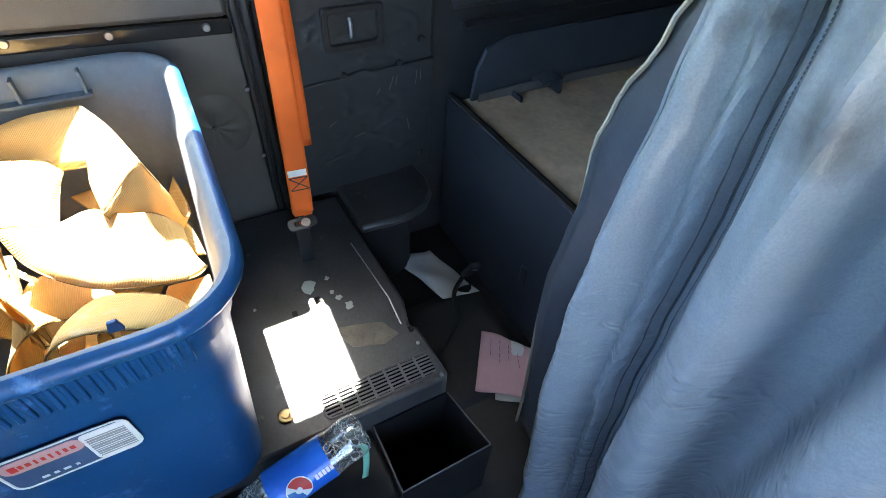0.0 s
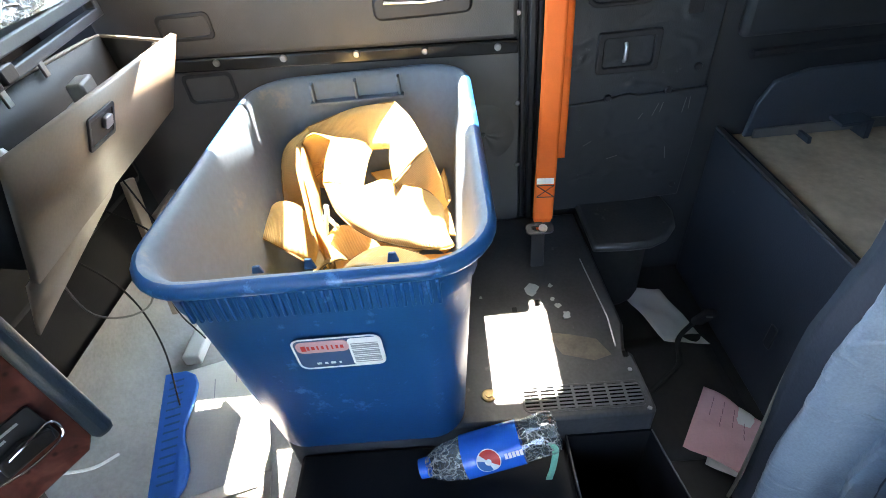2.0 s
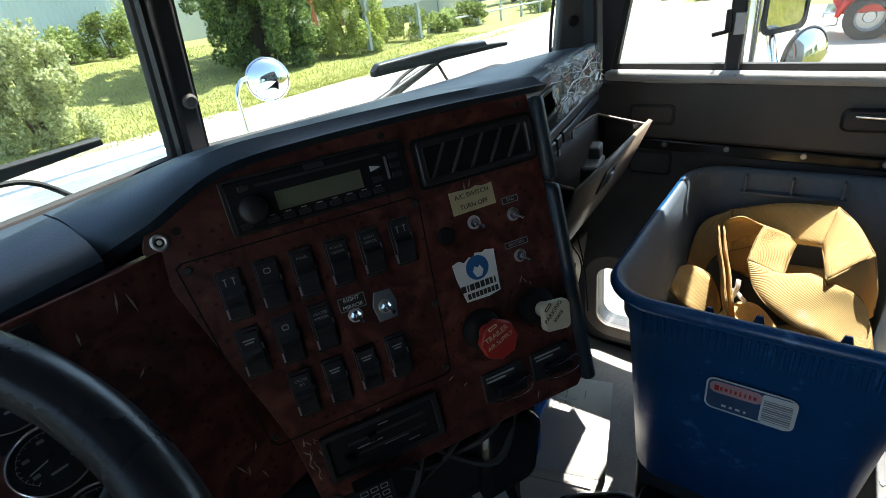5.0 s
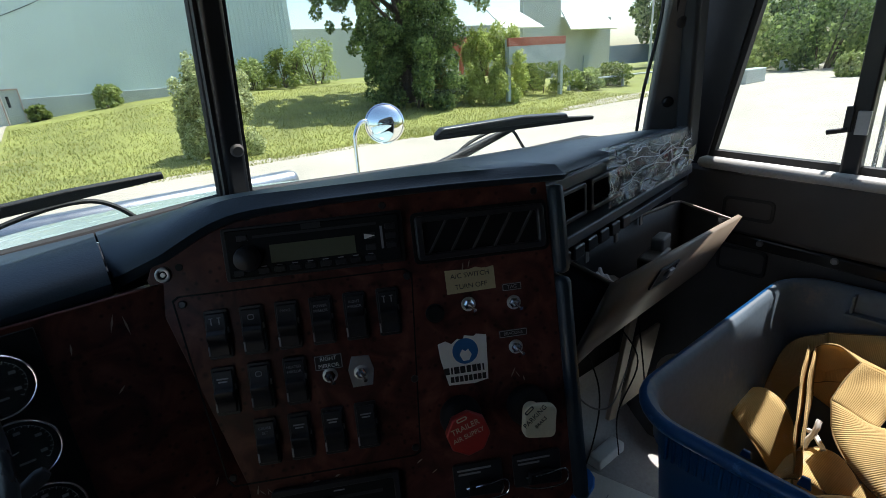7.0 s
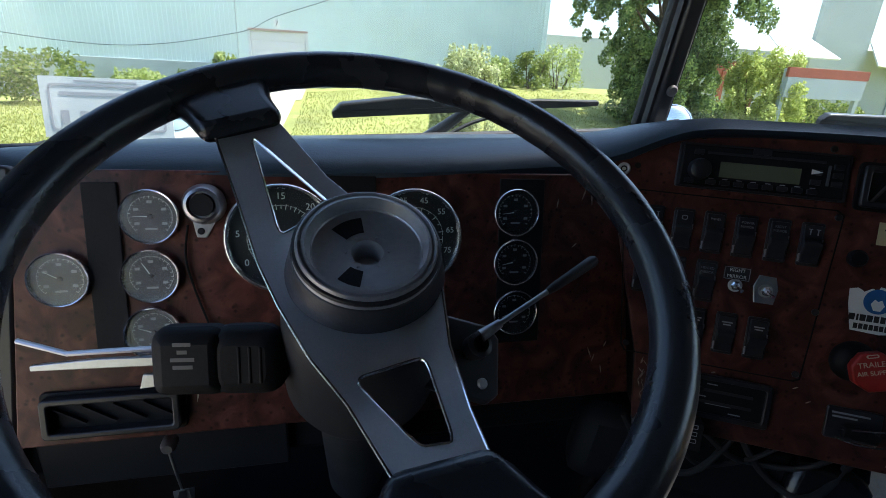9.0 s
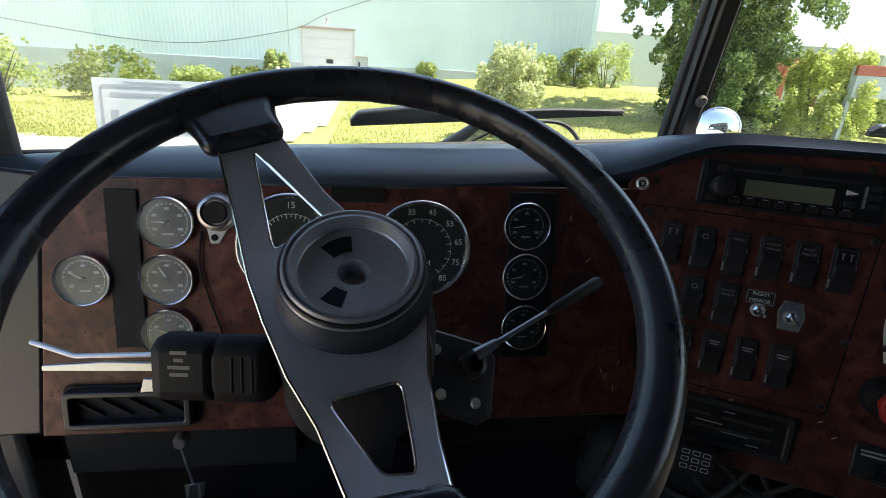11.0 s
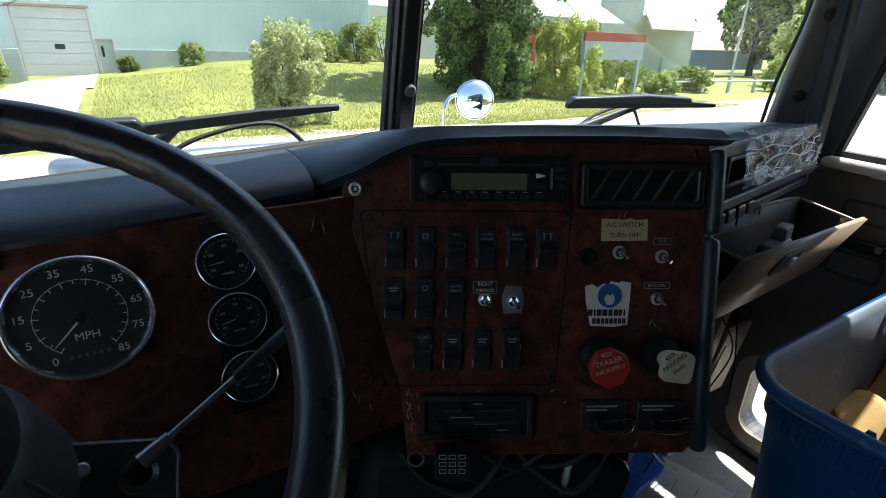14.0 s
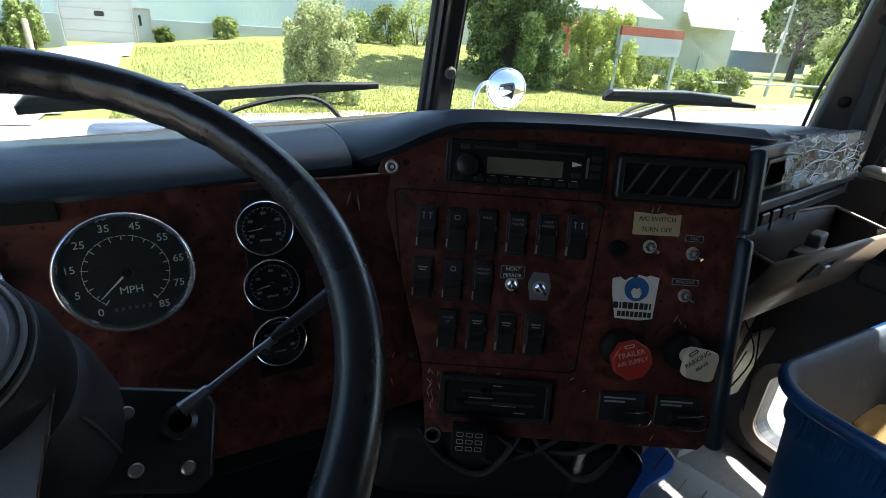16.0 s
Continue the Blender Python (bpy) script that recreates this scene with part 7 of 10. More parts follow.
def build_floor_sheet():
    """A pale sheet with a blue printed edge, leaning in the footwell beside the tub."""
    t, b = V((0.628, 0.612, 0.297)), V((0.342, 0.528, 0.297))
    w = V((0.060, -0.205, 0.0))
    ob = thing("cardboard_sheet", "pale cardboard sheet with a wavy blue edge in the footwell", "cardboard")
    bm = bmesh.new()
    quad_sheet(bm, b, t, t + w, b + w)
    thick(part("sheet", bm, M_CARD, ob, "pale dusty cardboard"), 0.006)
    f = axes(b, t - b, -w)
    ln = (t - b).length
    up = 1 if f.to_3x3().col[2].z > 0 else -1
    pts = [(0.0, 0.0), (0.0, -0.052), (0.02, -0.064), (0.05, -0.069), (0.085, -0.064), (0.12, -0.055), (0.145, -0.054), (0.18, -0.060), (0.22, -0.070), (0.25, -0.072), (0.275, -0.064), (0.292, -0.045), (0.298, 0.0)]
    bm = bmesh.new()
    prism(bm, pts, 0.010 * up, f @ pose(0, 0, 0.0034 * up))
    part("blue_edge", bm, M_BLUE_EDGE, ob, "raised bright blue wavy edge", bevel=0.003)
    bm = bmesh.new()
    for k in range(14):
        box(bm, (0.0035, 0.030, 0.0012), (0.035 + 0.018 * k, -0.028, 0.0138 * up), f)
    part("ribs", bm, M_BLUE_PRINT, ob, "fine darker ribs in the blue edge", smooth=False)
    for size, at in (((0.050, 0.002, 0.0004), (0.225, -0.105, 0.0042 * up)), ((0.002, 0.020, 0.0004), (0.200, -0.096, 0.0042 * up)), ((0.030, 0.002, 0.0004), (0.240, -0.150, 0.0042 * up))):
        bm = bmesh.new()
        box(bm, size, at, f)
        part("pen_mark", bm, M_GREY_PRINT, ob, "faint pen mark", smooth=False)
    bm = bmesh.new()
    grid(bm, lambda u, v: V((0.28 + 0.68 * u, 0.27 + 0.44 * min(1.0, v * 1.5), FLOOR_Z + 0.004 + 0.05 * min(1.0, v * 1.5) ** 3 + 0.20 * max(0.0, v - 0.5) * 2)), 10, 8)
    tagged(part("footwell_mat", bm, M_PAN), "dusty beige rubber mat curving up in the footwell", "floor mat")
    for k, (p, size, rz) in enumerate((((0.76, 0.605, 0.255), (0.11, 0.040, 0.03), 20), )):
        bm = bmesh.new()
        box(bm, size, p, None)
        tagged(part("white_plastic_scrap", bm, M_WHITE, bevel=0.004), "small white plastic scrap with a red spot", "scrap")
    bm = bmesh.new()
    q0, q1 = b + w, b
    quad_sheet(bm, q0, q1, q1 + V((-0.13, -0.02, -0.055)), q0 + V((-0.11, 0.0, -0.060)), 4, 4)
    thick(part("lower_flap", bm, M_CARD, ob, "creased pale lower flap"), 0.005)
    for k in range(4):
        bm = bmesh.new()
        d = V((-0.02 - 0.030 * k, 0.0, -0.010 - 0.0165 * k + 0.004))
        tube(bm, [q0.lerp(q1, 0.10 + 0.06 * k) + d, q0.lerp(q1, 0.75 + 0.05 * k) + d], 0.0013, 5)
        part("crease", bm, M_GREY_PRINT, ob, "dark crease line", smooth=False)
    # small black module hanging by the console
    ob = thing("black_module", "small black module lying against the pale cardboard", "module", axes((0.275, 0.470, 0.340), (0.8, 0.5, 0.1), (0.1, 0.3, 0.95)))
    bm = bmesh.new()
    box(bm, (0.060, 0.050, 0.02), (0, 0, 0))
    part("body", bm, M_BLACK, ob, bevel=0.003)
    ob = thing("loose_wire", "thin pale wire sticking out below the burl panel", "wire")
    bm = bmesh.new()
    tube(bm, curve_pts([(0.172, 0.345, 0.760), (0.186, 0.326, 0.735), (0.200, 0.316, 0.716), (0.218, 0.306, 0.706)], 6), 0.0016, 6)
    part("wire", bm, M_WHITE, ob)
    bm = bmesh.new()
    prism(bm, rounded(0.030, 0.225, 0.004, 2, 0.277, 0.058), 0.010, pose(0, 0, FLOOR_Z + 0.186))
    tagged(part("plastic_strip", bm, M_STRIP_BLUE, bevel=0.002), "pale blue plastic strip lying on the dark ledge", "plastic strip")


M_STRIP_BLUE = mat("pale_blue_plastic", (0.16, 0.30, 0.40), rough=0.45, vary=0.12, bump=0.05)
M_CARD = mat("pale_cardboard", (0.58, 0.56, 0.52), rough=0.75, vary=0.12, scale=9, grain=200, bump=0.1, wear=(0.42, 0.40, 0.36), wear_amount=0.25, wear_scale=8)
M_BLUE_EDGE = mat("bright_blue_card", (0.02, 0.17, 0.62), rough=0.5, vary=0.08, bump=0.03)
build_floor_sheet()


def build_shifter():
    ob = thing("gear_lever", "black gear lever with a large rounded knob and leather boot", "gear lever", (0.03, 0.23, FLOOR_Z - 0.027))
    bm = bmesh.new()
    prof = [(0.17, 0.0), (0.165, 0.05), (0.13, 0.10), (0.14, 0.14), (0.10, 0.20), (0.11, 0.24), (0.075, 0.30), (0.08, 0.34), (0.05, 0.40), (0.03, 0.44), (0.0, 0.44)]
    lathe(bm, prof, None, 30)
    for v in bm.verts:
        v.co += V((0.06, 0.14, 0)) * (1 - v.co.z / 0.44) + 0.012 * V((noise.noise(v.co * 11), noise.noise(v.co * 11 + V((5, 0, 0))), 0))
    part("boot", bm, M_LEATHER, ob, "creased black leather boot")
    bm = bmesh.new()
    tube(bm, [(0, 0, 0.40), (-0.035, -0.02, 0.55), (-0.068, -0.048, 0.655)], 0.011, 14)
    part("lever", bm, M_STEEL, ob, "dull steel lever")
    bm = bmesh.new()
    m = pose(-0.068, -0.048, 0.640, 14, -8, 0)
    def cap(r):
        """A rounded three-cornered outline."""
        return [(r * (1 + 0.13 * math.cos(3 * a + 1.2)) * math.cos(a), r * (1 + 0.13 * math.cos(3 * a + 1.2)) * math.sin(a)) for a in (2 * math.pi * k / 60 for k in range(60))]
    rows = []
    for r, z in ((0.020, 0.0), (0.030, 0.010), (0.041, 0.030), (0.044, 0.048), (0.043, 0.060), (0.040, 0.066), (0.036, 0.0665), (0.033, 0.063), (0.030, 0.0615)):
        rows.append([bm.verts.new(m @ V((x, y, z))) for x, y in cap(r)])
    for p, q in zip(rows, rows[1:]):
        for k in range(60):
            bm.faces.new((p[k], p[(k + 1) % 60], q[(k + 1) % 60], q[k]))
    bm.faces.new(rows[0][::-1])
    bm.faces.new(rows[-1])
    knob = part("knob", bm, M_GLOSSBLACK, ob, "large glossy black three-cornered knob")
    # grey line round the top paints the highlight on the knob's rim
    bm = bmesh.new()
    tube(bm, [m @ V((x, y, 0.0672)) for x, y in cap(0.0385)], 0.0011, 6, closed=True)
    part("rim_highlight", bm, M_SHROUD, knob, "fine grey line for the rim's highlight")


M_LEATHER = mat("black_leather", (0.014, 0.014, 0.015), rough=0.35, vary=0.3, scale=20, grain=140, bump=0.5)
build_shifter()


# ---------------------------------------------------------------- tub details and the straps in it
def build_tub_details():
    # ribs of the grip under the rim, both short ends, and the sticker
    for k in range(30):
        bm = bmesh.new()
        y = -0.030 + 0.0098 * k
        box(bm, (0.007, 0.0048, 0.036), (0.3475, y, 0.772), None)
        part("grip_rib", bm, M_TUB, TUB, bevel=0.0015)
    for y in (0.035, 0.120, 0.205):
        bm = bmesh.new()
        box(bm, (0.020, 0.005, 0.036), (0.905, y, 0.795))
        part("handle_rib", bm, M_TUBIN, TUB, bevel=0.001)
    bm = bmesh.new()
    box(bm, (0.022, 0.185, 0.005), (0.901, 0.120, 0.776))
    part("handle_shelf", bm, M_TUBIN, TUB, bevel=0.001)
    for y, h in ((0.172, 0.010), (0.112, 0.014), (0.018, 0.013)):
        bm = bmesh.new()
        prism(bm, [(-0.007, 0), (0.007, 0), (0.004, h), (-0.004, h)], 0.004, axes((0.372, y, 0.798), (0, 1, 0), (0, 0, 1)))
        part("inner_tab", bm, M_TUB, TUB, "small blue upright tab", bevel=0.001)
    m = axes((0.3520, 0.104, 0.676), (0, -1, 0), (-0.055, 0, 1.0))
    bm = bmesh.new()
    prism(bm, rounded(0.112, 0.062, 0.012, 4), 0.0008, m)
    lab = part("sticker", bm, M_STICKER_BLUE, TUB, "worn product sticker", smooth=False)
    bm = bmesh.new()
    prism(bm, rounded(0.066, 0.022, 0.009, 4, -0.018, 0.014), 0.0006, m @ pose(0, 0, 0.0008))
    part("maker_field", bm, M_PINK_FIELD, lab, "faded pink maker's field", smooth=False)
    bm = bmesh.new()
    for k, (w, hh) in enumerate(((0.006, 0.010), (0.003, 0.007), (0.004, 0.006), (0.002, 0.008), (0.003, 0.006), (0.002, 0.009), (0.002, 0.008), (0.003, 0.007), (0.004, 0.006))):
        box(bm, (w, hh, 0.0004), (-0.042 + 0.0060 * k, 0.013, 0.0016), m)
    part("maker_bars", bm, M_RED_PRINT, lab, "faded red bars", smooth=False)
    bm = bmesh.new()
    prism(bm, rounded(0.040, 0.054, 0.005, 3, 0.034, -0.001), 0.0006, m @ pose(0, 0, 0.0008))
    part("code_field", bm, M_PAPER, lab, "white field with a stripe code", smooth=False)
    for k in range(10):
        bm = bmesh.new()
        box(bm, (0.034, 0.0014 + 0.001 * (k % 3), 0.0004), (0.034, -0.022 + 0.0042 * k, 0.0016), m)
        part("code_bar", bm, M_GREY_PRINT, lab, smooth=False)
    bm = bmesh.new()
    frame_ring(bm, rounded(0.112, 0.062, 0.012, 4), rounded(0.107, 0.057, 0.010, 4), 0.0006, m @ pose(0, 0, 0.0008))
    part("sticker_border", bm, M_PAPER, lab, "white border", smooth=False)
    bm = bmesh.new()
    for k, w in enumerate((0.006, 0.004, 0.006, 0.003)):
        box(bm, (w, 0.004, 0.0004), (-0.030 + 0.009 * k, -0.020, 0.0012), m)
    part("size_bars", bm, M_PAPER, lab, smooth=False)
    # white scratch line under the rim
    bm = bmesh.new()
    tube(bm, [(0.3555, 0.235 - 0.02 * k, 0.757 - 0.004 * math.sin(k * 1.1)) for k in range(9)], 0.0009, 5)
    part("scratch", bm, M_SCRATCH, TUB, "pale scratch", smooth=False)


M_STICKER_BLUE = mat("faded_blue_sticker", (0.05, 0.095, 0.19), rough=0.4, vary=0.15, bump=0.0)
M_PINK_FIELD = mat("faded_pink_field", (0.62, 0.35, 0.36), rough=0.5, vary=0.1, bump=0.0)
M_SCRATCH = mat("pale_blue_scuff", (0.30, 0.42, 0.58), rough=0.6, vary=0.2, bump=0.0)
build_tub_details()


def ribbon(bm, ctrl, wide, width, steps=9, across=6, curl=0.0):
    """A strap along control points; wide gives its width direction at each of them."""
    path = curve_pts(ctrl, steps)
    dirs = curve_pts([V(w).normalized() for w in wide], steps)
    rows = []
    uv = bm.loops.layers.uv.new("weave")
    run = [0.0]
    for p, q in zip(path, path[1:]):
        run.append(run[-1] + (q - p).length)
    for i, (p, w) in enumerate(zip(path, dirs)):
        a, b = path[max(0, i - 1)], path[min(len(path) - 1, i + 1)]
        d = (b - a).normalized()
        w = (w - d * w.dot(d)).normalized()
        n = d.cross(w)
        rows.append([bm.verts.new(p + w * width * (k / across - 0.5) + n * curl * (1 - (2 * k / across - 1) ** 2) + n * 0.0010 * math.sin(i * 0.5 + k * 0.4)) for k in range(across + 1)])
    for i, (r, q) in enumerate(zip(rows, rows[1:])):
        for k in range(across):
            f = bm.faces.new((r[k], q[k], q[k + 1], r[k + 1]))
            for loop, (a, b) in zip(f.loops, ((run[i], k), (run[i + 1], k), (run[i + 1], k + 1), (run[i], k + 1))):
                loop[uv].uv = (a, width * b / across)


def band(bm, one, two, steps=9, across=6, wave=0.0012):
    """A strap between two edge lines, with its length and width laid out for the weave."""
    a, b = curve_pts(one, steps), curve_pts(two, steps)
    uv = bm.loops.layers.uv.new("weave")
    run = [0.0]
    for p, q in zip(zip(a, b), list(zip(a, b))[1:]):
        run.append(run[-1] + ((q[0] + q[1]) / 2 - (p[0] + p[1]) / 2).length)
    rows = []
    for i, (p, q) in enumerate(zip(a, b)):
        ahead = a[min(len(a) - 1, i + 1)] - a[max(0, i - 1)]
        n = ahead.cross(q - p).normalized()
        rows.append([bm.verts.new(p.lerp(q, k / across) + n * wave * math.sin(i * 0.45 + k * 0.9)) for k in range(across + 1)])
    for i, (r, q) in enumerate(zip(rows, rows[1:])):
        for k in range(across):
            f = bm.faces.new((r[k], q[k], q[k + 1], r[k + 1]))
            for loop, (u, w) in zip(f.loops, ((run[i], k), (run[i + 1], k), (run[i + 1], k + 1), (run[i], k + 1))):
                loop[uv].uv = (u, 0.085 * w / across)
    return a, b


def build_strap(label, *lengths):
    """Webbing in lengths that meet at sharp creases, with a thicker woven edge on both sides."""
    ob = thing("cargo_strap", label, "strap", group="straps in the tub")
    for one, two in zip(lengths[::2], lengths[1::2]):
        bm = bmesh.new()
        a, b = band(bm, one, two)
        thick(part("webbing", bm, M_STRAP, ob), 0.0028, 0)
        for line in (a, b):
            edge = bmesh.new()
            tube(edge, line, 0.0013, 6)
            part("selvedge", edge, M_STRAP_EDGE, ob, "thicker darker woven edge")


def build_straps():
    build_strap("worn yellow webbing strap creased sharply down at its end",
                [(0.760, 0.285, 0.610), (0.821, 0.271, 0.713), (0.868, 0.222, 0.742)],
                [(0.740, 0.250, 0.570), (0.790, 0.238, 0.648), (0.815, 0.200, 0.672)],
                [(0.868, 0.222, 0.742), (0.872, 0.130, 0.768), (0.829, 0.040, 0.792)],
                [(0.815, 0.200, 0.672), (0.812, 0.125, 0.705), (0.748, 0.052, 0.742)],
                [(0.829, 0.040, 0.792), (0.762, 0.010, 0.788), (0.687, -0.016, 0.773)],
                [(0.748, 0.052, 0.742), (0.692, 0.048, 0.748), (0.638, 0.040, 0.737)],
                [(0.687, -0.016, 0.773), (0.690, -0.032, 0.710), (0.706, -0.040, 0.648), (0.770, -0.046, 0.618), (0.818, -0.038, 0.650)],
                [(0.638, 0.040, 0.737), (0.640, 0.022, 0.680), (0.668, 0.000, 0.622), (0.730, -0.010, 0.582), (0.785, -0.008, 0.610)])
    build_strap("sunlit webbing strap creased and curling under itself",
                [(0.815, 0.232, 0.640), (0.815, 0.228, 0.725), (0.778, 0.190, 0.768), (0.732, 0.147, 0.776)],
                [(0.835, 0.165, 0.600), (0.842, 0.145, 0.680), (0.838, 0.112, 0.710), (0.818, 0.089, 0.717)],
                [(0.732, 0.147, 0.776), (0.694, 0.154, 0.762), (0.655, 0.158, 0.739)],
                [(0.818, 0.089, 0.717), (0.745, 0.095, 0.722), (0.668, 0.100, 0.712)],
                [(0.655, 0.158, 0.739), (0.614, 0.136, 0.704), (0.580, 0.090, 0.680), (0.558, 0.030, 0.668), (0.582, -0.030, 0.636), (0.640, -0.046, 0.594), (0.655, -0.028, 0.566)],
                [(0.668, 0.100, 0.712), (0.664, 0.060, 0.728), (0.639, 0.021, 0.727), (0.660, -0.012, 0.700), (0.688, -0.032, 0.640), (0.722, -0.010, 0.592), (0.700, 0.030, 0.572)])
    for d in (0.0, 0.010):
        build_strap("shaded webbing strap standing on edge beneath the sunlit one",
                    [(0.812, 0.236 - d, 0.733), (0.720, 0.215 - d, 0.738), (0.630, 0.190 - d, 0.716), (0.575, 0.172 - d, 0.690)],
                    [(0.800, 0.222 - d, 0.648), (0.712, 0.203 - d, 0.653), (0.620, 0.178 - d, 0.632), (0.566, 0.160 - d, 0.606)])
    build_strap("short arch of yellow webbing at the tub's long side",
                [(0.640, 0.305, 0.590), (0.637, 0.296, 0.653), (0.628, 0.257, 0.634), (0.619, 0.221, 0.606), (0.632, 0.200, 0.560)],
                [(0.722, 0.300, 0.590), (0.716, 0.290, 0.652), (0.712, 0.261, 0.674), (0.688, 0.216, 0.668), (0.675, 0.192, 0.615)])
    build_strap("rolled loop of yellow webbing with an open eye",
                [(0.540, 0.140, 0.560), (0.530, 0.192, 0.565), (0.535, 0.196, 0.612), (0.560, 0.165, 0.642), (0.575, 0.125, 0.636), (0.565, 0.090, 0.598), (0.540, 0.095, 0.560)],
                [(0.620, 0.130, 0.560), (0.612, 0.186, 0.565), (0.620, 0.190, 0.618), (0.651, 0.160, 0.648), (0.656, 0.120, 0.638), (0.646, 0.084, 0.592), (0.620, 0.090, 0.555)])
    build_strap("grey dusty webbing strap arched in the shade of the tub's end",
                [(0.452, 0.136, 0.590), (0.456, 0.122, 0.690), (0.450, 0.085, 0.728), (0.432, 0.025, 0.732), (0.424, -0.010, 0.706), (0.432, -0.030, 0.640)],
                [(0.530, 0.146, 0.590), (0.536, 0.126, 0.655), (0.550, 0.076, 0.676), (0.524, 0.012, 0.684), (0.506, -0.020, 0.660), (0.512, -0.040, 0.600)])
    build_strap("narrow turned-up end of yellow webbing",
                [(0.520, 0.238, 0.545), (0.498, 0.216, 0.580), (0.478, 0.200, 0.626), (0.466, 0.182, 0.648)],
                [(0.570, 0.196, 0.540), (0.540, 0.184, 0.572), (0.514, 0.174, 0.616), (0.492, 0.166, 0.650)])
    build_strap("crumpled yellow webbing low at the tub's side",
                [(0.490, -0.046, 0.580), (0.540, -0.050, 0.622), (0.600, -0.048, 0.610), (0.650, -0.044, 0.560)],
                [(0.510, 0.030, 0.570), (0.565, 0.022, 0.606), (0.622, 0.012, 0.590), (0.665, 0.014, 0.545)])
    build_strap("webbing strap leaning against the tub's far side",
                [(0.825, 0.110, 0.650), (0.768, 0.075, 0.640), (0.715, 0.045, 0.622), (0.680, 0.010, 0.600)],
                [(0.840, 0.020, 0.650), (0.770, -0.015, 0.645), (0.716, -0.040, 0.620), (0.666, -0.050, 0.596)])
    build_strap("webbing strap lying slack on the tub's bottom",
                [(0.440, 0.260, 0.465), (0.520, 0.150, 0.480), (0.620, 0.190, 0.470), (0.740, 0.110, 0.480), (0.830, 0.210, 0.465)],
                [(0.440, 0.170, 0.462), (0.550, 0.060, 0.476), (0.640, 0.095, 0.464), (0.790, 0.030, 0.476), (0.840, 0.115, 0.462)])
    build_strap("webbing strap heaped across the tub's bottom",
                [(0.440, 0.020, 0.505), (0.550, 0.215, 0.530), (0.700, 0.210, 0.520), (0.810, 0.060, 0.520)],
                [(0.520, -0.020, 0.500), (0.600, 0.120, 0.520), (0.690, 0.110, 0.515), (0.760, -0.020, 0.505)])
    # knotted white plastic tie among the straps
    ob = thing("plastic_tie", "small knotted scrap of white plastic among the straps", "plastic scrap", (0.655, 0.168, 0.664))
    for q, w in ((((-0.020, 0.010, -0.030), (-0.006, 0.004, -0.006), (0.004, -0.002, 0.016), (0.012, 0.0, 0.024)), 0.0045), (((-0.016, -0.018, -0.006), (0.0, -0.004, 0.002), (0.016, 0.012, -0.004)), 0.0040)):
        bm = bmesh.new()
        tube(bm, [p + 0.004 * V((noise.noise(p * 90), noise.noise(p * 90 + V((3, 0, 0))), 0)) for p in curve_pts(q, 5)], w, 7)
        part("twist", bm, M_WHITE, ob)


M_STRAP_EDGE = mat("strap_edge", (0.24, 0.16, 0.06), rough=0.9, vary=0.3, grain=300, bump=0.4)
def rib_webbing(m):
    """Cross ribs of the woven strap, 3 mm apart, in colour and relief."""
    nt = m.node_tree
    b = nt.nodes["Principled BSDF"]
    uv = nt.nodes.new("ShaderNodeUVMap")
    uv.uv_map = "weave"
    wave = nt.nodes.new("ShaderNodeTexWave")
    wave.wave_type, wave.bands_direction = "BANDS", "X"
    wave.inputs["Scale"].default_value, wave.inputs["Distortion"].default_value, wave.inputs["Detail"].default_value = 125.0, 0.6, 1.0
    nt.links.new(uv.outputs["UV"], wave.inputs["Vector"])
    bp = nt.nodes.new("ShaderNodeBump")
    bp.inputs["Strength"].default_value, bp.inputs["Distance"].default_value = 0.55, 0.0012
    nt.links.new(wave.outputs["Fac"], bp.inputs["Height"])
    nt.links.new(bp.outputs["Normal"], b.inputs["Normal"])
    src = b.inputs["Base Color"].links[0].from_socket
    dark = nt.nodes.new("ShaderNodeMix")
    dark.data_type, dark.blend_type = "RGBA", "MULTIPLY"
    span = nt.nodes.new("ShaderNodeMapRange")
    span.inputs["To Min"].default_value, span.inputs["To Max"].default_value = 0.86, 1.0
    nt.links.new(wave.outputs["Fac"], span.inputs["Value"])
    dark.inputs["Factor"].default_value = 1.0
    nt.links.new(src, dark.inputs["A"])
    nt.links.new(span.outputs["Result"], dark.inputs["B"])
    nt.links.new(dark.outputs["Result"], b.inputs["Base Color"])
    # sunlight soaks through the thin weave
    soak = nt.nodes.new("ShaderNodeBsdfTranslucent")
    soak.inputs["Color"].default_value = rgb(0.80, 0.46, 0.08)
    both = nt.nodes.new("ShaderNodeMixShader")
    both.inputs["Fac"].default_value = 0.22
    out = nt.nodes["Material Output"]
    nt.links.new(b.outputs["BSDF"], both.inputs[1])
    nt.links.new(soak.outputs["BSDF"], both.inputs[2])
    nt.links.new(both.outputs["Shader"], out.inputs["Surface"])


rib_webbing(M_STRAP)
build_straps()


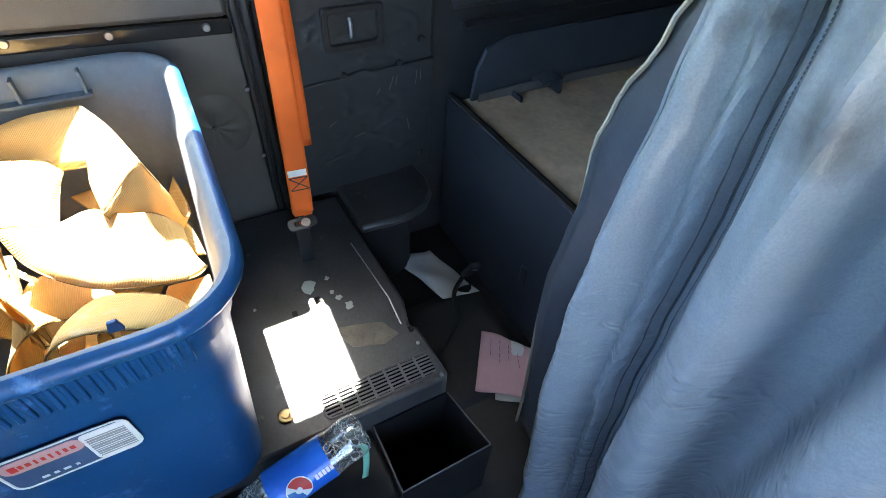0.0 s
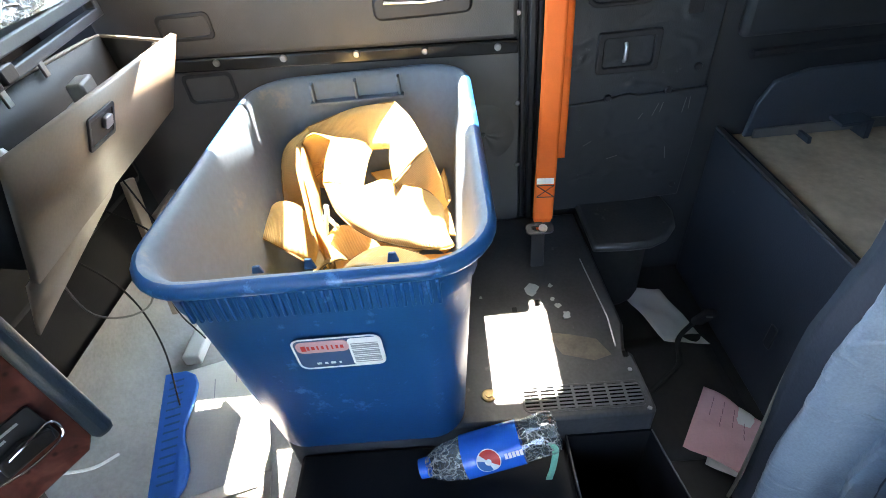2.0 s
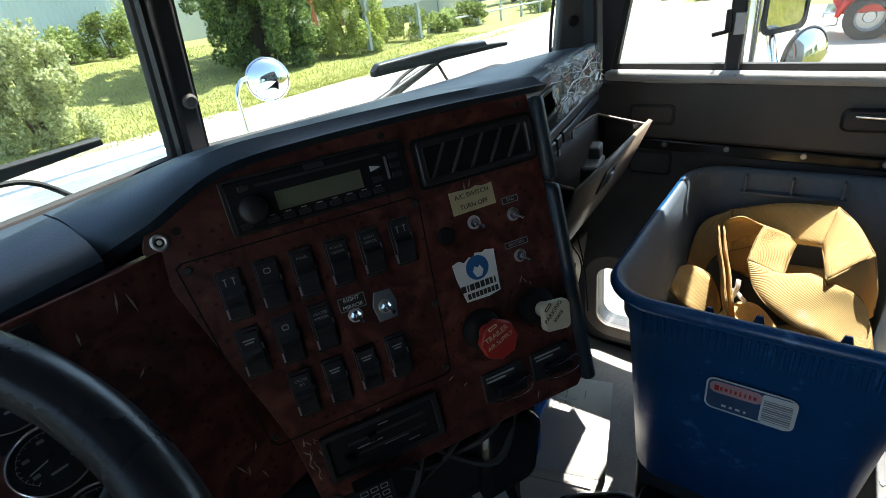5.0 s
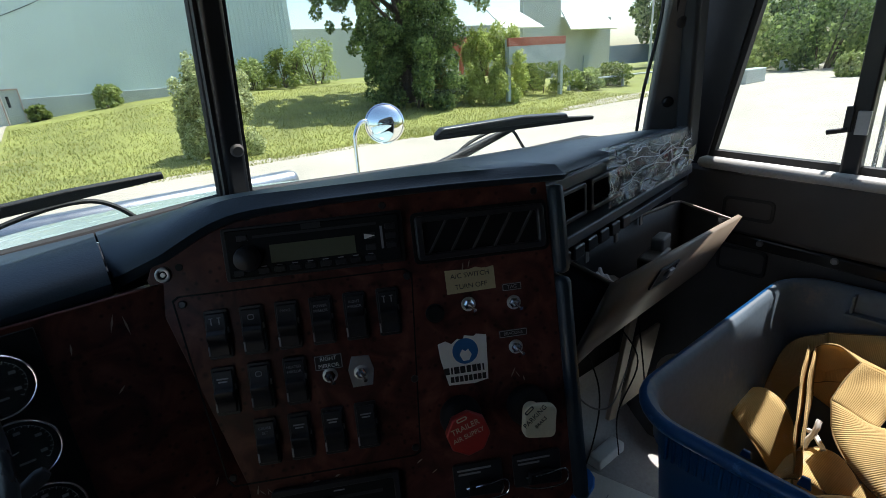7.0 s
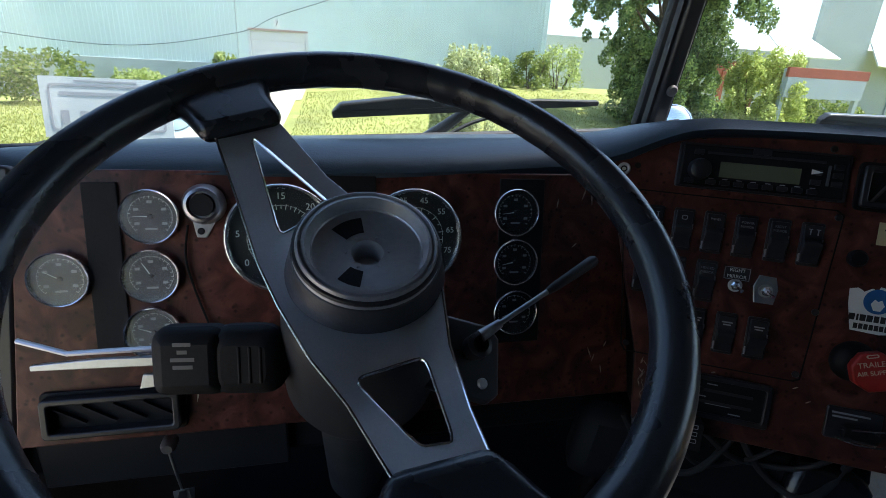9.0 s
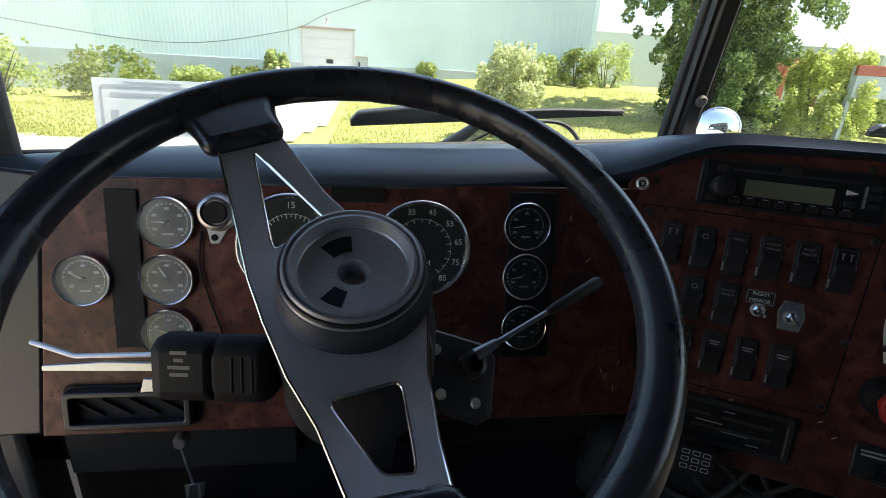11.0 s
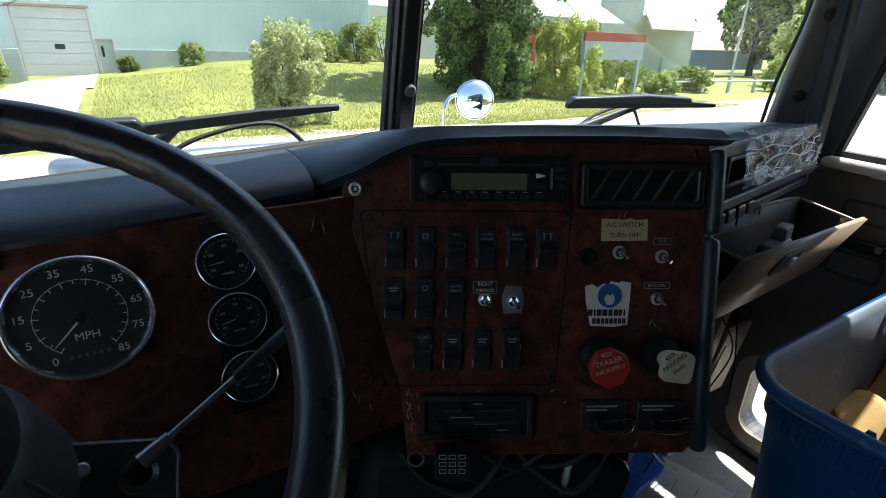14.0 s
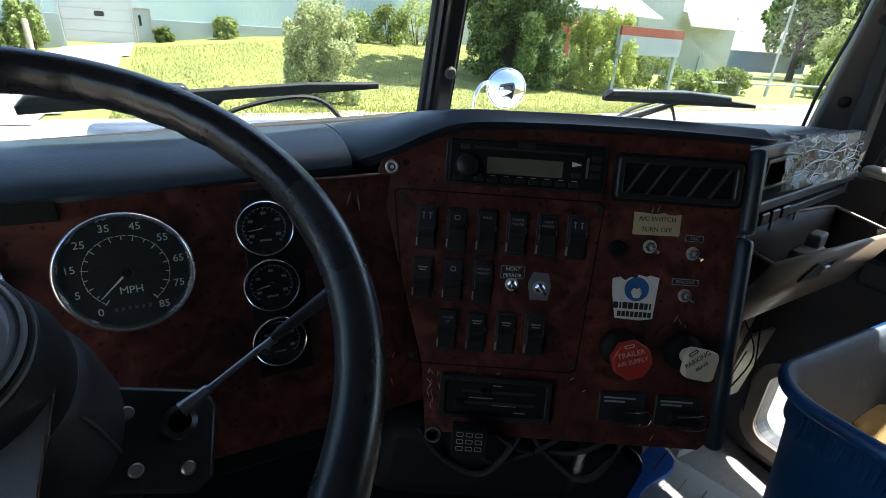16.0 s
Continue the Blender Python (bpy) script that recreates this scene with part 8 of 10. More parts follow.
def build_belt():
    ob = thing("seat_belt", "bright orange seat belt hanging at the door pillar", "seat belt")
    bm = bmesh.new()
    face = (0.12, 1.0, 0.0)
    ribbon(bm, [(0.772, -0.230, 0.538), (0.796, -0.238, 0.640), (0.840, -0.251, 0.800), (0.888, -0.262, 1.000), (0.930, -0.268, 1.20), (0.945, -0.270, 1.50)], [face, face, (0.2, 1, 0), (0.5, 0.9, 0), (0.4, 0.9, 0), face], 0.040, 8, 6, 0.002)
    thick(part("webbing", bm, M_BELT, ob, "orange woven webbing"), 0.0022)
    bm = bmesh.new()
    ribbon(bm, [(0.835, -0.268, 0.640), (0.862, -0.275, 0.80), (0.905, -0.283, 1.00), (0.945, -0.288, 1.20), (0.955, -0.288, 1.50)], [face] * 5, 0.028, 8, 4, 0.001)
    thick(part("second_webbing", bm, M_BELT, ob, "second length of webbing behind"), 0.0022)
    bm = bmesh.new()
    prism(bm, [(-0.020, 0.0), (-0.011, -0.030), (0.011, -0.030), (0.020, 0.0)], 0.004, axes((0.773, -0.230, 0.540), (0.12, 1.0, 0.0), (0.24, -0.03, 0.96)))
    part("folded_end", bm, M_BELT, ob, "tapered sewn end of the webbing", bevel=0.001)
    m = axes((0.789, -0.236, 0.617), (0.10, 1.0, 0.0), (0.28, -0.03, 0.96))
    bm = bmesh.new()
    box(bm, (0.034, 0.012, 0.0008), (0, 0, -0.0034), m)
    part("tag", bm, M_PAPER, ob, "small white sewn tag", smooth=False)
    bm = bmesh.new()
    for a, b in (((-0.016, -0.010), (0.016, -0.032)), ((-0.016, -0.032), (0.016, -0.010)), ((-0.017, -0.009), (0.017, -0.009)), ((-0.017, -0.033), (0.017, -0.033))):
        tube(bm, [m @ V((a[0], a[1], -0.0032)), m @ V((b[0], b[1], -0.0032))], 0.0010, 5)
    part("stitching", bm, M_DARK_PRINT, ob, "dark cross stitching", smooth=False)
    an = thing("belt_anchor", "steel belt anchor plate bolted to the platform", "anchor", (0.762, -0.222, 0.412))
    bm = bmesh.new()
    prism(bm, [(-0.014, 0.0), (0.014, 0.0), (0.014, 0.09), (0.008, 0.118), (-0.008, 0.118), (-0.014, 0.09)], 0.004, axes((0.002, 0, 0), (0, 1, 0), (0.05, 0, 1)))
    part("plate", bm, M_TRIM, an, "dark steel plate", bevel=0.001)
    bm = bmesh.new()
    frame_ring(bm, rounded(0.056, 0.026, 0.009, 4), rounded(0.030, 0.010, 0.004, 4), 0.005, axes((-0.008, 0, 0.115), (0, 1, 0), (0.9, 0, 0.35)))
    part("loop", bm, M_SHROUD, an, "worn steel loop", bevel=0.001)
    bolt_head(0.009, 0.007, axes((-0.012, -0.006, 0.118), (0, 1, 0), (0.9, 0, 0.35)) @ pose(0, 0, 0), M_STEEL, an, "bolt")


build_belt()


# ---------------------------------------------------------------- rear of the cab: pillar, side panels, bunk, curtain
def side_face(y, z, d=0.0):
    return axes((SIDE_X - d, y, z), (0, -1, 0), (0, 0, 1))


def build_b_pillar():
    ob = thing("b_pillar", "black ribbed door pillar trim with small screws", "pillar", kind="structure")
    for y, w, d in ((-0.215, 0.012, 0.020), (-0.232, 0.014, 0.030), (-0.250, 0.012, 0.018)):
        bm = bmesh.new()
        box(bm, (d, w, 0.60), (SIDE_X - d / 2, y, 0.41 + 0.30))
        part("rib", bm, M_TRIM, ob, bevel=0.004)
    for y, z in ((-0.205, 0.889), (-0.205, 0.709), (-0.205, 0.560)):
        bolt_head(0.0055, 0.004, side_face(y, z, 0.016), M_STEEL, ob, "screw", "small steel screw")


build_b_pillar()


def build_side_panels():
    ob = thing("rear_side_panel", "black moulded side panel with a recessed latch behind the door", "wall panel")
    bm = bmesh.new()
    prism(bm, [(0.262, 0.690), (0.602, 0.690), (0.610, 1.20), (0.262, 1.20)], 0.012, axes((SIDE_X - 0.001, 0, 0), (0, -1, 0), (0, 0, 1)))
    part("upper_panel", bm, M_SIDE, ob, bevel=0.004)
    bm = bmesh.new()
    prism(bm, [(0.262, 0.42), (0.594, 0.44), (0.604, 0.708), (0.460, 0.702), (0.440, 0.708), (0.380, 0.698), (0.262, 0.690)], 0.010, axes((SIDE_X - 0.014, 0, 0), (0, -1, 0), (0, 0, 1)))
    part("lower_panel", bm, M_SIDE, ob, "scuffed lower cover flap", bevel=0.003)
    bm = bmesh.new()
    frame_ring(bm, rounded(0.125, 0.082, 0.006, 3), rounded(0.100, 0.058, 0.008, 3), 0.012, side_face(-0.425, 0.795, 0.013))
    rec = part("latch_recess", bm, M_TRIM, ob, "square latch recess", bevel=0.003)
    bm = bmesh.new()
    tube(bm, [side_face(-0.418, 0.795, 0.02) @ V(p) for p in ((0, 0.018, 0), (0, 0.012, 0.006), (0, -0.012, 0.006), (0, -0.018, 0))], 0.0042, 8)
    part("latch", bm, M_STEEL, rec, "small bright latch")
    bm = bmesh.new()
    frame_ring(bm, rounded(0.135, 0.085, 0.025, 5), rounded(0.118, 0.068, 0.020, 5), 0.012, side_face(-0.40, 0.925, 0.012))
    part("oval_rim", bm, M_TRIM, ob, "rounded opening rim", bevel=0.003)
    bm = bmesh.new()
    prism(bm, rounded(0.028, 0.042, 0.005, 3), 0.004, side_face(-0.545, 0.875, 0.012))
    part("cap", bm, M_TRIM, ob, bevel=0.001)
    for y, z, a, w in ((-0.500, 0.668, 70, 0.030), (-0.512, 0.672, 78, 0.022), (-0.560, 0.672, 84, 0.034), (-0.570, 0.676, 92, 0.026), (-0.470, 0.655, 60, 0.015), (-0.360, 0.600, 30, 0.020), (-0.540, 0.560, 100, 0.030), (-0.420, 0.560, 15, 0.024)):
        bm = bmesh.new()
        box(bm, (w, 0.0016, 0.0004), (0, 0, 0.0), side_face(y, z, 0.0245) @ pose(0, 0, 0, 0, 0, a))
        part("scuff", bm, M_PILLAR, ob, "pale scuff mark", smooth=False)
    for y, z in ((-0.572, 0.752), (-0.395, 0.702), (-0.520, 0.708), (-0.575, 0.47)):
        bolt_head(0.008, 0.006, side_face(y, z, 0.020), M_TRIM, ob, "screw", "black plastic screw cap")
    # low moulded step against the wall: a dark foot under a rounded top
    step = thing("floor_step", "low dark moulded step with a rounded top behind the platform", "step", (0, 0, 0), kind="structure")
    top = [(0.970, -0.350), (0.970, -0.560), (0.900, -0.566), (0.845, -0.552), (0.806, -0.520), (0.786, -0.478), (0.784, -0.430), (0.790, -0.350)]
    bm = bmesh.new()
    prism(bm, top, 0.022, pose(0, 0, 0.412))
    part("top", bm, M_PLATE, step, "dusty rounded top", bevel=0.008)
    bm = bmesh.new()
    prism(bm, [(0.970 + (x - 0.970) * 0.72, -0.350 + (y + 0.350) * 0.80) for x, y in top], 0.232, pose(0, 0, FLOOR_Z))
    part("foot", bm, M_FLOOR, step, bevel=0.010)


M_SIDE = mat("black_side_panel", (0.024, 0.027, 0.031), rough=0.45, vary=0.25, scale=8, grain=480, bump=0.2, wear=(0.12, 0.12, 0.12), wear_amount=0.32, wear_scale=22)
creased(M_SIDE, 14, 0.012)
build_side_panels()


def build_sleeper():
    ob = thing("bunk_side_board", "dark blue-grey board with a small grip at the bunk's end", "board")
    bm = bmesh.new()
    prism(bm, [(0.705, 0.585), (1.60, 0.585), (1.60, 0.742), (0.80, 0.728), (0.735, 0.708), (0.712, 0.66)], 0.012, axes((0.952, 0, 0), (0, -1, 0), (0, 0, 1)))
    part("board", bm, M_CURTAIN_DARK, ob, bevel=0.003)
    bm = bmesh.new()
    prism(bm, [(0.72, 0.585), (1.60, 0.585), (1.60, 0.612), (0.72, 0.606)], 0.006, axes((0.938, 0, 0), (0, -1, 0), (0, 0, 1)))
    part("edge", bm, M_PILLAR, ob, "grey lower edge", bevel=0.001)
    # folded sheet-metal grip, open at the top
    bm = bmesh.new()
    prism(bm, [(0.816, 0.596), (0.824, 0.596), (0.832, 0.556), (0.938, 0.562), (0.932, 0.616), (0.878, 0.612), (0.878, 0.620), (0.942, 0.624), (0.950, 0.552), (0.826, 0.546)], 0.045, axes((0.940, 0, 0), (0, -1, 0), (0, 0, 1)))
    part("grip", bm, M_CURTAIN_DARK, ob, "folded metal grip", bevel=0.0015)
    # padded back wall: rows of dark cushions and a shelf rail
    ob = thing("sleeper_lining", "dark quilted lining on the sleeper's side wall", "wall lining", kind="structure")
    for y0, y1, z0, z1 in ((-1.98, -0.64, 0.80, 1.02), (-1.98, -0.64, 1.04, 1.30), (-1.98, -0.64, 1.32, 1.66)):
        bm = bmesh.new()
        box(bm, (0.03, y1 - y0, z1 - z0), (SIDE_X - 0.015, (y0 + y1) / 2, (z0 + z1) / 2))
        part("cushion", bm, M_VINYL, ob, bevel=0.012)
    bm = bmesh.new()
    tube(bm, [(0.93, -0.66, 0.775), (0.93, -1.2, 0.785), (0.93, -1.95, 0.785)], 0.010, 8)
    part("rail", bm, M_TRIM, ob, "thin rail")
    for x0 in (-0.9, -0.3, 0.3):
        bm = bmesh.new()
        box(bm, (0.58, 0.03, 0.5), (x0 + 0.3, -1.985, 1.10))
        part("cushion", bm, M_VINYL, ob, bevel=0.014)
    # door lock on the bunk front
    ob = thing("bunk_latch", "small black hasp on the bunk's front board", "latch", axes((0.575, -0.648, 0.345), (1, 0, 0), (0, 0, 1)))
    bm = bmesh.new()
    prism(bm, rounded(0.022, 0.060, 0.006, 3), 0.010, pose(0, 0, 0, 0, 0, 0) @ Matrix(((1, 0, 0, 0), (0, 1, 0, 0), (0, 0, 1, 0), (0, 0, 0, 1))))
    part("plate", bm, M_TRIM, ob, bevel=0.002)
    bm = bmesh.new()
    tube(bm, curve_pts([(0, 0.02, 0.010), (0.006, 0.0, 0.022), (0, -0.02, 0.010)], 5), 0.004, 8)
    part("loop", bm, M_STEEL, ob, "worn steel loop")


M_CORD = mat("beige_cord", (0.34, 0.30, 0.24), rough=0.7, vary=0.2, bump=0.2)
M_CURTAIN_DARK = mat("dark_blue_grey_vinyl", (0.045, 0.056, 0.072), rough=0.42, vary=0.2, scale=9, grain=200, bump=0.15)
build_sleeper()


def curtain_edge(z):
    """Where the free edge of the curtain hangs at height z."""
    rows = ((0.19, 0.345), (0.62, 0.372), (0.71, 0.363), (0.78, 0.355), (0.86, 0.362), (0.92, 0.350), (1.00, 0.320), (1.12, 0.27), (1.70, 0.24))
    for (z0, x0), (z1, x1) in zip(rows, rows[1:]):
        if z <= z1:
            t = max(0.0, (z - z0) / (z1 - z0))
            t = t * t * (3 - 2 * t)
            return x0 + (x1 - x0) * t
    return rows[-1][1]


def build_curtain():
    ob = thing("sleeper_curtain", "heavy grey-blue vinyl sleeper curtain hanging in deep folds", "curtain")

    def fold(s, z):
        """Depth of the folds at a distance s from the free edge; the folds lean with height."""
        q = s + 0.09 * (z - 0.35) - 0.010
        d = 0.046 * math.cos((q - 0.046) / 0.128 * 2 * math.pi + 0.25 * math.sin(q * 7))
        d += 0.042 * math.exp(-((q - 0.098) / 0.013) ** 2) - 0.011 * math.exp(-((q - 0.1075) / 0.0035) ** 2)
        d += 0.012 * math.sin(q / 0.046 * 2 * math.pi + 1.6 * z) * min(1.0, max(0.0, (q - 0.115) / 0.03)) * (0.6 + 0.8 * noise.noise(V((q * 4, z * 2.6, 5.3))))
        buckle = max(0.0, noise.noise(V((q * 9, z * 5, 7.7))) - 0.05)
        d += 0.022 * noise.noise(V((s * 5, z * 2.0, 0.3))) + 0.007 * noise.noise(V((s * 20, z * 13, 2.0)))
        return d + 0.012 * buckle * abs(noise.noise(V((q * 26 + z * 9, z * 34, 4.0)))) + 0.0016 * noise.noise(V((s * 70, z * 60, 4.0)))

    def at(u, v):
        z = 0.192 + 1.46 * v
        s = u * 0.98
        x = 0.261 + 0.008 * math.sin(z * 4.0) - s
        y = -0.455 - 0.05 * u + fold(s, z) - 0.040 * max(0.0, 1 - s / 0.03) ** 2
        return V((x, y, z))
    bm = bmesh.new()
    grid(bm, at, 280, 240)
    thick(part("front_leaf", bm, M_CURTAIN, ob, "creased grey-blue vinyl"), 0.003)
    # the back leaf hangs in shadow; that shade is put into its darker vinyl
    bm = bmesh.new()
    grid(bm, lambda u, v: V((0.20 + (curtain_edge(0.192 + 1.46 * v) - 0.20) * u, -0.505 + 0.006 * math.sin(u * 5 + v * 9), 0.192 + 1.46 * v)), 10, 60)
    thick(part("back_leaf", bm, M_CURTAIN_DARK, ob, "back leaf of the curtain, its shade put into darker vinyl"), 0.003)
    bm = bmesh.new()
    tube(bm, [(curtain_edge(0.192 + 1.46 * v / 60), -0.503, 0.192 + 1.46 * v / 60) for v in range(61)], 0.0030, 6)
    part("edge_cord", bm, M_CORD, ob, "worn beige edge cord")
    bm = bmesh.new()
    tube(bm, [at(0.0, v / 60) + V((0, 0.004, 0)) for v in range(61)], 0.0035, 6)
    part("hem", bm, M_CURTAIN, ob, "rolled edge piping")
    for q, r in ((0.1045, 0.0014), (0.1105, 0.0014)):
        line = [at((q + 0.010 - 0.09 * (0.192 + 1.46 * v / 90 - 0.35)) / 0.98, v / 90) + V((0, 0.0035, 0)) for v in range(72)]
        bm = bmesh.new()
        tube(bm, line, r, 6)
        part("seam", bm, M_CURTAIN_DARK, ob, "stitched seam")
    bm = bmesh.new()
    for i in range(340):
        z = 0.20 + i * 0.0036
        c = at((0.1265 - 0.09 * (z - 0.35)) / 0.98, (z - 0.192) / 1.46) + V((0, 0.0032, 0))
        box(bm, (0.0009, 0.0008, 0.0022), c)
    part("stitch_line", bm, M_CURTAIN_DARK, ob, "row of fine stitches", smooth=False)
    bm = bmesh.new()
    tube(bm, [(-0.95, -0.52, 1.665), (0.95, -0.49, 1.665)], 0.012, 10)
    tagged(part("curtain_rail", bm, M_STEEL), "dull metal curtain rail under the roof", "curtain rail")


build_curtain()


# ---------------------------------------------------------------- truck parts outside the glass
def build_wiper(name_label, a, b, pivot, held):
    """a: one end of the blade, b: its other end, pivot: where the arm is held, held: how much of the blade the holder covers."""
    ob = thing("wiper", name_label, "wiper", group="windshield wipers")
    a, b, pv = V(a), V(b), V(pivot)
    mid = a.lerp(b, 0.52)
    side = V((0, 1, 0.2)).normalized()
    up = V((0, -0.2, 1))
    m = axes(a, b - a, up)
    ln = (b - a).length
    bm = bmesh.new()
    prism(bm, [(0, -0.006), (ln, -0.006), (ln, 0.002), (ln * 0.75, 0.008), (ln * 0.25, 0.008), (0, 0.004)], 0.010, m @ pose(0, 0, -0.005))
    part("blade", bm, M_RUBBER, ob, "black rubber blade", bevel=0.0015)
    bm = bmesh.new()
    prism(bm, [(0.0, 0.003), (ln * held, 0.003), (ln * (held - 0.02), 0.016), (ln * held * 0.6, 0.021), (ln * 0.03, 0.015)], 0.016, m @ pose(0, 0, -0.008))
    part("bridge", bm, M_TRIM, ob, "black blade holder", bevel=0.003)
    bm = bmesh.new()
    tube(bm, [mid + V((0, 0.004, 0.006)), mid.lerp(pv, 0.5) + V((0, 0.01, 0.0)), pv], [0.006, 0.009, 0.012], 10)
    part("arm", bm, M_TRIM, ob, "black wiper arm")
    bm = bmesh.new()
    lathe(bm, [(0.0, 0.0), (0.018, 0.0), (0.016, 0.03), (0.0, 0.032)], Matrix.Translation(pv + V((0, 0, -0.02))), 16)
    part("pivot", bm, M_TRIM, ob)
    bm = bmesh.new()
    hose = curve_pts([pv + V((0.02, 0, 0)), pv + V((0.10, 0.0, 0.040)), pv + V((0.20, 0.0, 0.052)), pv + V((0.26, 0.01, 0.0))], 8)
    tube(bm, hose, 0.0035, 6)
    part("washer_hose", bm, M_RUBBER, ob, "thin black washer hose")


build_wiper("black wiper resting low across the driver's windshield", (-0.500, 0.735, 1.122), (-0.078, 0.745, 1.154), (-0.36, 0.79, 1.075), 0.42)
build_wiper("black wiper resting low across the passenger's windshield", (0.372, 0.748, 1.138), (0.815, 0.730, 1.124), (0.40, 0.79, 1.070), 0.80)


def build_hood():
    ob = thing("truck_hood", "pale teal truck hood sloping away in front of the windshield", "hood", (0, 0, 0))

    def at(u, v):
        x = (u * 2 - 1) * (0.86 - 0.22 * v)
        y = 0.80 + 1.45 * v
        z = 1.055 - 0.15 * v - 0.10 * v * v - 0.16 * abs(u * 2 - 1) ** 3.5
        return V((x, y, z))
    bm = bmesh.new()
    grid(bm, at, 30, 16)
    thick(part("panel", bm, M_HOOD, ob, "pale teal painted hood"), 0.01)
    for s in (-1, 1):
        bm = bmesh.new()
        grid(bm, lambda u, v: V((s * (0.62 + 0.50 * u), 1.25 + 1.25 * v, 0.62 + 0.10 * math.sin(math.pi * v) - 0.25 * u * u)), 10, 14)
        thick(part("fender", bm, M_HOOD, ob, "rounded pale fender"), 0.01)
    bm = bmesh.new()
    box(bm, (1.86, 0.10, 0.06), (0, 0.795, 1.03))
    part("cowl", bm, M_BLACK, ob, "black cowl grille", bevel=0.01)
    bm = bmesh.new()
    box(bm, (1.30, 0.10, 1.5), (0, 2.22, 0.10))
    part("nose", bm, M_STEEL, ob, "grille nose", bevel=0.03)
    bm = bmesh.new()
    box(bm, (1.9, 1.45, 0.9), (0, 1.5, -0.2))
    part("engine_bay", bm, M_BLACK, ob)
    for s in (-1, 1):
        mr = thing("hood_mirror", "round chrome convex mirror on a bent rod above the fender", "mirror", (s * 1.12, 2.17, 1.00), group="hood mirrors")
        m = look((0, 0, 0), (-0.3 - s * 1.12, -2.17, 0.25)) @ pose(0, 0, 0, 180, 0, 0)
        bm = bmesh.new()
        lathe(bm, [(0.0, 0.034), (0.035, 0.031), (0.065, 0.022), (0.086, 0.010), (0.092, 0.0)], m, 40, caps=False)
        part("glass", bm, M_MIRROR, mr, "convex mirror glass")
        bm = bmesh.new()
        lathe(bm, [(0.092, 0.004), (0.098, 0.0), (0.096, -0.012), (0.060, -0.04), (0.0, -0.05)], m, 40, caps=False)
        part("shell", bm, M_CHROME, mr, "chrome mirror shell")
        bm = bmesh.new()
        tube(bm, curve_pts([(0, 0.04, 0.0), (-s * 0.09, 0.05, 0.02), (-s * 0.14, 0.05, -0.03), (-s * 0.15, 0.05, -0.12), (-s * 0.16, 0.03, -0.42)], 8), 0.010, 10)
        part("rod", bm, M_CHROME, mr, "bent bright rod")


build_hood()


def build_side_mirror(s):
    ob = thing("side_mirror", "tall chrome side mirror with a round convex mirror below", "mirror", (s * 1.345, 0.222, 1.0), group="side mirrors")
    m = axes((0, 0, 0.252), (0.857, -0.514, 0) if s > 0 else (0.857, 0.514, 0), (0, 0, 1))
    bm = bmesh.new()
    prism(bm, rounded(0.160, 0.42, 0.026, 5), 0.05, m @ pose(0, 0, -0.05))
    part("shell", bm, M_CHROME, ob, "chrome mirror shell", bevel=0.01)
    bm = bmesh.new()
    prism(bm, rounded(0.140, 0.395, 0.020, 5), 0.002, m @ pose(0, 0, 0.001))
    part("glass", bm, M_MIRROR, ob, "flat mirror glass", smooth=False)
    bm = bmesh.new()
    frame_ring(bm, rounded(0.160, 0.42, 0.026, 5), rounded(0.138, 0.393, 0.019, 5), 0.006, m)
    part("rim", bm, M_RUBBER, ob, "black mirror rim")
    bm = bmesh.new()
    m2 = axes((-0.010 * s, -0.062, -0.028), (0.857, -0.514, 0) if s > 0 else (0.857, 0.514, 0), (0, 0, 1))
    lathe(bm, [(0.0, 0.026), (0.04, 0.022), (0.065, 0.012), (0.078, 0.0)], m2, 36, caps=False)
    part("round_glass", bm, M_MIRROR, ob, "round convex mirror")
    bm = bmesh.new()
    lathe(bm, [(0.078, 0.003), (0.083, 0.0), (0.078, -0.012), (0.0, -0.03)], m2, 36, caps=False)
    part("round_shell", bm, M_TRIM, ob, "black round shell")
    bm = bmesh.new()
    tube(bm, [(-s * 0.352, -0.03, -0.05), (-s * 0.24, -0.02, -0.03), (-s * 0.02, 0.02, 0.03), (0, 0.03, 0.05)], 0.011, 10)
    tube(bm, [(-s * 0.352, 0.0, 0.66), (-s * 0.26, 0.01, 0.62), (-s * 0.02, 0.04, 0.50), (0, 0.03, 0.46)], 0.011, 10)
    tube(bm, [(-s * 0.13, 0.045, -0.05), (-s * 0.14, 0.045, 0.60)], 0.008, 10)
    tube(bm, [(-s * 0.10, 0.07, -0.05), (-s * 0.12, 0.07, 0.60)], 0.0045, 8)
    tube(bm, [(0, -0.03, 0.045), (0, -0.055, 0.02), (-s * 0.005, -0.058, -0.02)], 0.007, 8)
    part("bracket", bm, M_CHROME, ob, "bright tube bracket")


build_side_mirror(1)
build_side_mirror(-1)


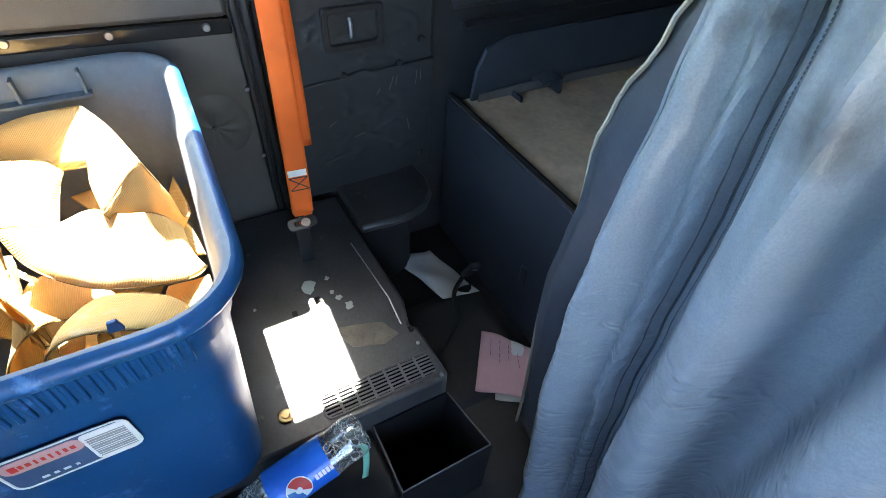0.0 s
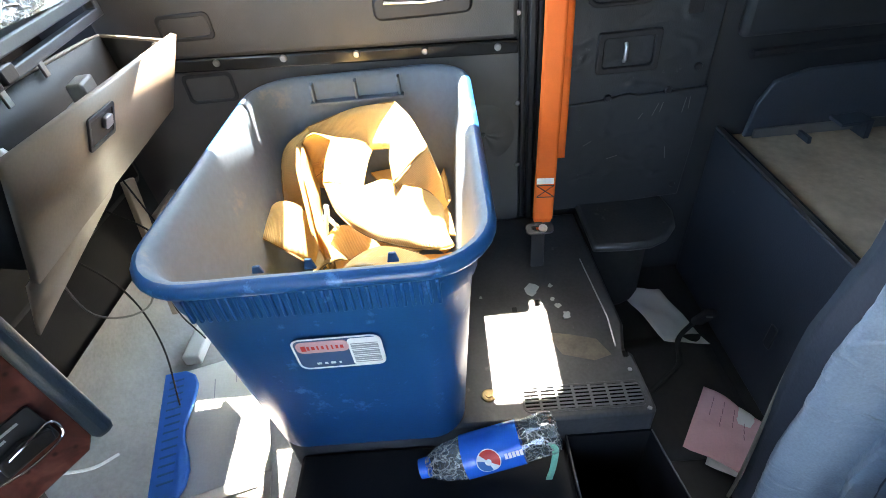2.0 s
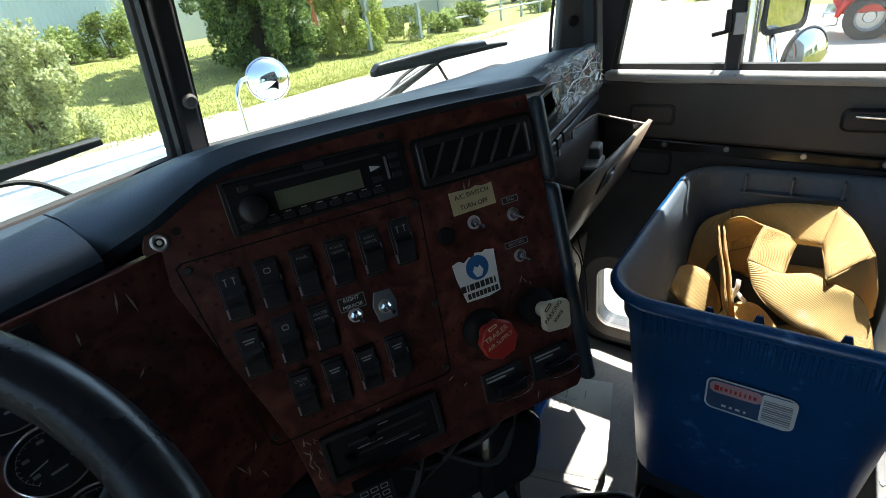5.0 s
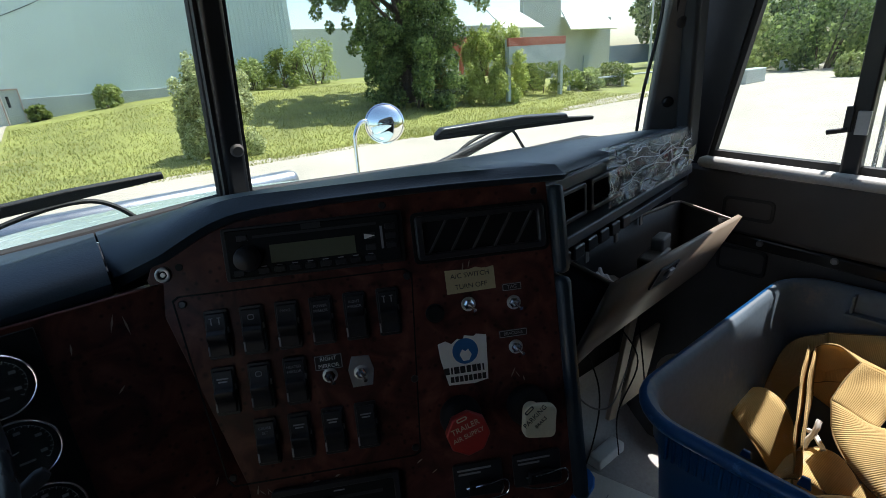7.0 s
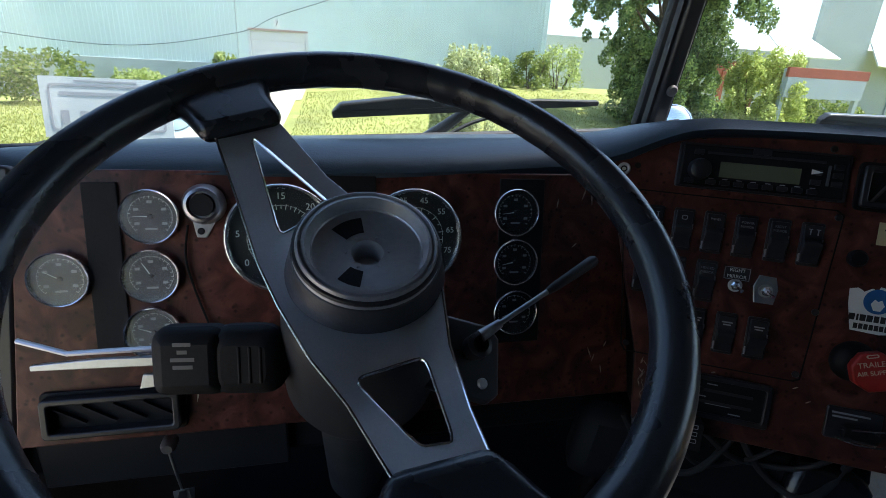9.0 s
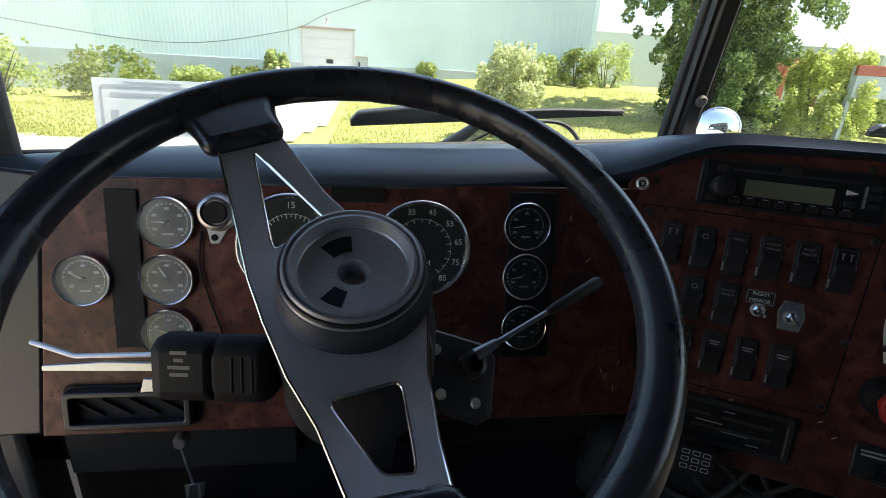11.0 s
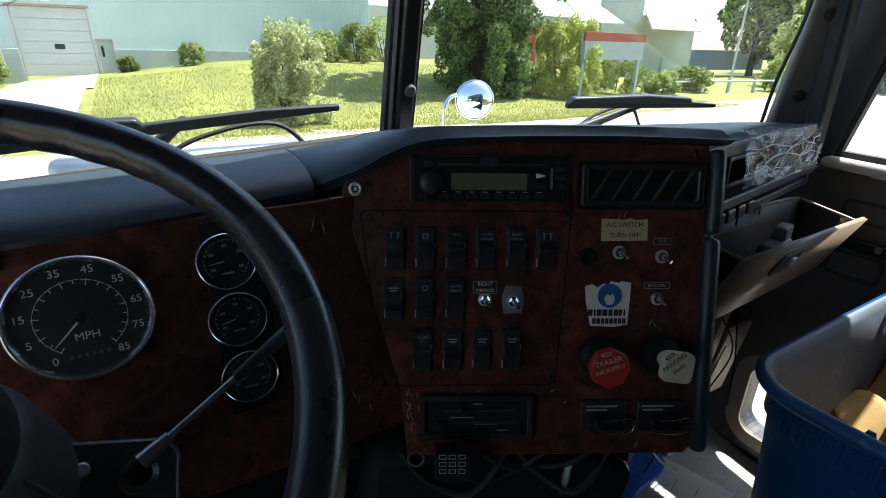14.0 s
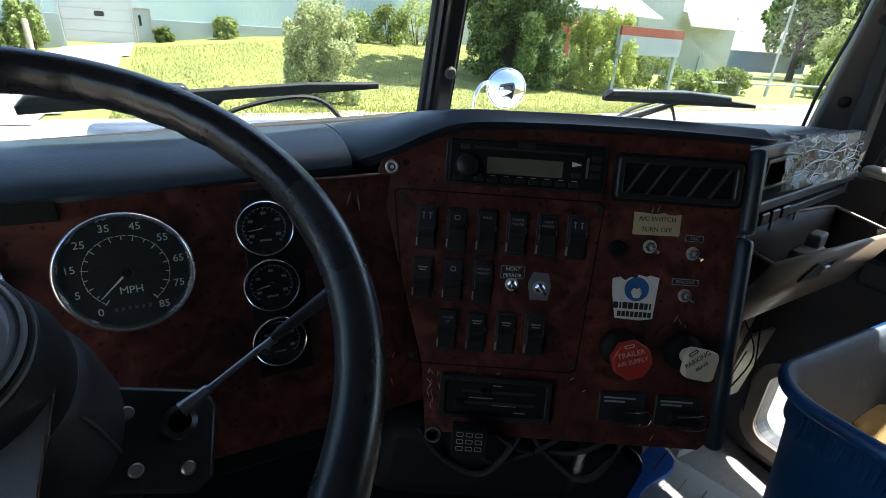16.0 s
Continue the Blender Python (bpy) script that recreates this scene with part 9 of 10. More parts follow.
def build_permit():
    """A framed permit plate standing on the driver's side fender."""
    m = axes((-1.135, 1.64, 1.035), (1.0, 0.02, 0.0), (0.0, 0.12, 0.99)) @ Matrix.Scale(1.6, 4)
    ob = thing("permit_card", "faded permit plate propped up on the pale fender", "card", m)
    bm = bmesh.new()
    box(bm, (0.210, 0.105, 0.002), (0, 0, 0))
    part("card", bm, M_CARD, ob, "faded grey card", smooth=False)
    bm = bmesh.new()
    frame_ring(bm, rounded(0.186, 0.082, 0.008, 3), rounded(0.178, 0.074, 0.006, 3), 0.0006, pose(0, 0, 0.0012))
    box(bm, (0.150, 0.006, 0.0006), (0, 0.024, 0.0014))
    box(bm, (0.100, 0.003, 0.0006), (0, 0.046, 0.0014))
    for k in range(5):
        box(bm, (0.013, 0.026, 0.0006), (-0.070 + 0.030 * k, -0.018, 0.0014))
    part("print", bm, M_GREY_PRINT, ob, "grey bars of print", smooth=False)


M_CARD = mat("faded_card", (0.50, 0.52, 0.50), rough=0.6, vary=0.08, bump=0.0)
build_permit()
# wire along the windshield edge
bm = bmesh.new()
tube(bm, curve_pts([(0.835, 0.628, 1.09), (0.842, 0.622, 1.18), (0.846, 0.600, 1.30), (0.838, 0.585, 1.42), (0.83, 0.57, 1.50)], 8), 0.0035, 6)
tagged(part("antenna_wire", bm, M_RUBBER), "thin black wire along the windshield edge", "wire")

# ---------------------------------------------------------------- the yard
GROUND_Z = -1.15


def ground_height(x, y):
    """The yard is flat round the truck and rises towards the building."""
    t = max(0.0, min(1.0, (y - 16.0) / 18.0))
    side = max(0.0, min(1.0, (40.0 - x) / 16.0))
    return GROUND_Z + (0.70 + 0.11 * (max(-12.0, min(5.0, x)) + 3.6)) * (t * t * (3 - 2 * t)) * side


def sheet_xy(name, xs, ys, lift, material, label, category, keep=None, kind="structure"):
    bm = bmesh.new()
    vs = {}
    for i in range(len(xs) - 1):
        for j in range(len(ys) - 1):
            if keep and not keep((xs[i] + xs[i + 1]) / 2, (ys[j] + ys[j + 1]) / 2):
                continue
            q = []
            for a, b in ((i, j), (i + 1, j), (i + 1, j + 1), (i, j + 1)):
                if (a, b) not in vs:
                    vs[a, b] = bm.verts.new((xs[a], ys[b], ground_height(xs[a], ys[b]) + lift))
                q.append(vs[a, b])
            bm.faces.new(q)
    return tagged(part(name, bm, material), label, category, kind=kind)


sheet_xy("ground", [-400, -150, -80] + [-60 + 2 * i for i in range(71)] + [110, 200, 400], [-400, -150, -60] + [-30 + 2 * i for i in range(61)] + [110, 160, 250, 600], 0.0, M_GRASS, "dry summer lawn rising gently to a long building", "ground")


def road_edge(x):
    return 14.6 + 0.5 * math.sin(x * 0.35) + 0.35 * noise.noise(V((x * 0.5, 0, 0))) + max(0, x - 16) * 0.16


sheet_xy("road", [-60 + 0.8 * i for i in range(240)], [-40 + 4 * i for i in range(13)] + [12.5 + 0.35 * i for i in range(80)], 0.03, M_ROAD, "pale sun-bleached gravel yard and road", "road", lambda x, y: -7 < y < road_edge(x) and not (x > 26 and y < 4 + 0.3 * (x - 26)))
sheet_xy("driveway", [-7.4 + 0.3 * i for i in range(21)], [13.5 + 0.5 * i for i in range(41)], 0.05, M_ROAD, "pale concrete driveway up to the roller door", "driveway", lambda x, y: -6.6 + 0.085 * (y - 18) + 0.12 * math.sin(y) < x < -2.45 + 0.030 * (y - 18) + 0.15 * math.sin(y * 0.7) - max(0, 19 - y) * 0.10)


BASE_TOP = 1.42   # where the siding meets the concrete base


def build_warehouse():
    ob = thing("warehouse", "long pale green steel-sided warehouse with a white roller door", "warehouse", Matrix.Translation((0.26, 34.0, -0.25)) @ Matrix.Scale(0.86, 4))
    x0, x1, top = -54.0, 15.8, 11.0
    dx0, dx1, dz0, dz1 = -6.35, -2.62, -0.10, 3.72
    # concrete base in two lengths either side of the roller door
    for a, b in ((x0, dx0), (-1.62, x1)):
        bm = bmesh.new()
        box(bm, (b - a, 0.35, 3.0), ((a + b) / 2, 0.10, BASE_TOP - 1.5))
        part("base", bm, M_CONC, ob, "weathered concrete base", bevel=0.02)
    bm = bmesh.new()
    for a, b, z0, z1 in ((x0, dx0, BASE_TOP, top), (dx0, dx1, dz1, top), (dx1, -1.62, 1.95, top), (-1.62, x1, BASE_TOP, top)):
        box(bm, (b - a, 0.20, z1 - z0), ((a + b) / 2, 0.12, (z0 + z1) / 2))
    part("wall", bm, M_WALL, ob)
    bm = bmesh.new()
    x = -26.0
    while x < x1 - 0.1:
        z0 = BASE_TOP + 0.02 if not dx0 - 0.1 < x < -1.55 else (dz1 + 0.15 if x < dx1 + 0.1 else 2.05)
        box(bm, (0.055, 0.045, top - z0), (x, 0.005, (top + z0) / 2))
        x += 0.30
    part("siding_rib", bm, M_WALL, ob, "upright ribs of the siding", smooth=False)["kind"] = "stuff"
    bm = bmesh.new()
    box(bm, (x1 - x0, 0.5, 0.25), ((x0 + x1) / 2, 0.1, top + 0.1))
    part("roof_edge", bm, M_ROOF, ob)
    bm = bmesh.new()
    box(bm, (0.2, 30, 12), (x1 - 0.1, 15.2, 5.0))
    part("end_wall", bm, M_WALL, ob)
    # roller door with panels
    bm = bmesh.new()
    box(bm, (dx1 - dx0, 0.08, dz1 - dz0), ((dx0 + dx1) / 2, 0.16, (dz0 + dz1) / 2))
    door = part("roller_door", bm, M_ROLL, ob, "white sectional roller door")
    for k in range(6):
        bm = bmesh.new()
        h = (dz1 - dz0) / 6
        box(bm, (dx1 - dx0 - 0.06, 0.05, h - 0.035), ((dx0 + dx1) / 2, 0.105, dz0 + h * (k + 0.5)))
        part("door_panel", bm, M_ROLL, door, bevel=0.012)
    bm = bmesh.new()
    prism(bm, rounded(0.52, 0.30, 0.07, 4), 0.03, axes(((dx0 + dx1) / 2 + 0.12, 0.09, 1.55), (1, 0, 0), (0, 0, 1)))
    part("door_window", bm, M_DARKGLASS, door, "small dark window", bevel=0.01)
    for a in (dx0 - 0.08, dx1 + 0.08):
        bm = bmesh.new()
        box(bm, (0.16, 0.10, dz1 - dz0), (a, 0.0, (dz0 + dz1) / 2))
        part("door_jamb", bm, M_ROLL, ob, bevel=0.01)
    bm = bmesh.new()
    box(bm, (dx1 - dx0 + 0.32, 0.12, 0.14), ((dx0 + dx1) / 2, -0.005, dz1 + 0.07))
    part("door_head", bm, M_FRAME, ob, "faded rusty door head", bevel=0.01)
    # small side door
    bm = bmesh.new()
    box(bm, (0.92, 0.08, 2.05), (-2.08, 0.06, 0.92))
    d = part("side_door", bm, M_CONC, ob, "worn pale side door", bevel=0.01)
    bm = bmesh.new()
    frame_ring(bm, [(-2.56, -0.12), (-1.60, -0.12), (-1.60, 2.02), (-2.56, 2.02)], [(-2.50, -0.12), (-1.66, -0.12), (-1.66, 1.95), (-2.50, 1.95)], 0.10, axes((0, 0.03, 0), (1, 0, 0), (0, 0, 1)))
    part("side_door_frame", bm, M_FRAME, ob, "red-brown door frame")
    bm = bmesh.new()
    box(bm, (0.14, 0.02, 0.62), (-2.22, 0.01, 1.30))
    part("side_door_window", bm, M_DARKGLASS, d, "narrow dark window")
    # number board
    bm = bmesh.new()
    box(bm, (0.42, 0.03, 0.55), (-4.55, -0.02, 4.22))
    board = part("number_board", bm, M_WHITE, ob, "white number board above the door")
    writing("numeral", "7", 0.52, axes((-4.55, -0.04, 4.22), (1, 0, 0), (0, 0, 1)), M_DARK_PRINT, board)
    bm = bmesh.new()
    tube(bm, curve_pts([(-30, -0.1, 3.6), (-16, -0.12, 2.2), (-7.5, -0.12, 3.4), (-4.5, -0.1, 4.7), (0.5, -0.1, 6.6), (6, -0.1, 9.5)], 10), 0.018, 5)
    part("cable", bm, M_RUBBER, ob, "thin hanging cable")
    bm = bmesh.new()
    tube(bm, [(-7.2, -0.12, 0.0), (-7.2, -0.12, 5.6)], 0.03, 8)
    part("pipe", bm, M_CONC, ob, "upright pipe")
    return ob


M_FRAME = mat("faded_red_frame_paint", (0.46, 0.34, 0.29), rough=0.7, vary=0.2, scale=3, grain=20, bump=0.1)
M_DARKGLASS = mat("dark_window", (0.02, 0.025, 0.03), rough=0.15, vary=0.1, bump=0.0)
build_warehouse()


def build_far_buildings():
    ob = thing("annex_building", "pale far building with bright sloping metal awnings", "building", (0, 0, 0))
    y = 36.0
    for xa, xb, yy, z0, z1, mt, n in ((37.7, 43.2, 36.0, -1.3, 10.0, M_ANNEX, "tall_wall"), (43.2, 52.0, 36.2, -1.3, 4.7, M_ANNEX, "low_wall"), (16.0, 37.7, 40.0, -1.0, 4.4, M_ANNEX, "back_wall")):
        bm = bmesh.new()
        box(bm, (xb - xa, 0.4, z1 - z0), ((xa + xb) / 2, yy, (z0 + z1) / 2))
        part(n, bm, mt, ob)
    for xa, xb, yb, zt, zl, mt in ((42.8, 50.6, 34.2, 5.4, 3.4, M_ROOF), (32.4, 37.5, 33.0, 5.5, 3.6, M_ROOF)):
        bm = bmesh.new()
        quad_sheet(bm, (xa + 0.6, 36.0, zt), (xb - 0.2, 36.0, zt - 0.3), (xb, yb, zl), (xa, yb, zl))
        thick(part("awning", bm, mt, ob, "bright sloping awning", smooth=False), 0.12)
    bm = bmesh.new()
    box(bm, (7.0, 0.3, 1.1), (31.0, 34.0, 2.5))
    part("brown_fascia", bm, M_BRICKRED, ob, "red-brown fascia")
    for x in (28.2, 31.0, 34.0):
        bm = bmesh.new()
        box(bm, (0.3, 0.3, 3.6), (x, 33.9, 0.6))
        part("awning_post", bm, M_BRICKRED, ob)
    bm = bmesh.new()
    box(bm, (1.6, 0.1, 2.1), (48.0, 35.9, -0.2))
    part("door", bm, M_CONC, ob, "grey door")
    bm = bmesh.new()
    box(bm, (16, 0.3, 2.2), (62, 38, 0.6))
    tagged(part("far_fence", bm, M_FENCE), "long blue-grey far fence wall", "fence")
    # sign board on two posts
    sg = thing("sign_board", "blank faded sign board with a red-brown top on posts", "sign", (21.0, 19.0, 0.45))
    bm = bmesh.new()
    box(bm, (4.3, 0.10, 0.86), (0, 0, 0.88))
    part("board", bm, M_BOARD, sg, "faded pale board", bevel=0.01)
    bm = bmesh.new()
    box(bm, (4.4, 0.14, 0.40), (0, 0, 1.51))
    part("top_band", bm, M_BRICKRED, sg, "red-brown top band", bevel=0.01)
    for x in (-2.05, 2.05):
        bm = bmesh.new()
        box(bm, (0.20, 0.20, 3.0), (x, 0.16, 0.15))
        part("post", bm, M_BOARD, sg, bevel=0.01)
    # low rail fence and concrete blocks at the roadside
    for k in range(7):
        post = thing("rail_post", "short grey roadside post", "post", (25.5 + 2.4 * k, 20.5 - 0.3 * k, GROUND_Z), group="roadside posts")
        bm = bmesh.new()
        box(bm, (0.14, 0.14, 1.1), (0, 0, 0.5))
        part("shaft", bm, M_CONC, post)
    bm = bmesh.new()
    tube(bm, [(25.5 + 2.4 * k, 20.4 - 0.3 * k, GROUND_Z + 0.8) for k in range(7)], 0.06, 6)
    tagged(part("guard_rail", bm, M_CONC), "grey metal roadside guard rail", "rail")
    for x, y, w in ((33, 13.2, 2.6), (46, 15.5, 3.0), (52, 13, 2.6)):
        bm = bmesh.new()
        box(bm, (w, 0.7, 0.8), (x, y, GROUND_Z + 0.42))
        tagged(part("concrete_block", bm, M_CONC, bevel=0.05), "grey concrete barrier block by the road", "block", group="concrete blocks")
    for x, y, h in ((36.0, 21.5, 9.5), (58, 26, 9.0)):
        pl = thing("light_pole", "tall thin pale light pole", "pole", (x, y, GROUND_Z))
        bm = bmesh.new()
        tube(bm, [(0, 0, -0.1), (0, 0, h * 0.9), (-0.6, 0, h)], [0.09, 0.06, 0.05], 8)
        part("shaft", bm, M_CONC, pl)
    wp = thing("wooden_post", "short weathered wooden post beside the driveway", "post", (-5.7, 28.5, ground_height(-5.7, 28.5)))
    bm = bmesh.new()
    lathe(bm, [(0.12, -0.3), (0.11, 1.45), (0.08, 1.5), (0, 1.51)], None, 12)
    part("shaft", bm, M_POSTWOOD, wp)


M_ANNEX = mat("pale_annex_siding", (0.43, 0.46, 0.42), rough=0.6, vary=0.06, scale=0.4, grain=6, bump=0.02)
M_BOARD = mat("faded_sign_paint", (0.36, 0.41, 0.39), rough=0.7, vary=0.1, scale=1.5, grain=12, bump=0.03)
M_FENCE = mat("blue_grey_fence", (0.20, 0.27, 0.34), rough=0.7, vary=0.12, scale=0.6, grain=8, bump=0.1)
M_POSTWOOD = mat("weathered_post_wood", (0.42, 0.35, 0.24), rough=0.85, vary=0.2, scale=4, grain=30, bump=0.3)
build_far_buildings()


def build_red_truck():
    """A red truck parked across the yard, seen through the passenger's window."""
    ob = thing("parked_truck", "red semi truck with black wheels parked across the yard", "truck", (16.0, -0.45, GROUND_Z))
    g = axes((0.0, 0, 0), (0, 1, 0), (0, 0, 1))

    def side(name, pts, depth, material, label="", at=0.0):
        bm = bmesh.new()
        prism(bm, pts, depth, g @ pose(0, 0, at))
        return part(name, bm, material, ob, label, bevel=0.04)
    side("hood", [(-1.0, 0.62), (0.75, 0.62), (0.95, 0.95), (0.90, 1.55), (-1.0, 1.78)], 1.7, M_TRUCK_RED, "red hood", 0.2)
    side("cab", [(-2.9, 0.62), (-1.0, 0.62), (-1.0, 1.80), (-1.35, 2.75), (-2.9, 2.85)], 2.1, M_TRUCK_RED, "red cab")
    side("cab_window", [(-2.1, 1.75), (-1.25, 1.75), (-1.5, 2.5), (-2.1, 2.5)], 0.02, M_DARKGLASS, "dark cab window", -0.02)
    side("frame_rail", [(-7.5, 0.62), (-2.9, 0.62), (-2.9, 0.92), (-7.5, 0.92)], 0.9, M_BLACK, "black frame", 0.6)
    side("bumper", [(0.75, 0.38), (1.08, 0.38), (1.08, 0.72), (0.75, 0.72)], 2.1, M_CHROME, "bright bumper")
    arch = [(0.15 + 0.70 * math.cos(radians(a)), 0.52 + 0.70 * math.sin(radians(a))) for a in range(5, 186, 15)] + [(0.15 + 0.58 * math.cos(radians(a)), 0.52 + 0.58 * math.sin(radians(a))) for a in range(185, 4, -15)]
    side("fender_arch", arch, 0.5, M_TRUCK_RED, "red fender arch over the front wheel", -0.05)
    side("step_box", [(-1.75, 0.40), (-0.85, 0.40), (-0.85, 0.95), (-1.75, 0.95)], 0.3, M_STEEL, "bright ribbed step box", -0.02)
    for z in (0.52, 0.66, 0.80):
        side("step_tread", [(-1.72, z), (-0.88, z), (-0.88, z + 0.04), (-1.72, z + 0.04)], 0.05, M_CHROME, "bright step tread", -0.06)
    bm = bmesh.new()
    lathe(bm, [(0.0, 0), (0.32, 0), (0.32, 1.3), (0.0, 1.3)], pose(0.30, -2.2, 0.62, 90, 0, 0), 20)
    part("fuel_tank", bm, M_STEEL, ob, "dull bright fuel tank")
    for y in (0.15, -5.2, -6.5):
        bm = bmesh.new()
        lathe(bm, [(0.30, 0.0), (0.50, 0.0), (0.52, 0.05), (0.52, 0.24), (0.30, 0.28)], pose(0.30, y, 0.52, 0, -90, 0), 28, caps=False)
        wheel = part("wheel", bm, M_RUBBER, ob, "black tyre")
        bm = bmesh.new()
        lathe(bm, [(0.0, 0.10), (0.12, 0.12), (0.14, 0.05), (0.27, 0.04), (0.31, 0.22)], pose(0.30, y, 0.52, 0, -90, 0), 28, caps=False)
        part("rim", bm, M_STEEL, wheel, "steel rim")


M_TRUCK_RED = mat("red_truck_paint", (0.50, 0.030, 0.022), rough=0.25, vary=0.06, scale=1, grain=20, bump=0.0)
build_red_truck()


# ---------------------------------------------------------------- plants
def leaf_mesh(name, clumps, count, size, material, parent=None, seed=1, flat=0.6):
    """Many small leaves scattered through soft clumps (x, y, z, rx, ry, rz), thicker towards their skins."""
    rng = np.random.default_rng(seed)
    w = np.array([c[3] * c[4] * c[5] for c in clumps]) ** 0.75
    pick = rng.choice(len(clumps), count, p=w / w.sum())
    c = np.array(clumps)[pick]
    d = rng.normal(size=(count, 3))
    d /= np.linalg.norm(d, axis=1)[:, None]
    r = rng.uniform(0.45, 1.0, count) ** 0.5 * rng.uniform(0.8, 1.12, count)
    p = c[:, :3] + d * r[:, None] * c[:, 3:6]
    a = rng.normal(size=(count, 3))
    a /= np.linalg.norm(a, axis=1)[:, None]
    b = np.cross(a, d + 0.6 * rng.normal(size=(count, 3)))
    b /= np.linalg.norm(b, axis=1)[:, None] + 1e-9
    s = size * rng.uniform(0.6, 1.4, count)[:, None]
    quad = np.stack([p - a * s, p + b * s * flat, p + a * s, p - b * s * flat], 1).reshape(-1, 3)
    me = bpy.data.meshes.new(name)
    me.from_pydata(quad.tolist(), [], [(4 * i, 4 * i + 1, 4 * i + 2, 4 * i + 3) for i in range(count)])
    me.materials.append(material)
    ob = new(name, me)
    if parent is not None:
        ob.parent = parent
    return ob


def clumps_for(rx, ry, rz, zc, n, seed, spread=0.75, size=0.34):
    rng = np.random.default_rng(seed)
    out = []
    for _ in range(n):
        d = rng.normal(size=3)
        d /= np.linalg.norm(d)
        r = rng.uniform(0.12, 1.0) ** 0.5 * spread
        s = size * rng.uniform(0.65, 1.3)
        out.append((d[0] * rx * r, d[1] * ry * r, zc + d[2] * rz * r, rx * s, ry * s, rz * s))
    return out


def bush_clumps(rx, ry, h, seed):
    """Many small uneven clumps from the ground up, with upright sprays on top."""
    rng = np.random.default_rng(seed)
    out = []
    for _ in range(70):
        t = rng.uniform(0.04, 0.92)
        reach = (1 - 0.45 * t ** 3.0) * (0.8 + 0.2 * min(1, t * 5)) * rng.uniform(0.1, 1.0) ** 0.45
        a = rng.uniform(0, 6.28)
        s = rng.uniform(0.10, 0.24)
        out.append((rx * reach * math.cos(a) * 0.92, ry * reach * math.sin(a) * 0.92, h * t, rx * s, ry * s, h * s * rng.uniform(0.5, 1.1)))
    for _ in range(16):
        a, r = rng.uniform(0, 6.28), rng.uniform(0, 0.7)
        out.append((rx * r * math.cos(a), ry * r * math.sin(a), h * rng.uniform(0.88, 1.03), rx * 0.05, ry * 0.05, h * 0.10))
    return out


def build_tree(x, y, height, crown_w, low, leaves, size, seed, label, clumps=95, clump=0.14):
    z0 = ground_height(x, y)
    ob = thing("tree", label, "tree", (x, y, z0))
    rng = random.Random(seed)
    bm = bmesh.new()
    tube(bm, [(0, 0, -0.3), (0.05, 0, height * 0.2), (-0.05, 0.08, height * 0.45), (0.1, 0, height * 0.85)], [0.035 * height, 0.028 * height, 0.02 * height, 0.004 * height], 10)
    for k in range(11):
        a, h = rng.uniform(0, 6.28), height * rng.uniform(0.22, 0.7)
        r = crown_w * rng.uniform(0.5, 0.9)
        tube(bm, [(0, 0, h), (r * 0.5 * math.cos(a), r * 0.5 * math.sin(a), h + 0.10 * height), (r * math.cos(a), r * math.sin(a), h + 0.16 * height)], [0.012 * height, 0.007 * height, 0.002 * height], 6)
    part("trunk", bm, M_BARK, ob, "rough brown trunk and limbs")
    zc, rz = (height + low) / 2, (height - low) / 2
    leaf_mesh("crown", clumps_for(crown_w, crown_w, rz, zc, clumps, seed, 0.97, clump), leaves, size, M_LEAF, ob, seed)
    return ob


def build_bush(x, y, w, h, leaves, size, seed, label, material, group="", depth=None):
    z0 = ground_height(x, y)
    ob = thing("bush", label, "bush", (x, y, z0), group=group)
    bm = bmesh.new()
    rng = random.Random(seed)
    for k in range(7):
        a = rng.uniform(0, 6.28)
        tube(bm, [(0.1 * w * math.cos(a), 0.1 * w * math.sin(a), -0.1), (0.3 * w * math.cos(a), 0.3 * w * math.sin(a), h * rng.uniform(0.6, 0.9))], [0.02 * h, 0.005 * h], 5)
    part("stems", bm, M_BARK, ob)
    leaf_mesh("foliage", bush_clumps(w / 2, (depth or w) / 2, h, seed), leaves, size, material, ob, seed)
    return ob


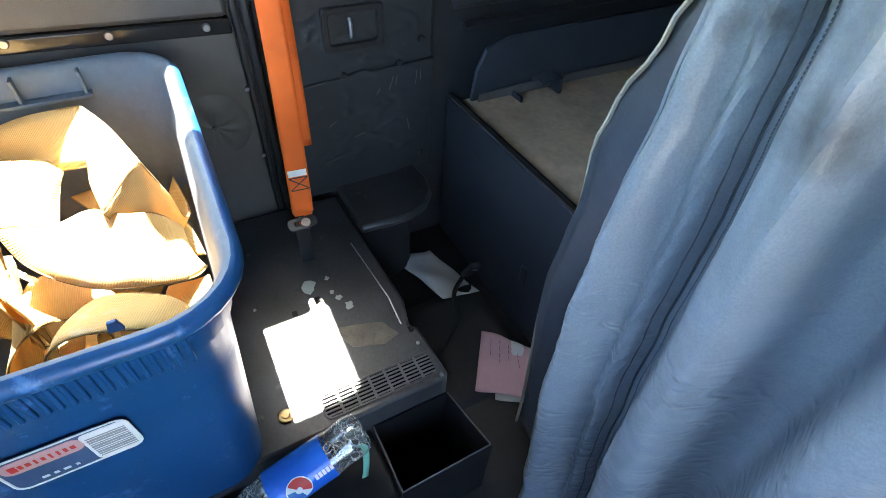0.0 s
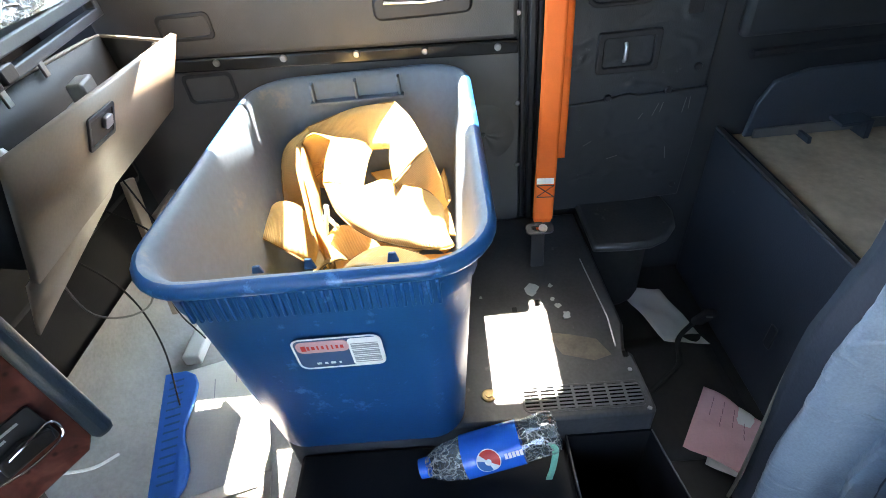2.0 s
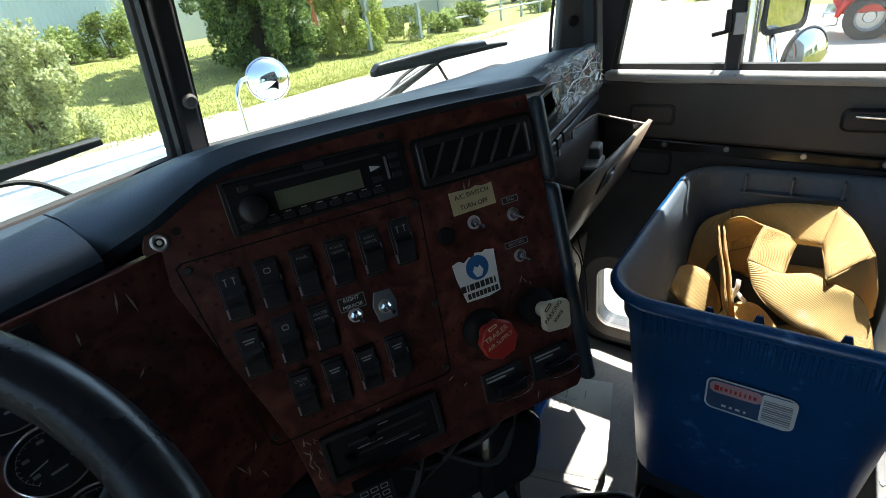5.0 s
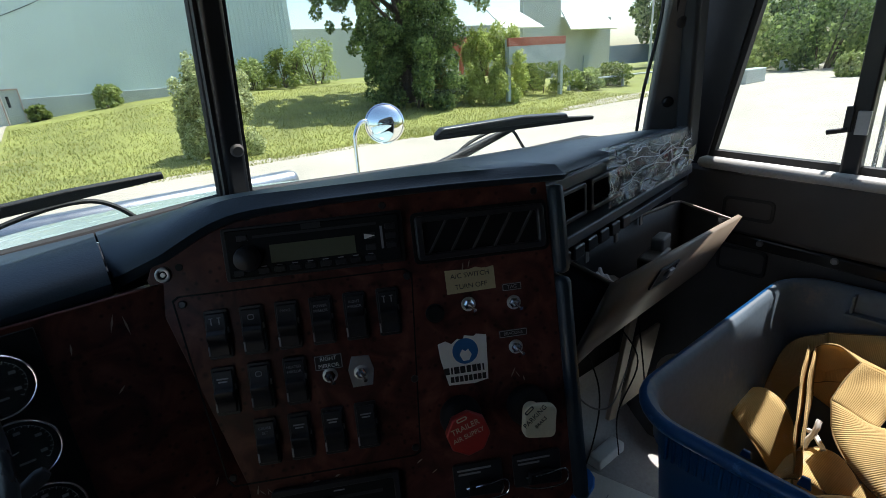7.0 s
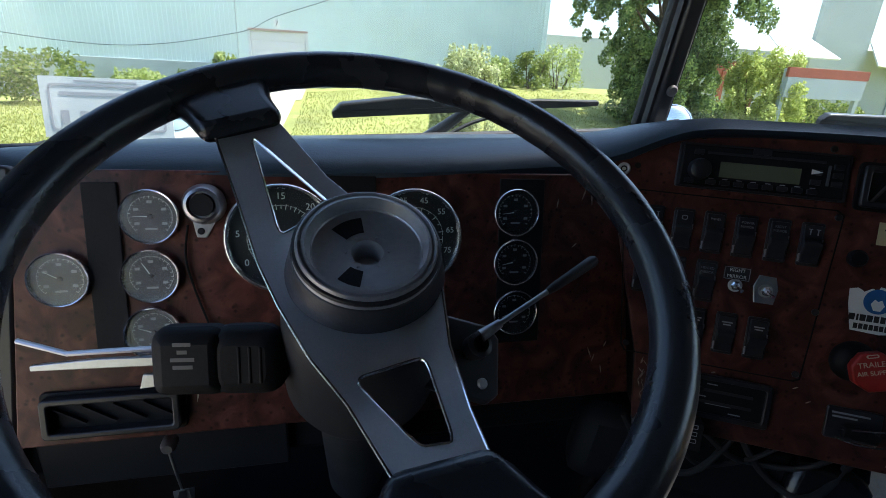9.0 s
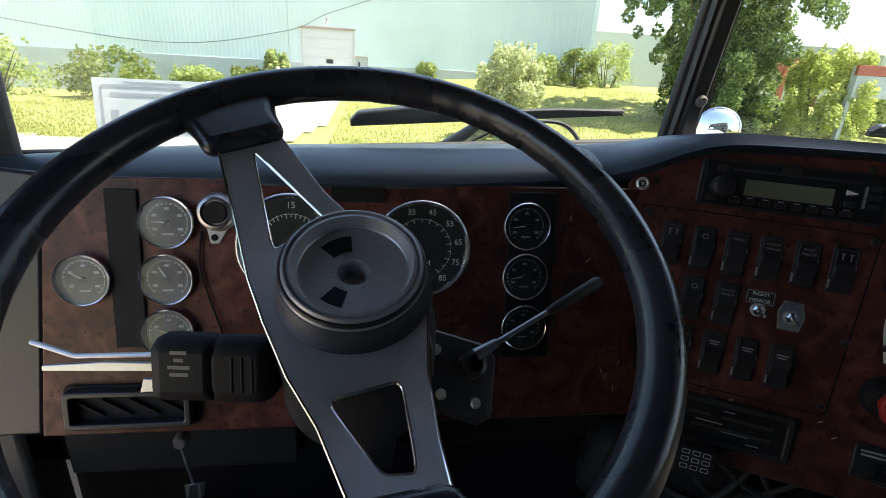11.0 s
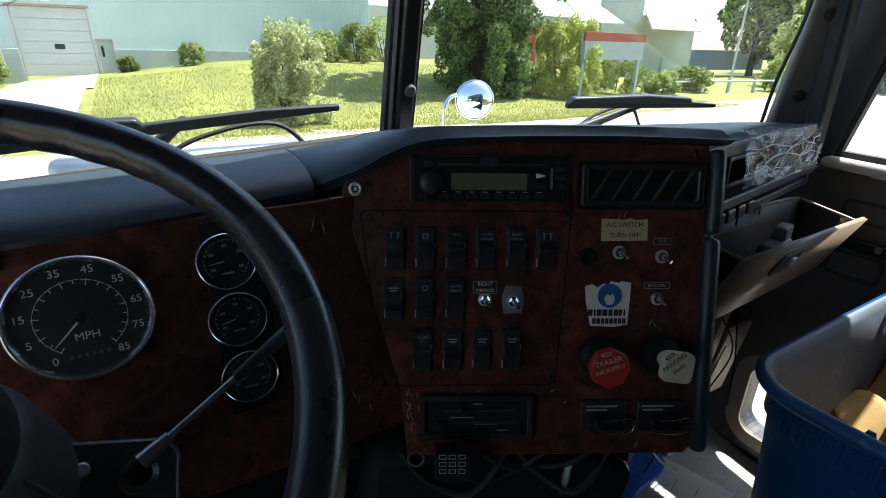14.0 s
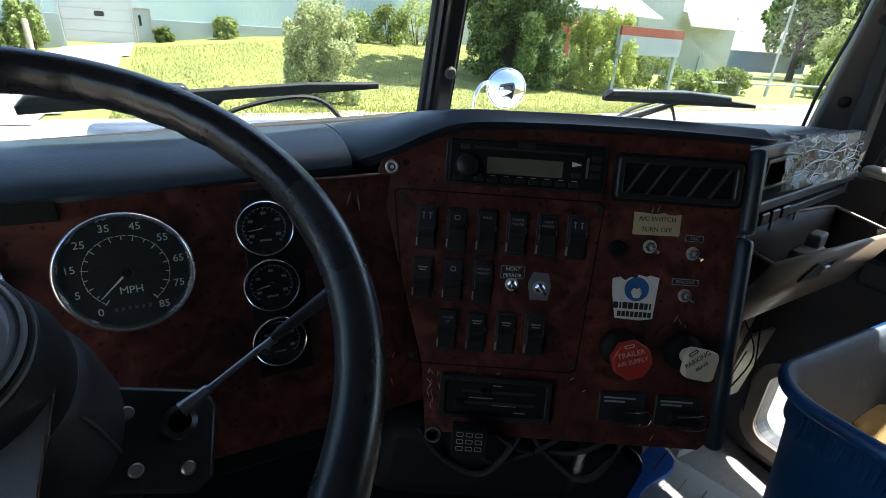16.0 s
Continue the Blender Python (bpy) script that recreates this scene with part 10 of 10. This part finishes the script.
def build_plants():
    build_bush(4.05, 17.4, 2.85, 2.95, 26000, 0.05, 3, "pale silvery green bush standing alone on the lawn", M_BUSH_PALE)
    build_tree(15.2, 23.0, 12.5, 4.7, 0.6, 120000, 0.066, 5, "large dark green tree with low hanging branches", 300, 0.085)
    build_bush(14.7, 21.8, 5.6, 3.9, 36000, 0.075, 6, "dense dark shrubs under the large tree", M_LEAF)
    build_bush(19.0, 20.4, 3.9, 3.5, 30000, 0.055, 7, "round light green bush near the sign board", M_BUSH_LIME)
    build_bush(23.6, 21.0, 4.4, 1.7, 6000, 0.07, 8, "weedy undergrowth behind the sign board", M_WEED)
    for k, (x, y, w, h) in enumerate(((8.4, 32.6, 1.8, 1.5), (10.2, 32.4, 2.2, 1.7), (12.2, 32.0, 2.8, 2.2), (14.6, 33.0, 3.6, 2.7), (6.8, 32.8, 1.4, 0.9), (2.6, 33.0, 1.5, 1.1), (-0.6, 33.2, 1.0, 0.7))):
        build_bush(x, y, w, h, 2600, 0.085, 20 + k, "leafy shrub against the warehouse base", M_BUSH if k % 2 else M_WEED, "shrubs along the warehouse")
    for k, (x, y, w, h) in enumerate(((-6.4, 32.0, 1.8, 2.2), (-8.0, 31.5, 2.2, 1.4), (-10.5, 31.0, 3.5, 1.6), (-14, 29.0, 5.0, 2.4), (-19, 27, 6, 2.6), (-7.4, 28.8, 2.2, 0.9), (-24.0, 24.0, 6.0, 2.8))):
        build_bush(x, y, w, h, 4200, 0.09, 40 + k, "sunlit weeds and bushes beside the driveway", M_WEED if k % 2 else M_BUSH, "weeds beside the driveway")
    for k, (x, y, h, w, low) in enumerate(((64, 36, 12, 4.6, 1.6), (76, 38, 13, 5.5, 1.5), (80, 30, 11, 6, 0.8), (86, 20, 12, 6, 0.8), (92, 8, 12, 7, 0.8), (70, 26, 9, 5, 0.6), (95, -6, 12, 7, 0.8), (100, 45, 14, 8, 1.0), (90, -22, 12, 7, 0.8), (60, -20, 8, 5, 0.6), (58, 20, 9, 5, 0.1), (62, 12, 8, 5, 0.1), (60, 4, 9, 5, 0.1), (64, -4, 9, 6, 0.1), (66, -12, 9, 6, 0.1), (66, 30, 11, 5, 2.5), (76, 16, 12, 7, 0.1))):
        build_tree(x, y, h, w, low, 5200, 0.30, 60 + k, "far green tree beyond the road")
    for k, (x, y, w, h) in enumerate(((44, 18.0, 3.0, 2.0), (50, 17.5, 3.5, 2.4), (38.5, 19.5, 2.2, 2.2), (30, 20.6, 3.0, 1.4), (56, 15, 4, 2.2), (34, 6.5, 2.0, 1.0), (37, 9.5, 1.6, 1.3), (43, 4.5, 4.0, 1.6), (64, 12, 5, 2.6), (48, -3, 6, 2.2), (26.8, 20.2, 2.2, 1.2))):
        build_bush(x, y, w, h, 2400, 0.10, 80 + k, "green roadside weeds and bushes", M_WEED if k % 2 else M_BUSH, "roadside bushes")
    for k, (x, y, w, h) in enumerate(((45, 7.5, 7, 4.6), (47, 14, 8, 5.2), (47, 21, 8, 6.0), (48, 0.5, 8, 4.8), (50, -7, 9, 5.0), (49, -15, 9, 5.0))):
        build_bush(x, y, w, h, 6500, 0.17, 120 + k, "tall dense green hedge trees across the road", M_LEAF if k % 2 else M_BUSH, "hedge trees across the road")
    for k in range(10):
        build_bush(-2 + 22 * ((k * 7) % 10) / 9, -20.0 - 1.6 * k, 3.0 + 0.5 * (k % 4), 1.1 + 0.06 * k + 0.2 * (k % 3), 2200, 0.09, 160 + k, "tall yellow-green weeds in the field behind the truck", M_WEED_DRY if k % 2 else M_WEED, "weeds behind the truck")
    for k, (x, y) in enumerate(((-6, -52), (3, -50), (12, -54), (22, -48))):
        build_tree(x, y, 10, 5, 0.5, 4200, 0.28, 200 + k, "far green tree behind the weedy field")
    # grass tufts along the road's edge and over the lawn
    scatter_blades("grass", 70000, (-16, 26), (14.4, 30.4), (0.03, 0.11), 0.018, 1.6, 11, "dry yellow-green grass tufts", M_BLADE)
    scatter_blades("tall_grass", 60000, (-3, 24), (-36.0, -7.5), (0.35, 1.05), 0.030, 1.0, 12, "tall yellow-green grass in the field behind the truck", M_WEED_DRY)


def scatter_blades(name, n, xs, ys, hs, w, crowd, seed, label, material):
    """Upright blades scattered over a stretch of ground, crowded towards its near side."""
    rng = np.random.default_rng(seed)
    x = rng.uniform(*xs, n)
    y = ys[0] + rng.uniform(0, 1, n) ** crowd * (ys[1] - ys[0])
    ok = ~((x > -6.7) & (x < -1.9) & (y > 0))
    x, y = x[ok], y[ok]
    z = np.array([ground_height(a, b) for a, b in zip(x, y)])
    h = rng.uniform(*hs, len(x))
    a = rng.uniform(0, 6.28, len(x))
    base = np.stack([x, y, z], 1)
    side = np.stack([np.cos(a), np.sin(a), 0 * a], 1) * w
    tip = base + np.stack([rng.normal(0, 0.4, len(x)) * h, rng.normal(0, 0.4, len(x)) * h, h], 1)
    verts = np.stack([base - side, base + side, tip], 1).reshape(-1, 3)
    me = bpy.data.meshes.new(name)
    me.from_pydata(verts.tolist(), [], [(3 * i, 3 * i + 1, 3 * i + 2) for i in range(len(x))])
    me.materials.append(material)
    tagged(new(name, me), label, "grass", kind="stuff")


M_WEED_DRY = leaf_mat("dry_weeds", (0.22, 0.22, 0.05), (0.52, 0.46, 0.14))
M_BLADE = leaf_mat("grass_blades", (0.18, 0.21, 0.04), (0.45, 0.42, 0.13))
build_plants()
